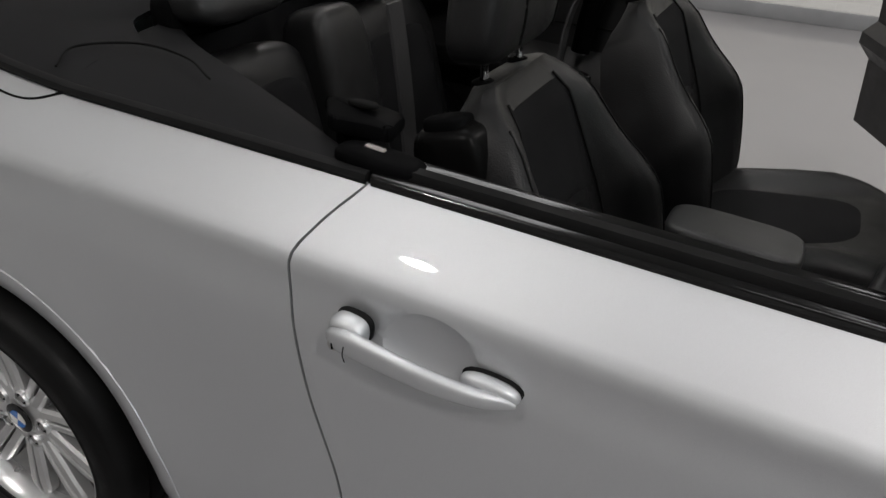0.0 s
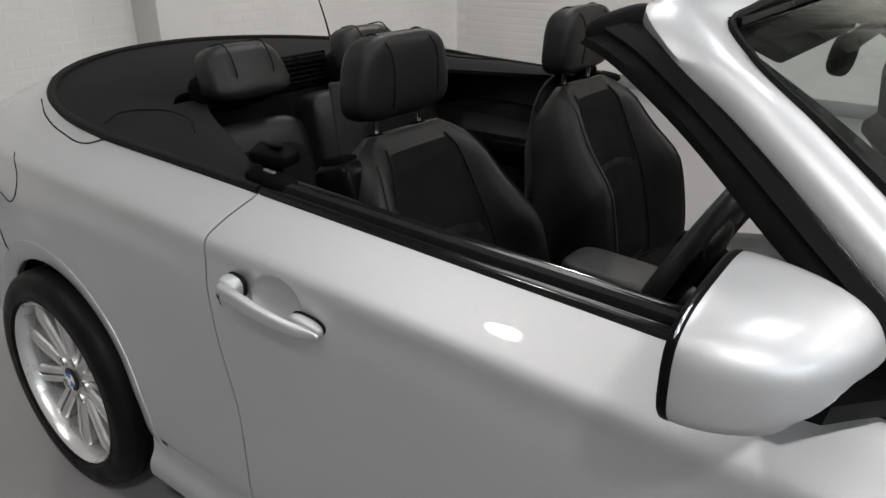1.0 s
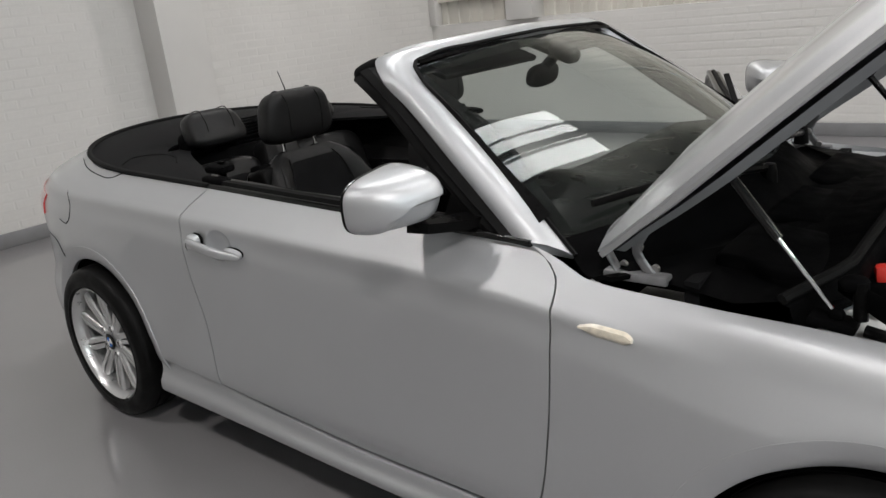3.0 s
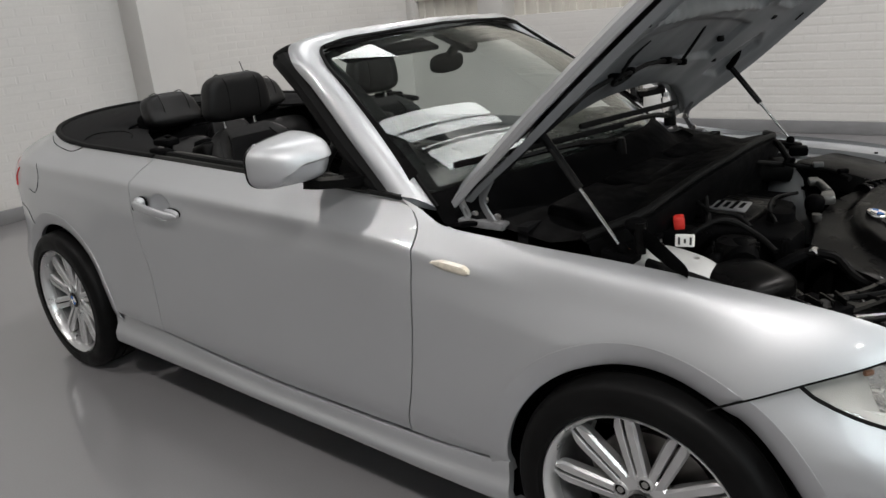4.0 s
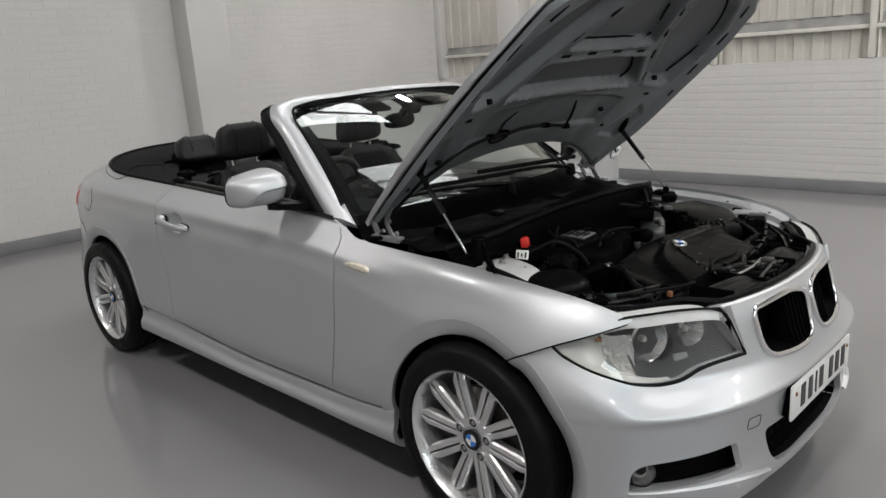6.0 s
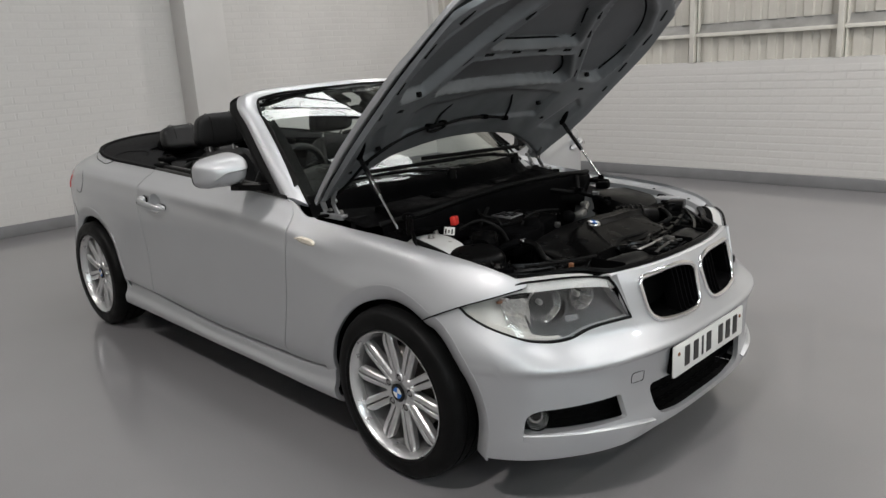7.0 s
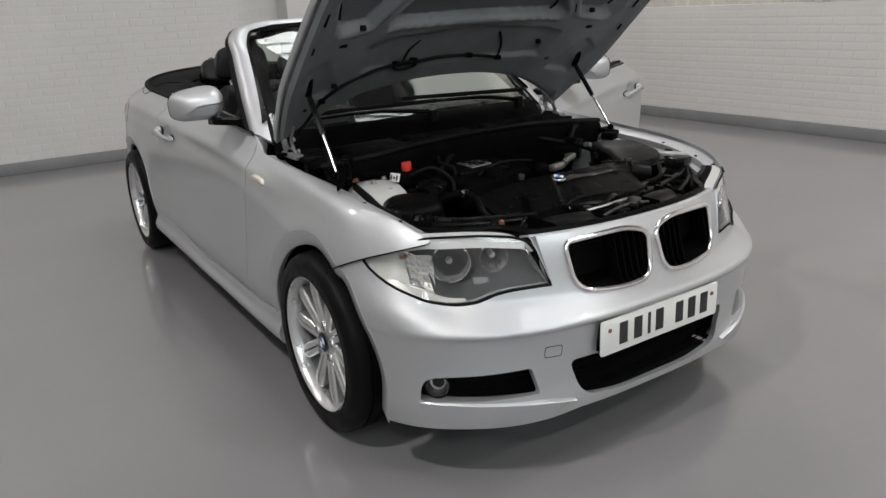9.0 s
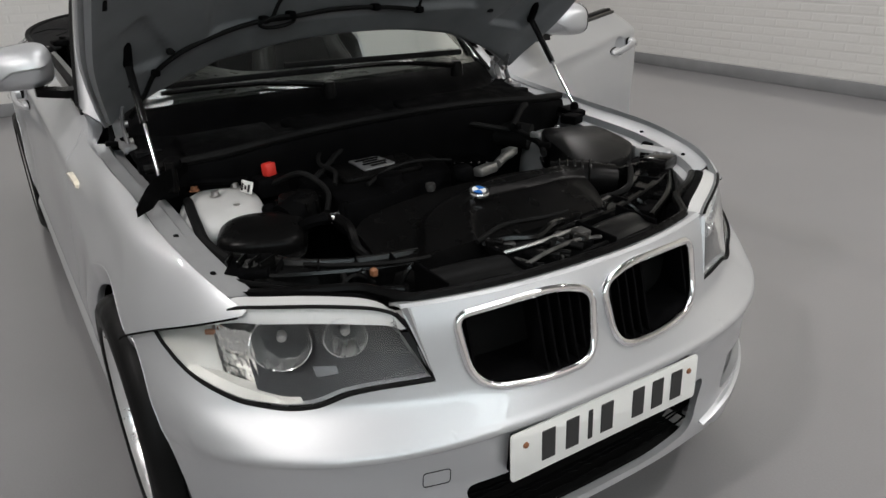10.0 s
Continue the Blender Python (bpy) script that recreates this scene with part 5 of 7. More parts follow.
# black seals behind the pillars, up to the header corner
for s in (-1, 1):
    a = smooth_line([(1.918, -0.722, 0.928), (1.750, -0.688, 1.056), (1.560, -0.640, 1.202), (1.445, -0.606, 1.278), (1.385, -0.575, 1.300)], 30)
    b = smooth_line([(1.835, -0.714, 0.945), (1.665, -0.676, 1.068), (1.480, -0.628, 1.205), (1.375, -0.596, 1.262), (1.325, -0.565, 1.272)], 30)
    c = smooth_line([(1.86, -0.66, 0.95), (1.69, -0.62, 1.07), (1.50, -0.575, 1.20), (1.40, -0.545, 1.255), (1.345, -0.52, 1.268)], 30)
    k = np.array([1, 1 if s < 0 else -1, 1])
    rows = [[a[i] * k, (a[i] * 0.55 + b[i] * 0.45) * k + (0, s * 0.010, 0.004), (a[i] * 0.45 + b[i] * 0.55) * k + (0, s * 0.002, 0), b[i] * k + (0, s * 0.006, 0.004), b[i] * k - (0.01, 0, 0.006), c[i] * k] for i in range(30)]
    part("pillar_seal", loft(rows, angle=40), M_RUBBER, car)
    part("pillar_lining", loft([[a[i] * k, c[i] * k, (c[i] * k) + (0.11, 0, 0.03)] for i in range(30)]), M_SATIN, car)
    # end cap of the header seal
    part("header_cap", soft_box(0.10, 0.05, 0.045, 3, at=(1.365, s * 0.545, 1.292), rot=(0, -20, -s * 14), k=14), M_RUBBER, car)
part("header_lining", shell(np.array([[(1.40 + 0.028 * (1 - (y / 0.52) ** 2) + dx, y, 1.318 + 0.018 * (1 - (y / 0.52) ** 2) + dz) for dx, dz in ((0.0, 0.012), (-0.012, -0.002), (0.03, -0.022), (0.12, -0.018))] for y in np.linspace(-0.52, 0.52, 24)]), 0.01), M_SATIN, car)
for s in (-1, 1):
    part("sun_visor", rbox(0.15, 0.44, 0.018, 0.008, 2, at=(1.50, s * 0.265, 1.283), rot=(0, 22, 0)), M_BLACK, car)
# inside mirror
rv = part("inside_mirror", soft_box(0.046, 0.205, 0.068, 2.8, at=(1.548, 0.015, 1.200), rot=(0, 8, 8), k=20), M_BLACK, car, "black inside mirror on a stalk")
part("stalk", tube([(1.56, 0.02, 1.225), (1.60, 0.02, 1.265), (1.615, 0.02, 1.285)], 0.017, 10), M_SATIN, rv)
part("sensor_pod", soft_box(0.10, 0.085, 0.05, 2.6, at=(1.625, 0.02, 1.265), rot=(0, 32, 0), k=14), M_SATIN, rv)

# ---- cowl and wipers ----
def cowl_grid():
    g = []
    for v in np.linspace(-1, 1, 40):
        a = abs(v)
        p = screen_point(v, 0.03)
        q = np.array([2.43 - 0.30 * a ** 2.4, 0.70 * v, 0.885 - 0.02 * a])
        g.append([p + (q - p) * t + np.array([0, 0, -0.028 * math.sin(t * np.pi) + 0.008 * math.sin(t * 9)]) for t in np.linspace(0, 1, 14)])
    return np.array(g)


cowl = part("cowl_panel", shell(cowl_grid(), 0.01, direction=(0, 0, 1)), M_BLACK, car, "black plastic scuttle panel under the windscreen")
for x0, y0, pts in ((2.25, -0.07, [(2.25, -0.07, 0.965), (2.20, -0.25, 0.985), (2.09, -0.52, 0.975)]), (2.20, 0.42, [(2.20, 0.42, 0.958), (2.235, 0.20, 0.995), (2.215, -0.10, 1.005)])):
    w = part("wiper", tube(pts, [0.010, 0.009, 0.0085, 0.008, 0.0075, 0.007], 8, n=6), M_SATIN, car, "black windscreen wiper")
    d_ = np.array(pts[-1]) - np.array(pts[1])
    bl = [np.array(pts[1]) - d_ * 0.75 + (-0.03, 0, 0.016), np.array(pts[1]) + (-0.03, 0, 0.016), np.array(pts[-1]) + d_ * 0.25 + (-0.03, 0, 0.016)]
    part("blade", tube(bl, 0.006, 6, flat=1.6), M_RUBBER, w)
    part("pivot", lathe([(0.0, 0.02), (0.016, 0.018), (0.020, 0.0), (0.022, -0.03)], 18, "z"), M_SATIN, w).matrix_basis = pose(x0, y0, 0.955)

# ---- raised bonnet ----
HOOD_R = np.array([2.088, 0.0, 0.912])
HOOD_A = radians(42)
H_ALONG, H_UP = np.array([math.cos(HOOD_A), 0, math.sin(HOOD_A)]), np.array([-math.sin(HOOD_A), 0, math.cos(HOOD_A)])


def hood_half(u):
    return float(pchip([-0.02, 0.1, 0.4, 0.75, 1.0, 1.12, 1.30], [0.685, 0.712, 0.748, 0.742, 0.700, 0.655, 0.57], u))


def hood_lo(y):
    return 0.225 * max(0.0, 1 - (abs(y) / 0.71) ** 2.5)


def hood_hi(y):
    return 1.275 - 0.20 * (abs(y) / 0.64) ** 2.3


def hood_height(u, y):
    edge = float(pchip([-0.05, 0.15, 0.45, 0.75, 1.04, 1.16, 1.30], [-0.004, 0.010, 0.006, -0.004, -0.03, -0.055, -0.10], u))
    c = min(1.0, abs(y) / 0.73)
    crown = 0.078 * (1 - c ** 2.2) * float(pchip([0, 0.5, 1.3], [0.9, 1.0, 0.75], u))
    ridge = 0.006 * math.exp(-((abs(y) - 0.30 - 0.10 * (1 - u)) / 0.05) ** 2)
    roll = -0.020 * float(smoothstep(0.90, 1.0, c))
    return edge + crown + ridge + roll


def hood_place(u, y, down=0.0):
    return HOOD_R + u * H_ALONG + np.array([0, y, 0]) + (hood_height(u, y) - down) * H_UP


def hood_uv(nu, nv, inset=0.0):
    g = []
    for s in np.linspace(-1, 1, nv):
        col = []
        for t in np.linspace(0, 1, nu):
            y = s * (0.68 - inset)
            for _ in range(4):
                lo, hi = hood_lo(y) + inset, hood_hi(y) - inset
                u = lo + (hi - lo) * t
                y = s * (hood_half(u) - inset)
            col.append((u, y))
        g.append(col)
    return np.array(g)


def sdf_poly(p, poly):
    """Signed distance (inside: minus) of the points p to a polygon."""
    q = np.asarray(poly, float)
    best, inside = np.full(p.shape[:-1], 1e9), np.zeros(p.shape[:-1], bool)
    for i in range(len(q)):
        a, b = q[i], q[(i + 1) % len(q)]
        ab, ap = b - a, p - a
        h = np.clip((ap @ ab) / (ab @ ab), 0, 1)
        best = np.minimum(best, np.linalg.norm(ap - h[..., None] * ab, axis=-1))
        if a[1] != b[1]:
            cross = ((a[1] > p[..., 1]) != (b[1] > p[..., 1])) & (p[..., 0] < (b[0] - a[0]) * (p[..., 1] - a[1]) / (b[1] - a[1]) + a[0])
            inside ^= cross
    return np.where(inside, -best, best)


def mirrored(poly):
    return [(a, -b) for a, b in poly][::-1]


SIDE_RECESS = [(0.60, 0.475), (0.595, 0.585), (0.62, 0.612), (0.75, 0.640), (0.92, 0.605), (1.03, 0.52), (1.10, 0.41), (1.12, 0.22), (1.06, 0.225), (0.87, 0.312), (0.75, 0.385)]
RECESS = [[(0.575, -0.385), (0.58, -0.30), (0.575, 0.0), (0.58, 0.30), (0.575, 0.385), (0.61, 0.40), (0.735, 0.305), (0.735, -0.305), (0.61, -0.40)],
          [(0.815, -0.265), (0.806, -0.10), (0.806, 0.10), (0.815, 0.265), (0.99, 0.175), (1.15, 0.13), (1.15, -0.13), (0.99, -0.175)],
          SIDE_RECESS, mirrored(SIDE_RECESS)]
# shallow pressings of the rear part
SHALLOW = [[(0.34, -0.42), (0.345, 0.42), (0.50, 0.44), (0.535, 0.0), (0.50, -0.44)], [(0.27, 0.50), (0.255, 0.62), (0.42, 0.66), (0.47, 0.60)], [(0.27, -0.50), (0.47, -0.60), (0.42, -0.66), (0.255, -0.62)]]

hood = part("bonnet", shell(np.array([[hood_place(u, y) for u, y in col] for col in hood_uv(50, 60)]), 0.010, direction=H_UP), M_PAINT, car, "raised silver bonnet")
_uv = hood_uv(110, 130, 0.016)
_nv, _nu = _uv.shape[:2]
_pts = []
_dist = np.min([sdf_poly(_uv, r) for r in RECESS], 0)
_shal = np.min([sdf_poly(_uv, r) for r in SHALLOW], 0)
for i, col in enumerate(_uv):
    for j, (u, y) in enumerate(col):
        d = _dist[i, j]
        rib = float(smoothstep(-0.015, 0.004, d))
        lipd = min(u - hood_lo(y), hood_hi(y) - u, hood_half(u) - abs(y))
        border = float(smoothstep(0.004, 0.030, lipd))
        bead = 0.007 * math.exp(-((d - 0.014) / 0.007) ** 2)
        shallow = float(smoothstep(0.006, -0.010, _shal[i, j]))
        _pts.append(hood_place(u, y, 0.013 + (0.034 * rib + bead - 0.014 * shallow) * border + 0.004 * border))
_faces = [(i * _nu + j, (i + 1) * _nu + j, (i + 1) * _nu + j + 1, i * _nu + j + 1) for i in range(_nv - 1) for j in range(_nu - 1)
          if max(_dist[i, j], _dist[i + 1, j], _dist[i + 1, j + 1], _dist[i, j + 1]) > -0.017]
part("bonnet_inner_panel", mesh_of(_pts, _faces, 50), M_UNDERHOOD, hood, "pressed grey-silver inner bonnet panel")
for sg in (-1, 1):
    rim = []
    for u in np.linspace(0.01, 1.19, 60):
        w = hood_half(u) - 0.002
        rim.append([hood_place(u, sg * w, 0.006), hood_place(u, sg * w, 0.017), hood_place(u, sg * (w - 0.004), 0.0205), hood_place(u, sg * (w - 0.030), 0.0215 - 0.002 * math.sin(u * 40) * (math.sin(u * 40) > 0.6)), hood_place(u, sg * (w - 0.034), 0.014)])
    part("bonnet_rim", sheet(np.array(rim)), M_INNER, hood, "silver folded bonnet edge")
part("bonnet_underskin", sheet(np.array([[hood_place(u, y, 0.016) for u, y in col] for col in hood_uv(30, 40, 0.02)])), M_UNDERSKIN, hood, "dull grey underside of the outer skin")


def hood_slot(u, y, lu, ly, turn=0.0):
    c = hood_place(u, y, 0.0515)
    m = Matrix((( *H_ALONG, 0), (0, 1, 0, 0), (*H_UP, 0), (0, 0, 0, 1))).transposed()
    me = rbox(lu, ly, 0.004, 0.0015, 1, rot=(0, 0, turn))
    me.transform(Matrix.Translation(c) @ m)
    return me


# slots, plugs and rubber stops of the inner panel
_slots = [(0.772, y, 0.014, 0.048, 0) for y in (-0.245, -0.085, 0.075, 0.235)]
for sg in (-1, 1):
    _slots += [(u, sg * y, 0.052, 0.014, sg * -29) for u, y in ((0.635, 0.432), (0.752, 0.350), (0.870, 0.283), (0.985, 0.212))]
    _slots += [(0.875, sg * 0.662, 0.066, 0.013, sg * -8), (0.70, sg * 0.678, 0.058, 0.013, 0), (0.56, sg * 0.690, 0.034, 0.013, 0), (1.02, sg * 0.600, 0.066, 0.013, sg * -24), (0.535, sg * 0.560, 0.016, 0.034, 0)]
for u, y, lu, ly, tn in _slots:
    part("slot", hood_slot(u, y, lu, ly, tn), M_DARK, hood)
# open joints where the inner panel stands off the outer skin
for poly, a, b in ((RECESS[0], 4, 9), (RECESS[1], 0, 5), (SIDE_RECESS, 2, 8), (mirrored(SIDE_RECESS), 3, 9)):
    pts = [poly[k % len(poly)] for k in range(a, b)]
    c0 = np.mean(poly, 0)
    line = smooth_line([hood_place(*(np.array(p) + (c0 - p) * 0.10), 0.0215) for p in pts], 50)
    part("panel_joint", tube(line, 0.0042, 6, n=0), M_DARK, hood)
for u, y in ((0.30, -0.52), (0.33, 0.47), (0.42, 0.38), (0.20, -0.62), (0.60, -0.50), (0.62, 0.52)):
    me = lathe([(0.0, -0.008), (0.010, -0.006), (0.012, 0.0), (0.010, 0.012)], 14, "z")
    me.transform(Matrix.Translation(hood_place(u, y, 0.047)))
    part("rubber_plug", me, M_RUBBER, hood)
# washer hose clipped along the rear rib
_h = [(0.05, -0.62, 0.045), (0.15, -0.585, 0.055), (0.235, -0.56, 0.055), (0.294, -0.517, 0.06), (0.330, -0.40, 0.052), (0.358, -0.303, 0.052), (0.369, -0.20, 0.058), (0.369, -0.069, 0.05), (0.361, 0.121, 0.055), (0.341, 0.212, 0.052)]
hose = part("washer_hose", tube([hood_place(u, y, d) for u, y, d in _h], 0.0065, 8, n=60), M_RUBBER, hood, "black washer hose and clips")
part("hose_branch", tube([hood_place(0.369, -0.256, 0.058), hood_place(0.42, -0.235, 0.040), hood_place(0.47, -0.20, 0.034)], 0.005, 6), M_RUBBER, hose)
part("hose_branch", tube([hood_place(0.341, 0.212, 0.052), hood_place(0.40, 0.205, 0.042), hood_place(0.48, 0.16, 0.036)], 0.005, 6), M_RUBBER, hose)
part("hose_loop", loop_tube([hood_place(0.362 + 0.022 * math.cos(a), -0.24 + 0.05 * math.sin(a), 0.062) for a in np.linspace(0, 2 * np.pi, 20, endpoint=False)], (0.005, 0.005), 6), M_RUBBER, hose)
for u, y in ((0.235, -0.56), (0.366, -0.275), (0.372, -0.20), (0.366, 0.06), (0.341, 0.212)):
    me = rbox(0.035, 0.022, 0.02, 0.005, 2)
    me.transform(Matrix.Translation(hood_place(u, y, 0.052)))
    part("hose_clip", me, M_BLACK, hose)
# hinges and gas struts
for s in (-1, 1):
    hg = part("bonnet_hinge", joined([tube([(2.13, s * 0.655, 0.86), (2.10, s * 0.655, 0.93), (2.14, s * 0.650, 0.985), (2.22, s * 0.645, 1.010)], 0.013, 8, flat=0.5),
                                      tube([(2.20, s * 0.650, 0.86), (2.165, s * 0.650, 0.92), (2.19, s * 0.645, 0.975)], 0.011, 8, flat=0.5),
                                      rbox(0.14, 0.035, 0.020, 0.005, 2, at=(2.165, s * 0.652, 0.862))]), M_HINGE, car, "grey bonnet hinge")
    for x, z in ((2.13, 0.878), (2.20, 0.878), (2.10, 0.93), (2.165, 0.92)):
        b_ = lathe([(0.0, -0.006), (0.009, -0.005), (0.009, 0.004)], 12, "y")
        b_.transform(pose(x, s * 0.640, z))
        part("hinge_bolt", b_, M_STEEL, hg)
    top_, bot_ = np.array([2.331, s * 0.632, 1.098]), np.array([2.541, s * 0.645, 0.842])
    mid = top_ + (bot_ - top_) * 0.50
    st = part("gas_strut", tube([top_, top_ + (mid - top_) * 0.5, mid], 0.0100, 12), M_GLOSSBLACK, car, "black gas strut holding the bonnet")
    part("rod", tube([mid, (mid + bot_) / 2, bot_], 0.0042, 10), M_CHROME, st)
    for p in (top_, bot_):
        me = soft_box(0.028, 0.024, 0.028, 2.2, at=tuple(p), k=10)
        part("ball_joint", me, M_BLACK, st)
    me = lathe([(0.0105, 0.0), (0.0125, 0.01), (0.0105, 0.02)], 12, "z")
    part("strut_bracket", rbox(0.08, 0.05, 0.02, 0.005, 2, at=(2.535, s * 0.640, 0.826), rot=(0, 6, 0)), M_BLACK, st)
    part("strut_bracket", tube([top_, top_ + np.array([0.02, 0, 0.035]), top_ + np.array([0.03, 0, 0.075])], 0.012, 8), M_BLACK, st)

# ---- cabin ----
def frontseat(y0, lean, x0):
    """Bucket-shaped front seat: cushion, backrest with side bolsters, head restraint."""
    A = radians(lean)
    up, fwd = np.array([-math.sin(A), 0, math.cos(A)]), np.array([math.cos(A), 0, math.sin(A)])
    base = np.array([x0, y0, 0.44])

    def half(h):
        return float(pchip([0, 0.12, 0.27, 0.42, 0.52, 0.575, 0.60], [0.235, 0.262, 0.258, 0.225, 0.192, 0.158, 0.115], h))

    def front(h, q):
        """Depth of the front face at height h and share q of the half width."""
        bolster = float(pchip([0, 0.1, 0.3, 0.45, 0.6], [0.060, 0.100, 0.115, 0.050, 0.0], h))
        return 0.030 + bolster * float(smoothstep(0.52, 0.86, abs(q))) - 0.02 * float(smoothstep(0.9, 1.0, abs(q))) + 0.02 * math.sin(min(1, h / 0.5) * np.pi) * (1 - abs(q)) - 0.03 * float(smoothstep(0.52, 0.6, h))

    def at(h, y, d):
        return base + up * h + fwd * d + np.array([0, y, 0])

    rings = []
    for h in list(np.linspace(0, 0.54, 22)) + [0.565, 0.585, 0.597, 0.60]:
        w = half(h)
        ring = [at(h, q * w, front(h, q)) for q in np.linspace(-0.97, 0.97, 33)]
        back = -0.085 + 0.05 * float(smoothstep(0.50, 0.60, h))
        ring += [at(h, w, front(h, 0.97) * 0.4 + back * 0.2)]
        ring += [at(h, q * w, back - 0.018 * (1 - q * q)) for q in np.linspace(0.93, -0.93, 13)]
        ring += [at(h, -w, front(h, 0.97) * 0.4 + back * 0.2)]
        rings.append(ring)
    br = st = part("front_seat", loft(rings, angle=60), M_LEATHER, car, "black leather sports front seat with cloth centre panels")
    def panel(h0, h1, q1, arc, name):
        g = []
        for q in np.linspace(-q1, q1, 17):
            col = []
            for t in np.linspace(0, 1, 14):
                lo, hi = h0 + arc[0] * (1 - (q / q1) ** 2), h1 + arc[1] * (1 - (q / q1) ** 2)
                h = lo + (hi - lo) * t
                col.append(at(h, q * half(h), front(h, q) + 0.0045 - 0.006 * max(abs(q / q1) ** 8, abs(2 * t - 1) ** 10)))
            g.append(col)
        return part(name, shell(np.array(g), 0.004, direction=fwd), M_CLOTH, br, "black cloth centre panel")
    panel(0.05, 0.325, 0.56, (0, 0.034), "centre_panel")
    panel(0.331, 0.565, 0.60, (0.034, 0.0), "centre_panel")
    for sg in (-1, 1):
        pts = [at(h, sg * 0.60 * half(h), front(h, 0.60) + 0.002) for h in np.linspace(0.04, 0.57, 16)]
        part("seam", tube(pts, 0.0028, 6, n=0), M_RUBBER, br)
        pts = [at(h, sg * 0.90 * half(h), front(h, 0.9) + 0.001) for h in np.linspace(0.04, 0.55, 16)]
        part("seam", tube(pts, 0.002, 6, n=0), M_RUBBER, br)
    # release block on the outer shoulder
    so = -1 if y0 < 0 else 1
    c = at(0.485, so * 0.165, -0.045)
    part("release_block", soft_box(0.115, 0.105, 0.17, 5, at=tuple(c), rot=(0, -lean, 0), k=14), M_SATIN, br, "satin black plastic backrest release")
    part("release_lever", soft_box(0.07, 0.085, 0.03, 4, at=tuple(at(0.565, so * 0.160, -0.050)), rot=(so * 10, -lean, 0), k=12), M_BLACK, br)
    # head restraint
    hc = at(0.715, 0, -0.005)
    def hr(p):
        q = p.copy()
        z = p[..., 2] / 0.085
        q[..., 1] *= 1 - 0.10 * np.clip(z, -1, 1) + 0.04 * (1 - z ** 2)
        q[..., 0] += 0.018 * (1 - (p[..., 1] / 0.14) ** 2) * np.where(p[..., 0] > 0, -0.6, 0) + 0.012 * z
        return q
    hd = part("head_restraint", soft_box(0.100, 0.272, 0.175, 4.2, at=tuple(hc), rot=(0, -lean + 6, 0), k=26, fn=hr), M_LEATHER, st, "black leather head restraint")
    for sg in (-1, 1):
        part("post", tube([at(0.56, sg * 0.070, -0.035), at(0.60, sg * 0.070, -0.033), at(0.66, sg * 0.070, -0.02)], 0.0062, 10), M_CHROME, hd)
        cl = lathe([(0.0, 0.0), (0.020, 0.0), (0.020, 0.008), (0.014, 0.012), (0.009, 0.013)], 16, "z")
        cl.transform(Matrix.Translation(at(0.592, sg * 0.070, -0.035)))
        part("collar", cl, M_BLACK, hd)
        g = [hc + np.array([0, sg * 0.070, 0]) + d for d in (np.array([0.052, 0, -0.055]), np.array([0.058, 0, 0.0]), np.array([0.045, 0, 0.065]), np.array([0.0, 0, 0.089]), np.array([-0.04, 0, 0.07]))]
        part("seam", tube(g, 0.002, 6), M_RUBBER, hd)
    # cushion
    def cush(p):
        q = p.copy()
        x, y = p[..., 0] / 0.27, p[..., 1] / 0.26
        top = p[..., 2] > 0
        q[..., 2] += np.where(top, 0.05 * smoothstep(0.55, 0.9, np.abs(y)) * smoothstep(-1.1, -0.2, -x) + 0.02 * x, 0)
        return q
    cu = part("cushion", soft_box(0.54, 0.52, 0.17, 4.5, at=(x0 + 0.255, y0, 0.465), rot=(0, -7, 0), k=24, fn=cush), M_LEATHER, st)
    part("cushion_panel", soft_box(0.42, 0.28, 0.05, 4.5, at=(x0 + 0.265, y0, 0.538), rot=(0, -7, 0), k=16), M_CLOTH, cu)
    part("seat_base", rbox(0.50, 0.42, 0.16, 0.03, 2, at=(x0 + 0.235, y0, 0.33)), M_BLACK, st)
    part("side_trim", soft_box(0.46, 0.05, 0.12, 4, at=(x0 + 0.185, y0 + so * 0.25, 0.42), k=12), M_SATIN, st)
    return st


frontseat(-0.338, 14, 0.945)
frontseat(0.372, 14, 0.995)

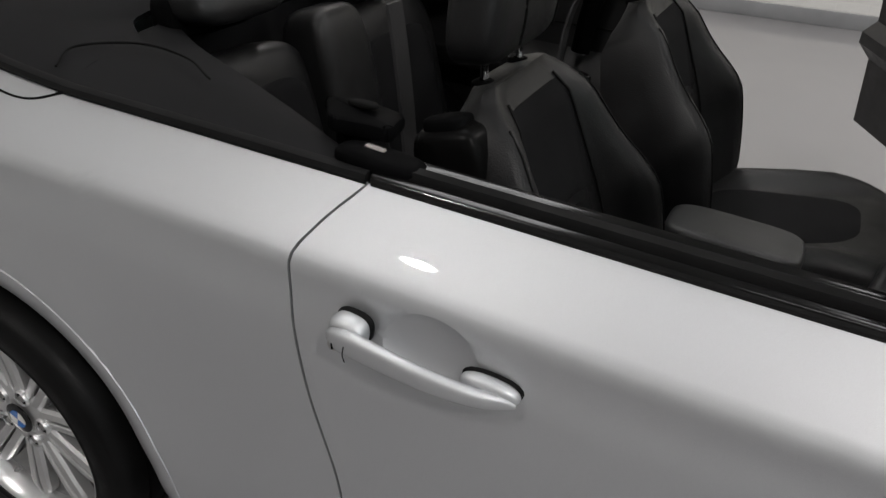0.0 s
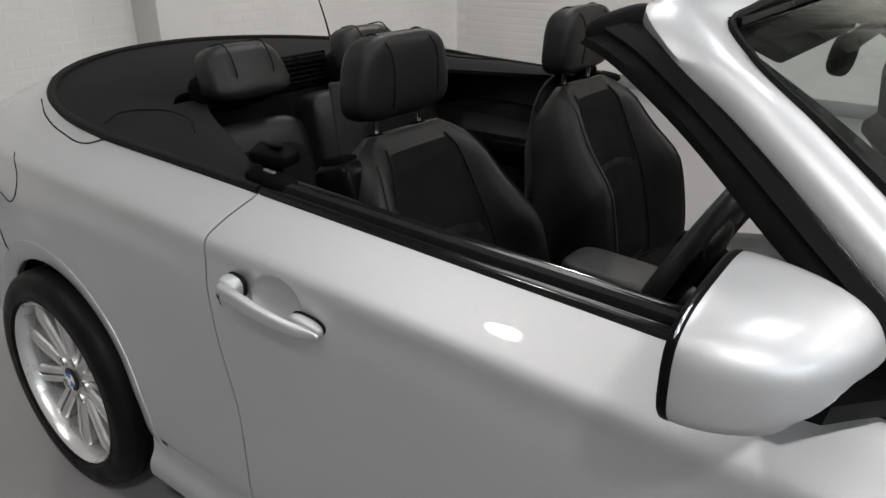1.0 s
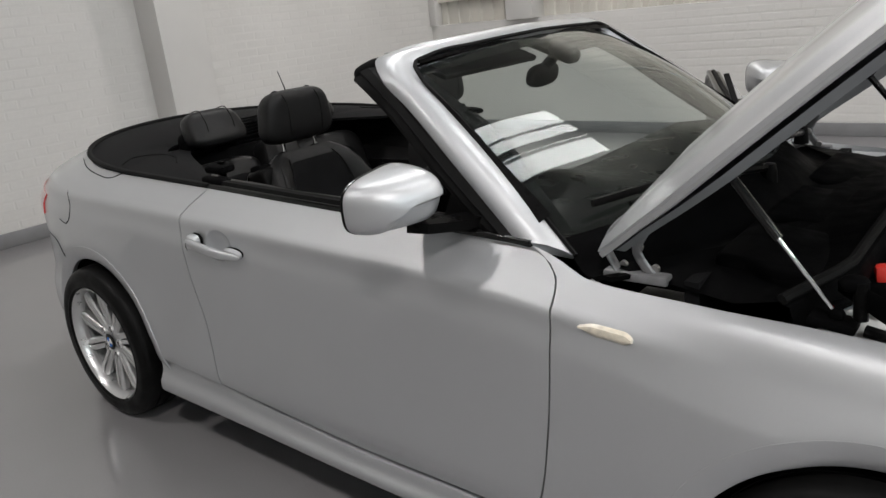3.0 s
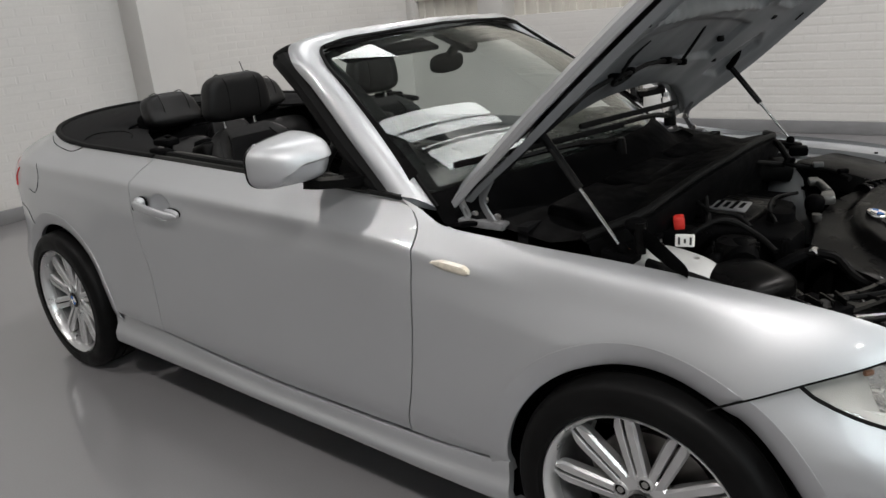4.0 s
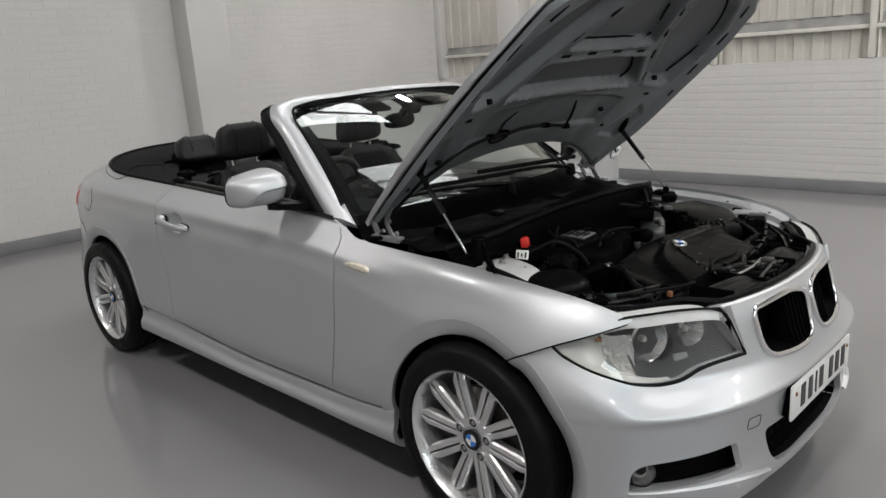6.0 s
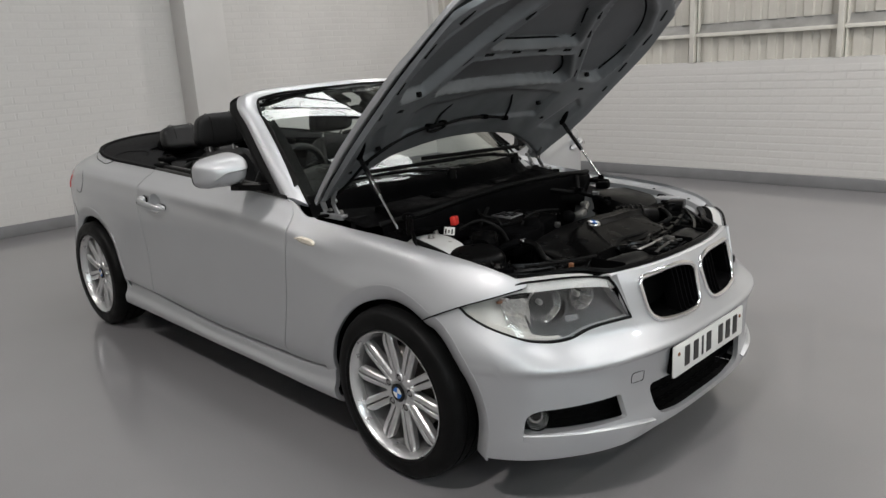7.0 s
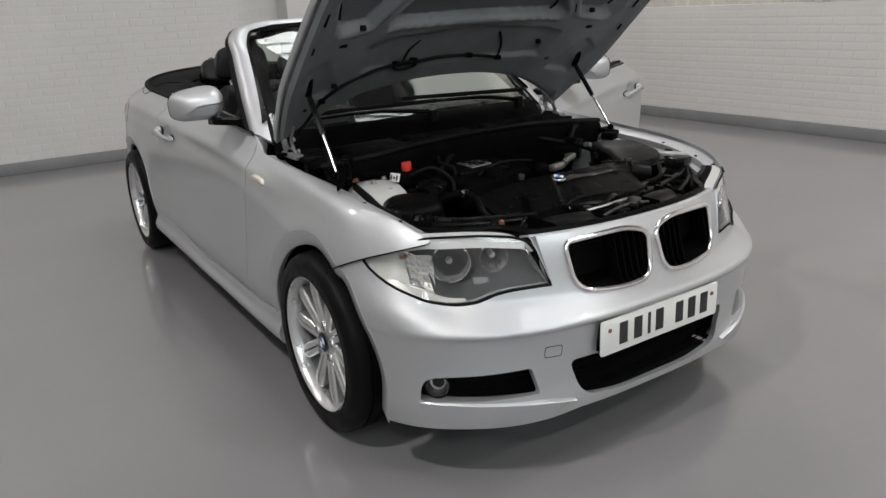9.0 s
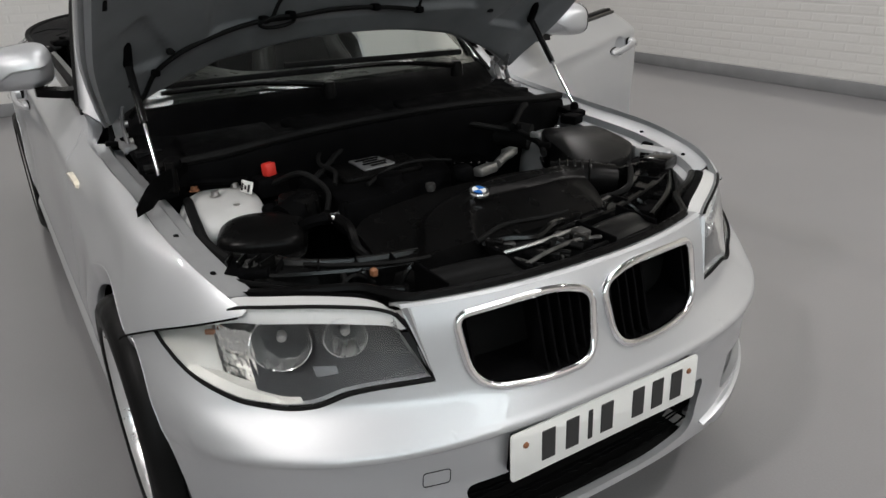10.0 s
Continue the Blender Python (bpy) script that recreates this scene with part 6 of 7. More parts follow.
# tub: dark inner sides, floor, rear bulkhead
tub = part("cabin_tub", joined([rbox(2.3, 1.36, 0.03, 0, at=(1.15, 0, 0.245)), rbox(0.03, 1.36, 0.70, 0, at=(0.02, 0, 0.60)), rbox(0.03, 1.30, 0.62, 0, at=(2.28, 0, 0.555))]), M_CLOTH, car)
part("transmission_tunnel", soft_box(1.5, 0.26, 0.30, 6, at=(1.45, 0, 0.37), k=16), M_LEATHER, car)
for s in (-1, 1):
    # rear side lining, armrest and speaker
    xs = np.linspace(0.0, 0.74, 22)
    g = []
    for x in xs:
        zt, wt = float(top_z(max(x, 0.2))), 0.700
        g.append([(x, s * (wt - 0.035), zt - 0.004), (x, s * (wt - 0.060), zt - 0.012), (x, s * (wt - 0.075), zt - 0.10), (x, s * (wt - 0.085), zt - 0.17), (x, s * (wt - 0.14), zt - 0.22), (x, s * (wt - 0.155), zt - 0.26), (x, s * (wt - 0.10), zt - 0.33), (x, s * (wt - 0.08), 0.30)])
    ln = part("rear_side_lining", shell(np.array(g), 0.02, direction=(0, -s, 0)), M_LEATHER, car, "black rear side lining with armrest ledge")
    part("lining_seam", tube([(0.08, s * 0.612, 0.872), (0.40, s * 0.612, 0.868), (0.72, s * 0.614, 0.862)], 0.003, 6), M_RUBBER, ln)
    part("armrest_ledge", soft_box(0.60, 0.10, 0.05, 4, at=(0.38, s * 0.57, 0.735), k=14), M_SATIN, ln)
    me = lathe([(0.0, 0.0), (0.055, 0.0), (0.060, -0.004), (0.060, -0.01)], 24, "y")
    me.transform(pose(0.42, s * 0.604, 0.82) @ Matrix.Rotation(0 if s < 0 else np.pi, 4, "Z"))
    # belt guide at the waist
    bg = part("belt_guide", prism(rounded([(0.600, s * 0.585), (0.650, s * 0.655), (0.745, s * 0.650), (0.735, s * 0.590), (0.66, s * 0.568)], 0.014), "z", 0.992, 1.016, 0.008), M_BLACK, car, "black plastic belt guide at the door edge")
    part("guide_arm", tube([(0.655, s * 0.600, 0.985), (0.640, s * 0.585, 0.90), (0.63, s * 0.58, 0.80)], [0.030, 0.028, 0.026, 0.026, 0.026, 0.026], 8, n=6, flat=0.5), M_BLACK, bg)
    part("guide_slot", soft_box(0.060, 0.022, 0.010, 3, at=(0.675, s * 0.603, 1.021), rot=(s * 6, -8, s * 22), k=10), M_DARK, bg)
    part("waist_end_cap", soft_box(0.13, 0.055, 0.028, 3, at=(0.745, s * 0.675, 0.980), rot=(0, 4, 0), k=14), M_BLACK, car)
    part("latch_detail", rbox(0.03, 0.010, 0.006, 0.002, 1, at=(0.735, s * 0.672, 0.9945), rot=(0, 4, 0)), M_DISC, bg)
# seat belt straps
for s in (-1, 1):
    rows = []
    pts = smooth_line([(0.600, s * 0.315, 0.60), (0.585, s * 0.312, 0.85), (0.555, s * 0.306, 1.05), (0.548, s * 0.305, 1.085)], 14) if s < 0 else smooth_line([(0.62, 0.47, 0.60), (0.60, 0.50, 0.80), (0.62, 0.56, 0.96), (0.66, 0.60, 1.01)], 14)
    for p in pts:
        rows.append([p + np.array([0.004, -0.023, 0]), p + np.array([0.004, 0.023, 0]), p + np.array([-0.002, 0.023, 0]), p + np.array([-0.002, -0.023, 0])])
    part("seat_belt", loft(rows), M_BELT, car, "grey-black woven seat belt strap")

# rear seats
def rear_seat(s):
    st = part("rear_seat", soft_box(0.15, 0.46, 0.54, 5, at=(0.19, s * 0.29, 0.66), rot=(0, -14, 0), k=22), M_LEATHER, car, "black leather rear seat with padded head restraint")
    part("backrest_panel", soft_box(0.05, 0.34, 0.44, 5, at=(0.256, s * 0.28, 0.65), rot=(0, -14, 0), k=18), M_CLOTH, st)
    part("cushion", soft_box(0.50, 0.52, 0.16, 4.5, at=(0.50, s * 0.275, 0.47), rot=(0, -6, 0), k=18), M_LEATHER, st)
    def hr(p):
        q = p.copy()
        z = p[..., 2] / 0.065
        q[..., 1] *= 1 - 0.10 * np.clip(z, -1, 1)
        q[..., 0] += 0.02 * z * -1
        return q
    h = part("head_restraint", soft_box(0.115, 0.255, 0.150, 3.6, at=(0.125, s * 0.248, 1.060), rot=(0, -10, 0), k=24, fn=hr), M_LEATHER, st)
    part("restraint_cradle", soft_box(0.08, 0.275, 0.10, 4, at=(0.085, s * 0.248, 1.010), k=14), M_BLACK, st)
    for q in (-0.062, 0.062):
        g = [(0.186, s * 0.248 + q, 1.02), (0.183, s * 0.248 + q, 1.08), (0.14, s * 0.248 + q, 1.136), (0.08, s * 0.248 + q, 1.128)]
        part("seam", tube(g, 0.002, 6), M_RUBBER, h)
    return st


rear_seat(-1)
rear_seat(1)
cons = part("rear_centre_console", soft_box(0.14, 0.20, 0.56, 5, at=(0.235, 0, 0.70), rot=(0, -12, 0), k=16), M_LEATHER, car, "black leather rear centre console")
for k in range(6):
    part("rib", rbox(0.02, 0.28, 0.006, 0.002, 1, at=(0.06 - 0.004 * k, 0, 0.985 + 0.013 * k)), M_SATIN, cons)
part("rib_backing", rbox(0.01, 0.30, 0.10, 0, at=(0.03, 0, 1.01)), M_DARK, cons)

# folded-roof cover
def cover_grid():
    g = []
    for s in np.linspace(-1, 1, 61):
        w = s * np.pi / 2
        x1, y1 = 0.20 - 0.838 * abs(math.cos(w)), 0.703 * math.sin(w)
        x0, y0 = 0.045 + 0.10 * smoothstep(0.8, 1.0, abs(s)), 0.50 * s
        if abs(s) > 0.9:
            k = (abs(s) - 0.9) / 0.1
        z1 = 0.986 + 0.052 * math.cos(w)
        z0 = 0.990 + 0.060 * math.cos(w)
        g.append([(x0 + (x1 - x0) * t, y0 + (y1 - y0) * t, z0 + (z1 - z0) * t + 0.012 * math.sin(t * np.pi)) for t in np.linspace(0, 1, 16)])
    return np.array(g)


cover = part("roof_cover", shell(cover_grid(), 0.012, direction=(0, 0, 1)), M_TOP, car, "black folded-roof cover")
for s in (-1, 1):
    g = []
    for t in np.linspace(0, 1, 20):
        xo = 0.20 + 0.54 * t
        xi = float(pchip([0, 0.3, 0.6, 0.9, 1], [0.06, 0.20, 0.43, 0.60, 0.645], t))
        zt = float(top_z(xo))
        yo, yi = 0.703, float(pchip([0, 0.3, 0.6, 0.9, 1], [0.325, 0.415, 0.525, 0.610, 0.635], t))
        g.append([(xi + (xo - xi) * q, s * (yi + (yo - yi) * q), zt + 0.006 + 0.014 * math.sin(q * np.pi) * (1 - t * 0.5)) for q in np.linspace(0, 1, 10)])
    part("side_cover", shell(np.array(g), 0.012, direction=(0, 0, 1)), M_TOP, cover)
    # flap outline on the cover
    loop = [(0.16, s * 0.675, 1.004), (0.12, s * 0.61, 1.012), (0.18, s * 0.545, 1.014), (0.30, s * 0.545, 1.010), (0.40, s * 0.60, 1.006)]
    part("flap_seam", tube(loop, 0.0022, 5), M_DARK, cover)
# rubber moulding round the well
_rim = []
for x in np.linspace(0.745, 0.22, 24):
    _rim.append((x, -0.7045, float(top_z(x)) + 0.004))
for w in np.linspace(0.06, np.pi - 0.06, 60):
    _rim.append((0.20 - 0.838 * math.sin(w), -0.703 * math.cos(w), 0.984 + 0.052 * math.sin(w) + 0.006))
for x in np.linspace(0.22, 0.745, 24):
    _rim.append((x, 0.7045, float(top_z(x)) + 0.004))
part("well_moulding", tube(_rim, 0.0125, 8, n=0, flat=0.75), M_RUBBER, car, "black rubber moulding round the roof well")
aerial = part("aerial", tube([(-0.385, 0.59, 0.985), (-0.42, 0.592, 1.09), (-0.465, 0.594, 1.195)], [0.0045, 0.004, 0.0035, 0.003, 0.0025, 0.002], 8, n=6), M_RUBBER, car, "thin black rod aerial")
part("aerial_foot", soft_box(0.06, 0.035, 0.03, 2.4, at=(-0.383, 0.59, 0.985), k=10), M_SATIN, aerial)

# dashboard, steering wheel, centre tunnel
def dash_grid():
    g = []
    for y in np.linspace(-0.69, 0.69, 40):
        a = abs(y) / 0.69
        hump = 0.062 * math.exp(-((y + 0.37) / 0.17) ** 2)
        f = 2.14 - 0.16 * a ** 2
        g.append([(f, y, 0.925), (1.95, y, 0.940 + 0.4 * hump), (1.80, y, 0.945 + 0.8 * hump), (1.70, y, 0.935 + hump), (1.655, y, 0.905 + hump), (1.66, y, 0.86), (1.71, y, 0.78), (1.68, y, 0.70), (1.74, y, 0.60)])
    return np.array(g)


dash = part("dashboard", shell(dash_grid(), 0.02, direction=(-0.3, 0, 1), angle=50), M_SATIN, car, "black dashboard with instrument hood")
for y in (0.02, -0.10, 0.56):
    part("air_vent", rbox(0.02, 0.10, 0.06, 0.008, 2, at=(1.672, y, 0.835)), M_GLOSSBLACK, dash)
SW = Matrix.Translation((1.455, -0.37, 0.905)) @ Matrix.Rotation(radians(-64), 4, "Y")
ring = loop_tube([(0.186 * math.cos(a), 0.186 * math.sin(a), 0) for a in np.linspace(0, 2 * np.pi, 48, endpoint=False)], (0.0165, 0.0165), 10)
ring.transform(SW)
sw = part("steering_wheel", ring, M_LEATHER, car, "black leather steering wheel")
me = soft_box(0.15, 0.17, 0.06, 2.8, k=18)
me.transform(SW)
part("airbag_pad", me, M_SATIN, sw)
for a in (0.0, 2.1, 4.2):
    me = tube([(0.05 * math.cos(a + np.pi), 0.05 * math.sin(a + np.pi), 0), (0.12 * math.cos(a + np.pi), 0.12 * math.sin(a + np.pi), 0), (0.18 * math.cos(a + np.pi), 0.18 * math.sin(a + np.pi), 0)], 0.014, 8, flat=1.6)
    me.transform(SW)
    part("wheel_spoke", me, M_SATIN, sw)
me = lathe([(0.04, 0.0), (0.045, -0.2), (0.05, -0.25)], 16, "z")
me.transform(SW)
part("column", me, M_BLACK, sw)
part("centre_console", rbox(0.30, 0.22, 0.30, 0.03, 2, at=(1.72, 0, 0.66), rot=(0, -18, 0)), M_SATIN, car)
arm = part("centre_armrest", soft_box(0.27, 0.15, 0.052, 4.5, at=(1.155, 0.015, 0.640), rot=(0, 3, 0), k=16), M_ARMREST, car, "dark grey padded centre armrest")
part("armrest_box", rbox(0.24, 0.13, 0.14, 0.02, 2, at=(1.11, 0.015, 0.55)), M_LEATHER, arm)

# ---- engine bay ----
for s in (-1, 1):
    # silver inner wing rail and apron under the wing edge
    xs = np.linspace(2.08, 3.06, 40)
    g = []
    for x in xs:
        zt = float(top_z(x))
        w = float(flank(x, zt))
        g.append([(x, s * (w - 0.006), zt - 0.012), (x, s * (w - 0.018), zt - 0.020), (x, s * (w - 0.050), zt - 0.026), (x, s * (w - 0.060), zt - 0.045), (x, s * (w - 0.085), zt - 0.050), (x, s * (w - 0.092), zt - 0.10), (x, s * (w - 0.10), 0.45)])
    ap = part("inner_wing", sheet(np.array(g), angle=45), M_INNER, car, "silver-painted inner wing rail")
    for x in (2.80, 2.98):
        zt = float(top_z(x))
        me = lathe([(0.0, 0.003), (0.005, 0.003), (0.006, 0.0), (0.007, -0.001), (0.007, -0.004)], 12, "z")
        me.transform(pose(x, s * (float(flank(x, zt)) - 0.035), zt - 0.0235))
        part("bolt", me, M_BLACK, ap)
    # suspension tower
    me = lathe([(0.0, 0.0), (0.03, 0.0), (0.036, -0.008), (0.085, -0.016), (0.105, -0.035), (0.118, -0.09), (0.13, -0.25)], 36, "z")
    me.transform(pose(2.60, s * 0.530, 0.795))
    tw = part("suspension_tower", me, M_INNER, car, "silver suspension tower dome")
    for k in range(3):
        a = k * 2.09 + 0.4
        me = lathe([(0.0, 0.012), (0.008, 0.011), (0.008, 0.0)], 8, "z")
        me.transform(pose(2.60 + 0.06 * math.cos(a), s * 0.530 + 0.06 * math.sin(a), 0.783))
        part("nut", me, M_STEEL, tw)
# pale dome taken for the strut tower, with its cap and warning tag, driver's side
rs = part("fluid_reservoir", soft_box(0.245, 0.205, 0.135, 2.9, at=(2.598, -0.528, 0.732), rot=(0, 5, -14), k=26), M_DOME, car, "pale dome taken for the strut tower")
part("reservoir_lid", soft_box(0.10, 0.13, 0.03, 2.6, at=(2.555, -0.520, 0.786), rot=(0, 3, -14), k=14), M_DOME, rs)
for k, (x, y) in enumerate(((2.512, -0.565), (2.55, -0.475), (2.585, -0.535))):
    me = lathe([(0.0, 0.012), (0.009, 0.011), (0.010, 0.0), (0.014, -0.002)], 10, "z")
    me.transform(pose(x, y, 0.804))
    part("stud", me, M_STEEL if k else M_RUST, rs)
part("tower_pipe", tube([(2.46, -0.62, 0.80), (2.52, -0.56, 0.825), (2.55, -0.49, 0.822), (2.54, -0.44, 0.815)], 0.009, 8), M_BLACK, rs)
part("side_cap", soft_box(0.032, 0.040, 0.034, 2.6, at=(2.672, -0.432, 0.766), k=12), M_BLACK, rs)
tag = part("warning_tag", rbox(0.005, 0.044, 0.030, 0.002, 1, at=(2.611, -0.463, 0.816), rot=(0, -18, -72)), M_PLATE, rs, "white warning tag with dark bars")
for dy in (-0.020, 0.0, 0.020):
    part("tag_bar", rbox(0.003, 0.005, 0.018 if dy else 0.010, 0, at=(2.6125 + dy * 0.62, -0.4670 + dy * 0.20, 0.816), rot=(0, -18, -72)), M_PLATEBAR, tag)
part("wiring", tube([(2.58, -0.60, 0.80), (2.70, -0.615, 0.785), (2.80, -0.62, 0.765), (2.90, -0.585, 0.74), (2.98, -0.56, 0.73)], 0.012, 8), M_RUBBER, rs)
# red terminal cap
rc = part("jump_terminal", rbox(0.026, 0.030, 0.034, 0.005, 2, at=(2.566, -0.388, 0.836), rot=(0, -6, 20)), M_RED, car, "red plastic terminal cap")
part("terminal_base", rbox(0.07, 0.08, 0.05, 0.008, 2, at=(2.56, -0.388, 0.795)), M_BLACK, rc)
# bulkhead: cabin filter box and arched sealing beam
def bulkhead():
    g = []
    for v in np.linspace(-1, 1, 40):
        a = abs(v)
        x = 2.565 - 0.03 * a - 0.14 * max(0, a - 0.75) * 2
        y = 0.66 * v
        z = 0.905 - 0.055 * a ** 2
        g.append([(2.40 - 0.30 * a ** 2.4, y, 0.880), (x - 0.10, y, z - 0.012), (x - 0.045, y, z), (x - 0.02, y, z + 0.006), (x, y, z - 0.002), (x + 0.008, y, z - 0.03), (x - 0.01, y, z - 0.09), (x - 0.02, y, 0.50)])
    return np.array(g)


bk = part("bulkhead_cover", sheet(bulkhead(), angle=40), M_BLACK, car, "black plastic bulkhead cover")
part("seal_bead", tube([(2.552 - 0.03 * abs(v) - 0.28 * max(0, abs(v) - 0.75), 0.66 * v, 0.916 - 0.055 * v * v) for v in np.linspace(-1, 1, 30)], 0.011, 8, n=0), M_RUBBER, bk)
for y, w in ((-0.42, 0.26), (-0.10, 0.30), (0.28, 0.34)):
    part("filter_box", rbox(0.20, w, 0.05, 0.014, 3, at=(2.385, y, 0.862), rot=(0, 6, 0)), M_BLACK, bk)
# near-black floor and wall stand in for the shade deep in the bay
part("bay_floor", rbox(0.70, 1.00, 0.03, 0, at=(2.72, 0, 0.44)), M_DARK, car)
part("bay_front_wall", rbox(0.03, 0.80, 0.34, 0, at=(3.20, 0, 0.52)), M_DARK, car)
# engine cover with grey badge plate
ec = part("engine_cover", prism(rounded([(2.44, -0.300), (2.60, -0.310), (2.70, -0.290), (2.80, -0.300), (2.805, -0.16), (2.74, -0.06), (2.72, 0.06), (2.64, 0.09), (2.44, 0.10)], 0.025), "z", 0.70, 0.790, 0.014), M_BLACK, car, "black engine cover with grey badge plate")
part("cover_rise", prism(rounded([(2.45, -0.245), (2.68, -0.235), (2.69, 0.0), (2.45, 0.02)], 0.03), "z", 0.785, 0.806, 0.010), M_SATIN, ec)
bp = part("badge_plate", prism(rounded([(2.532, -0.160), (2.652, -0.163), (2.640, -0.064), (2.521, -0.078)], 0.008), "z", 0.806, 0.811, 0.002), M_GREYMET, ec, "grey metal badge plate with dark bars")
for k in range(5):
    part("badge_bar", rbox(0.010, 0.070 if k % 2 else 0.045, 0.003, 0, at=(2.548 + 0.020 * k, -0.118 + 0.002 * k, 0.8115), rot=(0, 0, 3)), M_BLACK, bp)
oc = lathe([(0.0, 0.030), (0.030, 0.029), (0.034, 0.022), (0.036, 0.0), (0.040, -0.004), (0.040, -0.03)], 24, "z")
oc.transform(pose(2.733, -0.135, 0.785))
part("oil_cap", oc, M_BLACK, ec)
for k in range(6):
    part("coil_ridge", rbox(0.20, 0.012, 0.012, 0.004, 1, at=(2.55, 0.115 + 0.028 * k, 0.772 - 0.004 * k)), M_BAYGLOSS, ec)
# intake air box in front with its sweeping rib and round badge
def box_grid():
    """Flat dark base on the driver's side, a smooth dome behind the badge, and a swept rib before it."""
    g = []
    for y in np.linspace(-0.318, 0.335, 80):
        xr = float(pchip([-0.318, -0.26, -0.12, 0.0, 0.12, 0.31, 0.335], [2.900, 2.842, 2.812, 2.790, 2.790, 2.826, 2.86], y))
        xf = float(pchip([-0.318, -0.30, -0.10, 0.10, 0.26, 0.335], [3.040, 3.075, 3.092, 3.096, 3.080, 2.990], y))
        dome = float(pchip([-0.318, -0.25, -0.17, -0.064, 0.107, 0.335], [3.13, 3.06, 2.935, 2.872, 2.832, 2.845], y))
        rib = float(pchip([-0.318, -0.125, -0.108, -0.06, -0.033, 0.048, 0.15, 0.335], [3.4, 3.13, 3.067, 2.985, 2.946, 2.913, 2.915, 2.926], y))
        col = [(xr - 0.012, y, 0.62), (xr - 0.006, y, 0.742)]
        for t in np.linspace(0, 1, 44):
            x = xr + (xf - xr) * t
            z = 0.766 - 0.020 * t - 0.030 * t * t - 0.010 * float(smoothstep(-0.12, -0.318, y))
            z += 0.030 * float(smoothstep(0.0, 0.040, x - dome)) - 0.010 * float(smoothstep(0.0, 0.018, x - rib)) + 0.006 * math.exp(-((x - rib) / 0.007) ** 2)
            col.append((x, y, z))
        col += [(xf + 0.010, y, 0.690), (xf + 0.014, y, 0.62)]
        g.append(col)
    return np.array(g)


ab = part("intake_box", shell(box_grid(), 0.012, direction=(0, 0, 1), angle=30), M_SATIN, car, "satin black intake box with round badge")
bd = lathe([(0.0, 0.004), (0.024, 0.003), (0.0265, 0.0), (0.0265, -0.006)], 28, "z")
bdm = Matrix.Translation((2.928, 0.005, 0.790)) @ Matrix.Rotation(radians(12), 4, "Y")
bd.transform(bdm)
bdg = part("round_badge", bd, M_CHROME, ab, "round blue and white badge")
for k in range(4):
    a0 = k * np.pi / 2
    pts = [(0, 0, 0.0052)] + [(0.0175 * math.cos(a), 0.0175 * math.sin(a), 0.0052) for a in np.linspace(a0, a0 + np.pi / 2, 9)]
    me = mesh_of(pts + [(x, y, z - 0.002) for x, y, z in pts], [tuple(range(10)), tuple(range(10, 20))])
    me.transform(bdm)
    part("badge_quarter", me, M_BLUE if k % 2 else M_WHITE, bdg)
# air filter housing at the far side
_top = rounded([(2.60, 0.46), (2.68, 0.615), (2.84, 0.612), (2.905, 0.53), (2.925, 0.42), (2.85, 0.365), (2.70, 0.395)], 0.03)
_bm = prism(_top, "z", 0.64, 0.812, 0.010)
for v in _bm.vertices:
    if v.co.z > 0.75:
        v.co.z -= 0.030 * float(smoothstep(2.68, 2.92, v.co.x))
fh = part("air_filter_housing", _bm, M_DUCT, car, "black air filter housing")
part("housing_band", prism(grow(_top, 0.008), "z", 0.725, 0.737, 0.002), M_BAYGLOSS, fh)
for k in range(6):
    part("housing_fin", rbox(0.006, 0.045, 0.07, 0.002, 1, at=(2.935, 0.40 + 0.026 * k, 0.730), rot=(0, 0, 12)), M_BAYGLOSS, fh)
part("intake_duct", tube([(2.84, 0.30, 0.745), (2.90, 0.37, 0.745), (2.93, 0.44, 0.73)], 0.045, 14), M_SATIN, fh)
for k in range(5):
    me = loop_tube([(0.047 * math.cos(a), 0.0, 0.047 * math.sin(a)) for a in np.linspace(0, 2 * np.pi, 24, endpoint=False)], (0.004, 0.004), 6)
    me.transform(pose(2.855 + 0.013 * k, 0.318 + 0.016 * k, 0.745, 0, 0, -42))
    part("duct_ring", me, M_BAYGLOSS, fh)
part("intake_hose", tube([(2.60, 0.42, 0.79), (2.52, 0.36, 0.80), (2.47, 0.28, 0.80), (2.46, 0.20, 0.79)], 0.040, 12), M_RUBBER, fh)
# dark boxes and fittings on the passenger side tower
for x, y, z, sx, sy, sz, m_ in ((2.58, 0.60, 0.815, 0.06, 0.05, 0.03, M_BLACK), (2.90, 0.63, 0.765, 0.10, 0.05, 0.035, M_INNER), (2.96, 0.59, 0.755, 0.07, 0.08, 0.05, M_BAYGLOSS), (2.86, 0.665, 0.775, 0.06, 0.03, 0.02, M_BLACK)):
    part("wing_fitting", rbox(sx, sy, sz, 0.008, 2, at=(x, y, z), rot=(0, 0, 18)), m_, fh)
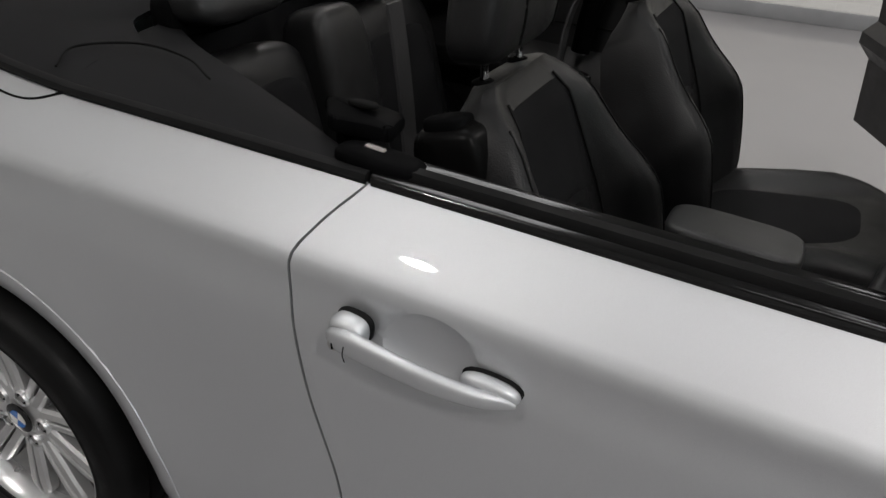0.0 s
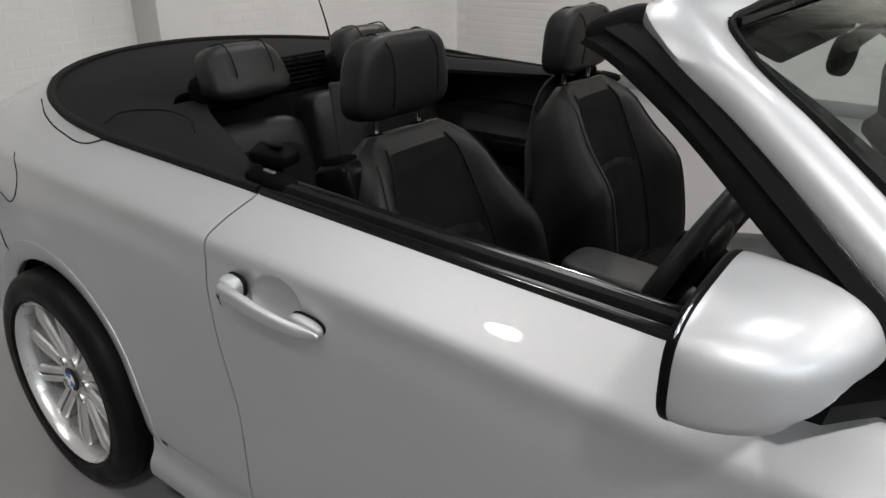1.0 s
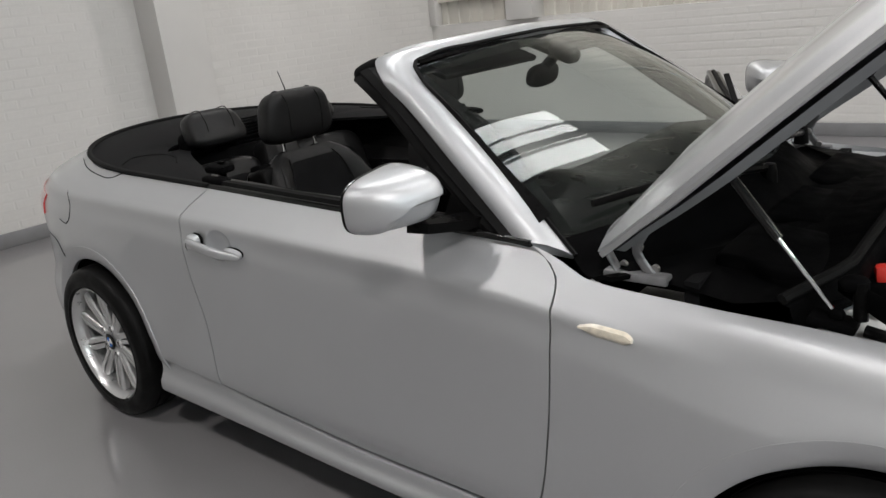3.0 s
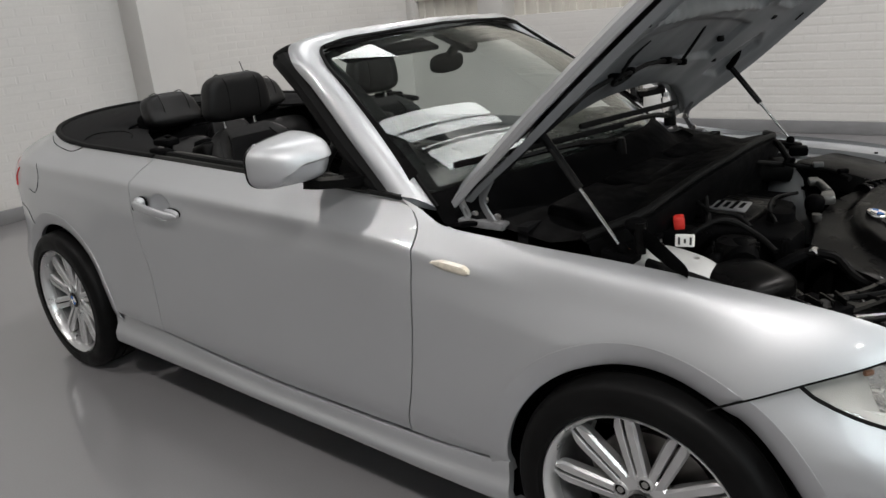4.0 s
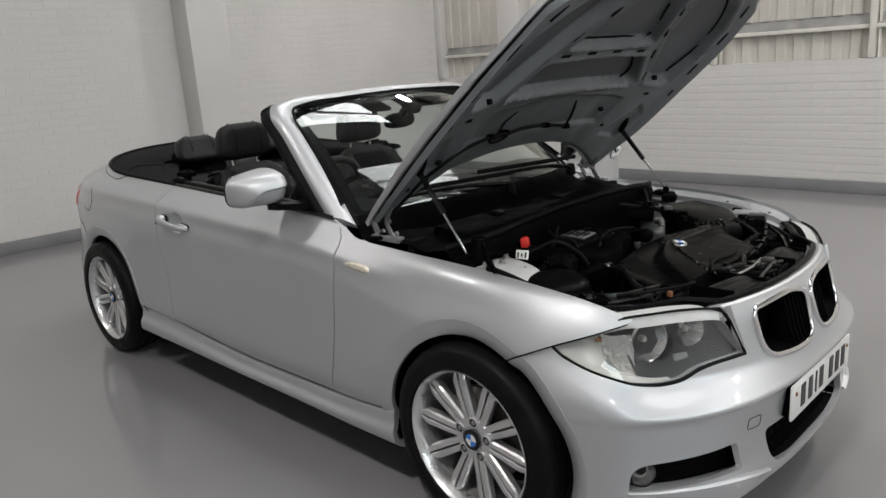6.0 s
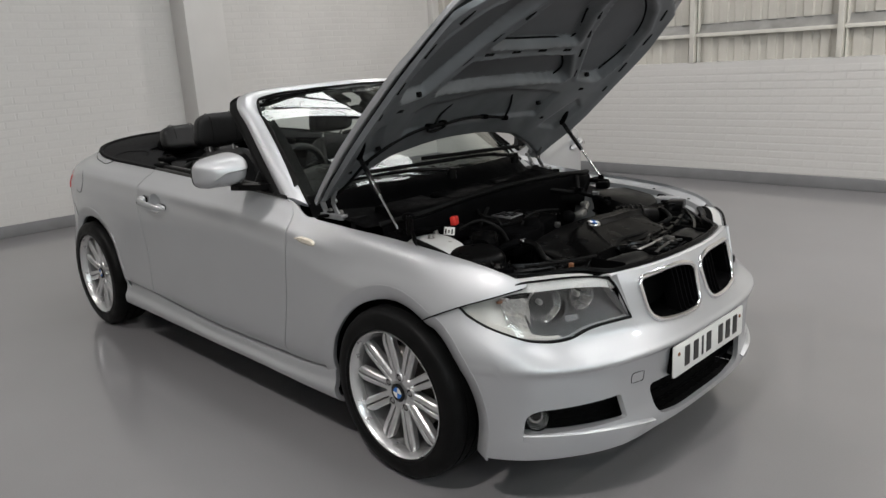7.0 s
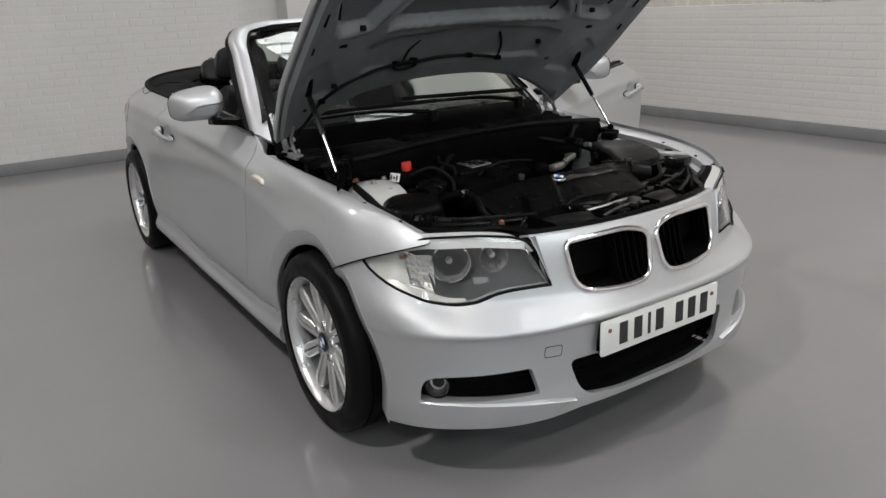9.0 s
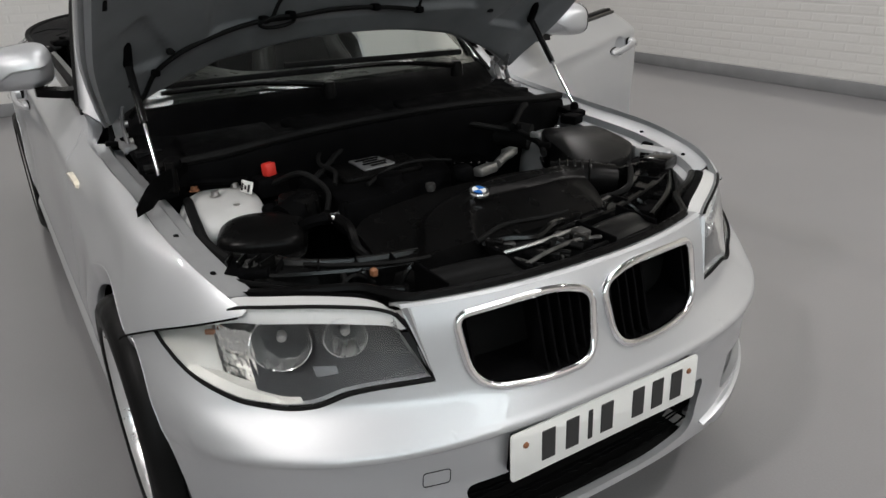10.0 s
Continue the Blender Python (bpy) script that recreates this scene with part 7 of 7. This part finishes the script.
# metal valve unit, pipes and leads
vu = part("valve_unit", rbox(0.034, 0.070, 0.026, 0.007, 2, at=(2.785, 0.125, 0.788), rot=(0, -8, 16)), M_ALLOYCAST, car, "dull metal valve unit")
part("valve_neck", tube([(2.775, 0.17, 0.792), (2.75, 0.21, 0.797), (2.73, 0.25, 0.797)], 0.012, 10), M_ALLOYCAST, vu)
part("valve_cap", soft_box(0.05, 0.06, 0.05, 2.4, at=(2.765, 0.065, 0.785), k=12), M_BLACK, vu)
part("valve_plug", rbox(0.030, 0.045, 0.020, 0.004, 2, at=(2.715, 0.255, 0.798), rot=(0, 0, 20)), M_ALLOYCAST, vu)
part("small_bracket", lathe([(0.0, 0.012), (0.012, 0.010), (0.013, 0.0), (0.010, -0.01)], 14, "z"), M_BRACKET, vu).matrix_basis = pose(2.80, -0.055, 0.780)
for pts, r, m_ in (([(2.58, -0.40, 0.80), (2.66, -0.33, 0.835), (2.72, -0.30, 0.80), (2.78, -0.33, 0.77)], 0.007, M_RUBBER),
                   ([(2.83, -0.36, 0.782), (2.864, -0.346, 0.784), (2.91, -0.335, 0.775), (2.95, -0.335, 0.735), (2.99, -0.30, 0.700)], 0.011, M_SATIN),
                   ([(2.60, -0.28, 0.80), (2.53, -0.12, 0.87), (2.53, 0.15, 0.868), (2.60, 0.36, 0.82)], 0.008, M_RUBBER),
                   ([(2.62, 0.34, 0.84), (2.56, 0.42, 0.875), (2.50, 0.50, 0.86)], 0.010, M_RUBBER),
                   ([(2.78, -0.42, 0.74), (2.83, -0.38, 0.775), (2.855, -0.33, 0.779)], 0.014, M_BLACK),
                   ([(2.92, -0.50, 0.70), (2.98, -0.40, 0.69), (3.06, -0.30, 0.675)], 0.016, M_RUBBER)):
    part("hose", tube(pts, r, 8), m_, car)
me = lathe([(0.008, -0.012), (0.012, -0.010), (0.012, 0.010), (0.008, 0.012)], 12, "y")
me.transform(pose(2.864, -0.346, 0.784))
part("hose_clamp", me, M_CHROME, car)
# washer bottle neck and dark box on the driver's side
pb = part("power_steering_box", soft_box(0.17, 0.20, 0.085, 3.2, at=(2.762, -0.487, 0.735), rot=(0, 6, -24), k=22), M_SATIN, car, "black ribbed plastic box")
part("box_flange", soft_box(0.195, 0.205, 0.016, 4, at=(2.765, -0.487, 0.722), rot=(0, 6, -24), k=18), M_BAYGLOSS, pb)
part("box_neck", tube([(2.73, -0.42, 0.755), (2.715, -0.38, 0.765), (2.70, -0.36, 0.765)], 0.040, 14), M_BLACK, pb)
me = lathe([(0.0, 0.02), (0.045, 0.018), (0.050, 0.0), (0.052, -0.03)], 24, "z")
me.transform(pose(2.698, -0.368, 0.782))
part("screw_cap", me, M_SATIN, pb)
for k in range(10):
    a = k * np.pi / 5
    part("cap_rib", rbox(0.010, 0.006, 0.024, 0.002, 1, at=(2.698 + 0.051 * math.cos(a), -0.368 + 0.051 * math.sin(a), 0.780), rot=(0, 0, math.degrees(a))), M_BAYGLOSS, pb)

# strut brackets that reach over the wing rail
for s in (-1,):
    rings = []
    for k, (x, y, z) in enumerate(smooth_line([(2.708, -0.718, 0.846), (2.66, -0.690, 0.858), (2.60, -0.640, 0.868), (2.545, -0.595, 0.872)], 12)):
        h = 0.012 + 0.010 * math.sin(k / 11 * np.pi)
        rings.append([(x + a * 0.02, y - a * 0.02, z + b * h) for a, b in ((-1, -1), (1, -1), (1, 0.6), (0.5, 1), (-0.5, 1), (-1, 0.6))])
    sb = part("strut_bracket", loft(rings, angle=50), M_BLACK, car, "black plastic strut bracket")
    part("bracket_pin", tube([(2.575, s * 0.625, 0.83), (2.572, s * 0.622, 0.90)], 0.013, 10), M_SATIN, sb)
    part("bracket_cap", soft_box(0.05, 0.04, 0.03, 2.6, at=(2.56, s * 0.615, 0.893), k=10), M_BLACK, sb)
# leads round the intake box
wl = part("wiring_loom", tube([(2.60, 0.35, 0.83), (2.66, 0.36, 0.815), (2.74, 0.345, 0.81), (2.80, 0.31, 0.80)], 0.009, 8), M_RUBBER, car, "black taped wiring loom")
for k, (x, y, z) in enumerate(((2.62, 0.352, 0.838), (2.70, 0.36, 0.826), (2.775, 0.335, 0.815))):
    part("connector", rbox(0.030, 0.018, 0.016, 0.003, 1, at=(x, y, z), rot=(0, 0, 20 * k)), M_GREYPLASTIC if k == 1 else M_BLACK, wl)
part("lead", tube([(2.70, -0.27, 0.805), (2.66, -0.25, 0.825), (2.60, -0.265, 0.835), (2.55, -0.24, 0.85), (2.535, -0.10, 0.872)], 0.006, 8), M_RUBBER, wl)
part("lead", tube([(2.74, -0.20, 0.80), (2.70, -0.12, 0.815), (2.69, -0.02, 0.818), (2.72, 0.06, 0.812)], 0.005, 8), M_RUBBER, wl)
part("lead", tube([(3.10, -0.12, 0.745), (3.06, -0.02, 0.748), (3.07, 0.10, 0.745), (3.05, 0.22, 0.735)], 0.006, 8), M_RUBBER, wl)
part("lead", tube([(3.00, 0.30, 0.72), (3.04, 0.38, 0.745), (2.98, 0.46, 0.755), (2.90, 0.53, 0.76)], 0.008, 8), M_RUBBER, wl)
# slam panel: black carrier, ducts, latch and seal
def front_edge(y, back=0.0, z=0.745):
    return float(nose_x(y, z)) - back


xs = np.linspace(-0.60, 0.60, 60)
g = []
for y in xs:
    f = front_edge(y, 0.020 + 0.085 * float(smoothstep(0.36, 0.44, abs(y))))
    r = 3.02 - 0.16 * (abs(y) / 0.66) ** 2.4
    col = [(r + (f - r) * t, y, 0.672 + 0.050 * float(smoothstep(0.75, 1.0, t)) + 0.004 * math.sin(t * 17 + y * 40)) for t in np.linspace(0, 1, 12)]
    g.append([(r - 0.004, y, 0.58)] + col + [(f + 0.004, y, 0.69)])
sp = part("slam_panel", shell(np.array(g), 0.008, direction=(0, 0, 1), angle=30), M_BLACK, car, "black slam panel with ducts and latch")
# moulded cross beam with cast ribs
_bl = smooth_line([(2.868, -0.625, 0.748), (2.93, -0.56, 0.744), (2.99, -0.46, 0.736), (3.03, -0.33, 0.728), (3.05, -0.18, 0.722), (3.068, 0.0, 0.720), (3.072, 0.15, 0.722), (3.06, 0.32, 0.728), (3.02, 0.46, 0.738), (2.95, 0.58, 0.746), (2.89, 0.66, 0.750)], 70)
_tn = np.gradient(_bl, axis=0)
_tn /= np.linalg.norm(_tn, axis=1, keepdims=True)
_sd = np.cross(_tn, (0, 0, 1))
_hw = 0.030 + 0.020 * smoothstep(0.42, 0.60, np.abs(_bl[:, 1]))
part("cross_beam", loft([[_bl[i] + _sd[i] * a * _hw[i] + np.array([0, 0, b]) for a, b in ((-1, -0.05), (-1, 0.002), (-0.9, 0.008), (-0.55, 0.008), (-0.42, -0.001), (0.42, -0.003), (0.6, 0.005), (0.9, 0.004), (1, -0.002), (1, -0.05))] for i in range(70)], angle=25), M_BAYGLOSS, sp, "glossy black moulded cross beam")
for i in range(3, 68, 4):
    m_ = rbox(_hw[i] * 1.8, 0.006, 0.016, 0.002, 1)
    m_.transform(Matrix.Translation(_bl[i] + np.array([0, 0, 0.001])) @ Matrix.Rotation(math.atan2(_sd[i][1], _sd[i][0]), 4, "Z"))
    part("beam_rib", m_, M_BLACK, sp)
_seal = [(front_edge(y, 0.030 + 0.060 * float(smoothstep(0.36, 0.44, abs(y)))), y, 0.741 + 0.010 * float(smoothstep(0.36, 0.46, abs(y))) - 0.03 * max(0, (abs(y) - 0.50)) ** 1.2 * 2) for y in np.linspace(-0.615, 0.615, 70)]
part("bonnet_seal", tube(_seal, 0.0105, 8, n=0), M_SATIN, sp)
part("top_trim", shell(np.array([[(front_edge(y, d), y, z) for d, z in ((0.050, 0.728), (0.030, 0.737), (0.010, 0.741), (0.001, 0.737), (-0.001, 0.731))] for y in np.linspace(-0.400, 0.400, 44)]), 0.006, direction=(0, 0, 1)), M_PAINT, sp, "silver nose trim above the grilles")
for y0, y1 in ((-0.285, -0.115), (0.130, 0.275)):
    rings = []
    for y in np.linspace(y0, y1, 12):
        q = (y - y0) / (y1 - y0)
        f = front_edge(y, 0.055)
        r = f - 0.125
        rings.append([(r, y, 0.67)] + [(r + (f - r) * a, y, 0.690 + 0.062 * math.sin(min(1, a * 1.15 + 0.12) * np.pi * 0.72) ** 0.7 * (0.92 + 0.08 * math.sin(q * np.pi))) for a in np.linspace(0, 1, 14)] + [(f, y, 0.67)])
    dk = part("air_duct", loft(rings, angle=40), M_DUCT, sp, "worn grey-black air duct")
    for y in (y0, y1):
        part("duct_flange", rbox(0.13, 0.006, 0.075, 0.002, 1, at=(front_edge(y, 0.118), y, 0.712)), M_BLACK, dk)
lt = part("bonnet_latch", rbox(0.10, 0.16, 0.02, 0.004, 2, at=(3.205, 0.005, 0.712)), M_BLACK, sp, "dark bonnet latch with cable")
for pts, r, m_ in (([(3.10, -0.105, 0.735), (3.13, -0.06, 0.748), (3.15, 0.0, 0.744), (3.13, 0.06, 0.750), (3.10, 0.12, 0.738)], 0.009, M_BAYGLOSS), ([(3.17, -0.10, 0.738), (3.185, -0.03, 0.746), (3.18, 0.05, 0.748), (3.165, 0.11, 0.742)], 0.0045, M_STEEL),
                   ([(3.24, -0.095, 0.735), (3.235, -0.02, 0.747), (3.225, 0.06, 0.746), (3.23, 0.12, 0.740)], 0.005, M_BRACKET), ([(3.12, -0.10, 0.730), (3.155, -0.03, 0.735), (3.21, 0.02, 0.745), (3.25, 0.05, 0.742)], 0.007, M_RUBBER)):
    part("latch_wire", tube(pts, r, 7), m_, lt)
_rl = random.Random(3)
for k in range(26):
    x, y = 3.10 + 0.16 * _rl.random(), -0.10 + 0.215 * _rl.random()
    me = rbox(0.016 + 0.028 * _rl.random(), 0.010 + 0.024 * _rl.random(), 0.012 + 0.022 * _rl.random(), 0.004, 2, at=(x, y, 0.722 + 0.016 * _rl.random()), rot=(0, 0, _rl.choice((-20, 0, 15, 35))))
    part("latch_plate", me, (M_BAYGLOSS, M_BAYGLOSS, M_BLACK, M_BRACKET)[k % 4], lt)
for x, y in ((3.20, 0.02), (3.215, 0.075)):
    me = lathe([(0.0, 0.022), (0.016, 0.020), (0.020, 0.012), (0.021, -0.01)], 20, "z")
    me.transform(pose(x, y, 0.730))
    part("latch_boss", me, M_BAYGLOSS, lt)
for s in (-1, 1):
    for k, (x, y, sx, sy, sz) in enumerate(((2.93, 0.575, 0.10, 0.09, 0.02), (3.03, 0.50, 0.08, 0.07, 0.04), (3.09, 0.42, 0.06, 0.09, 0.03), (3.13, 0.34, 0.07, 0.06, 0.03))):
        part("bracket", rbox(sx, sy, sz, 0.006, 2, at=(x, s * y, (0.748, 0.700, 0.695, 0.690)[k]), rot=(0, 0, s * 25)), M_BAYGLOSS if k % 2 else M_BLACK, sp)
    part("carrier_rib", tube([(3.00, s * 0.585, 0.742), (3.10, s * 0.47, 0.732), (3.17, s * 0.34, 0.722)], 0.008, 8), M_BAYGLOSS, sp)
    part("carrier_rib", tube([(2.96, s * 0.63, 0.745), (3.07, s * 0.535, 0.738), (3.16, s * 0.44, 0.730)], 0.006, 8), M_SATIN, sp)
    for k in range(4):
        part("carrier_web", rbox(0.050, 0.005, 0.028, 0.001, 1, at=(2.905 + 0.02 * k, s * (0.605 - 0.020 * k), 0.758), rot=(0, 0, s * (30 + 8 * k))), M_BAYGLOSS, sp)
    part("carrier_bolt", lathe([(0.0, 0.008), (0.010, 0.007), (0.011, 0.0), (0.016, -0.002)], 12, "z"), M_BRACKET, sp).matrix_basis = pose(2.945, s * 0.575, 0.760)
_rw = random.Random(11)
for k in range(14):
    y = -0.55 + 0.30 * _rw.random() if k < 9 else 0.30 + 0.26 * _rw.random()
    x = 3.10 - 0.22 * (abs(y) / 0.6) ** 2 + 0.06 * _rw.random()
    dx, dy = 0.05 * _rw.random(), 0.10 * (_rw.random() - 0.5)
    part("bay_lead", tube([(x, y, 0.70), (x + dx * 0.5, y + dy, 0.722 + 0.015 * _rw.random()), (x + dx, y + dy * 2, 0.70)], 0.004 + 0.004 * _rw.random(), 6), M_BAYGLOSS if k % 3 else M_RUBBER, sp)
part("sensor", rbox(0.016, 0.014, 0.018, 0.003, 1, at=(3.085, -0.365, 0.735)), M_RUST, sp)
part("cable", tube([(3.10, -0.24, 0.742), (3.11, -0.30, 0.752), (3.05, -0.40, 0.748), (2.96, -0.47, 0.738), (2.90, -0.50, 0.74)], 0.005, 6), M_RUBBER, sp)

# ---- tail: lamps, fuel flap, seams ----
_c = [i for i in range(P_REAR.shape[0]) if -0.80 < P_REAR[i, 18, 0] < -0.395]
_r = [j for j in range(P_REAR.shape[1]) if 0.772 < P_REAR[_c[0], j, 2] < 0.876]
for s in (-1, 1):
    blk = P_REAR[_c[0]:_c[-1] + 1, _r[0]:_r[-1] + 1] + np.array([-0.005, -0.005, 0])
    me = shell(blk, 0.02, direction=(-1, -1, 0))
    part("tail_lamp", me if s < 0 else moved(me, MIRROR), M_TAIL, car, "red tail lamp")

for nm, pts, r, m_ in (("boot_seam", [(-0.308, 0.599, 0.987), (-0.112, 0.68, 0.976), (0.023, 0.713, 0.968), (0.162, 0.724, 0.967), (0.215, 0.708, 0.983)], 0.0022, M_DARK),
                       ("fuel_flap_seam", [(-0.298, 0.745, 0.904), (-0.195, 0.759, 0.91), (-0.109, 0.779, 0.902), (-0.078, 0.798, 0.86), (-0.083, 0.811, 0.816), (-0.115, 0.813, 0.791), (-0.191, 0.804, 0.797)], 0.0020, M_DARK),
                       ("rear_bumper_seam", [(-0.417, 0.793, 0.707), (-0.261, 0.83, 0.69), (-0.175, 0.849, 0.647)], 0.0022, M_DARK)):
    line = smooth_line([(a, -b, c) for a, b, c in pts], 40)
    # lay the seam on the panel
    if nm != "boot_seam":
        line = np.array([(q[0], -rear_half(q[0], q[2]), q[2]) for q in line])
    part(nm, tube(line, r, 6, n=0), m_, car)
    part(nm, tube(line * (1, -1, 1), r, 6, n=0), m_, car)

# ---- painted bricks of the two walls, laid in stretcher bond ----
def brick_mesh(l, h, seed):
    rnd = random.Random(seed)
    bm = bmesh.new()
    f = [(-l / 2, -h / 2), (l / 2, -h / 2), (l / 2, h / 2), (-l / 2, h / 2)]
    out = [bm.verts.new((a, 0.0005, b)) for a, b in f]
    inn = [bm.verts.new((a * (1 - 0.014 / l) + rnd.uniform(-0.0015, 0.0015), -0.0002 - rnd.uniform(0, 0.0003), b * (1 - 0.016 / h) + rnd.uniform(-0.001, 0.001))) for a, b in f]
    bm.faces.new(inn)
    for i in range(4):
        bm.faces.new((out[i], out[(i + 1) % 4], inn[(i + 1) % 4], inn[i]))
    return bm_mesh(bm, smooth=False)


BRICKS = [brick_mesh(0.2165, 0.0655, k) for k in range(6)]


def lay(parent, x0, x1, z0, z1, near, skip=lambda x, z: False, axis_m=Matrix.Identity(4)):
    """Bricks along local x from x0 to x1; those in the near stretch stand alone, the rest are joined."""
    rnd = random.Random(7)
    rest_v, rest_f, single = [], [], 0
    course = 0
    z = z0 + 0.0375
    while z < z1 - 0.03:
        x = x0 + (0.1125 if course % 2 else 0.0)
        while x < x1:
            if not skip(x, z):
                me = BRICKS[rnd.randrange(6)]
                m = axis_m @ pose(x + rnd.uniform(-0.002, 0.002), rnd.uniform(-0.0006, 0.0006), z + rnd.uniform(-0.0012, 0.0012), rnd.uniform(-0.12, 0.12), 0, rnd.uniform(-0.05, 0.05))
                if near(x, z) and single < 300:
                    ob = part("brick", me, M_WALL, parent)
                    ob.matrix_basis = m
                    single += 1
                else:
                    k = len(rest_v)
                    rest_v += [tuple(m @ v.co) for v in me.vertices]
                    rest_f += [tuple(k + i for i in p.vertices) for p in me.polygons]
            x += 0.225
        z += 0.075
        course += 1
    me = bpy.data.meshes.new("bricks")
    me.from_pydata(rest_v, [], rest_f)
    ob = part("brickwork", me, M_WALL, parent)
    tagged(ob, kind="stuff")


lay(wall_b, -3.1, 7.5, 0.115, 1.21, lambda x, z: -1.2 < x < 2.9)
lay(wall_a, -5.1, 5.1, 0.115, 3.2, lambda x, z: -0.6 < x < 2.2 and z < 1.9, axis_m=Matrix.Rotation(radians(90), 4, "Z"), skip=lambda x, z: 1.50 < x < 1.95)
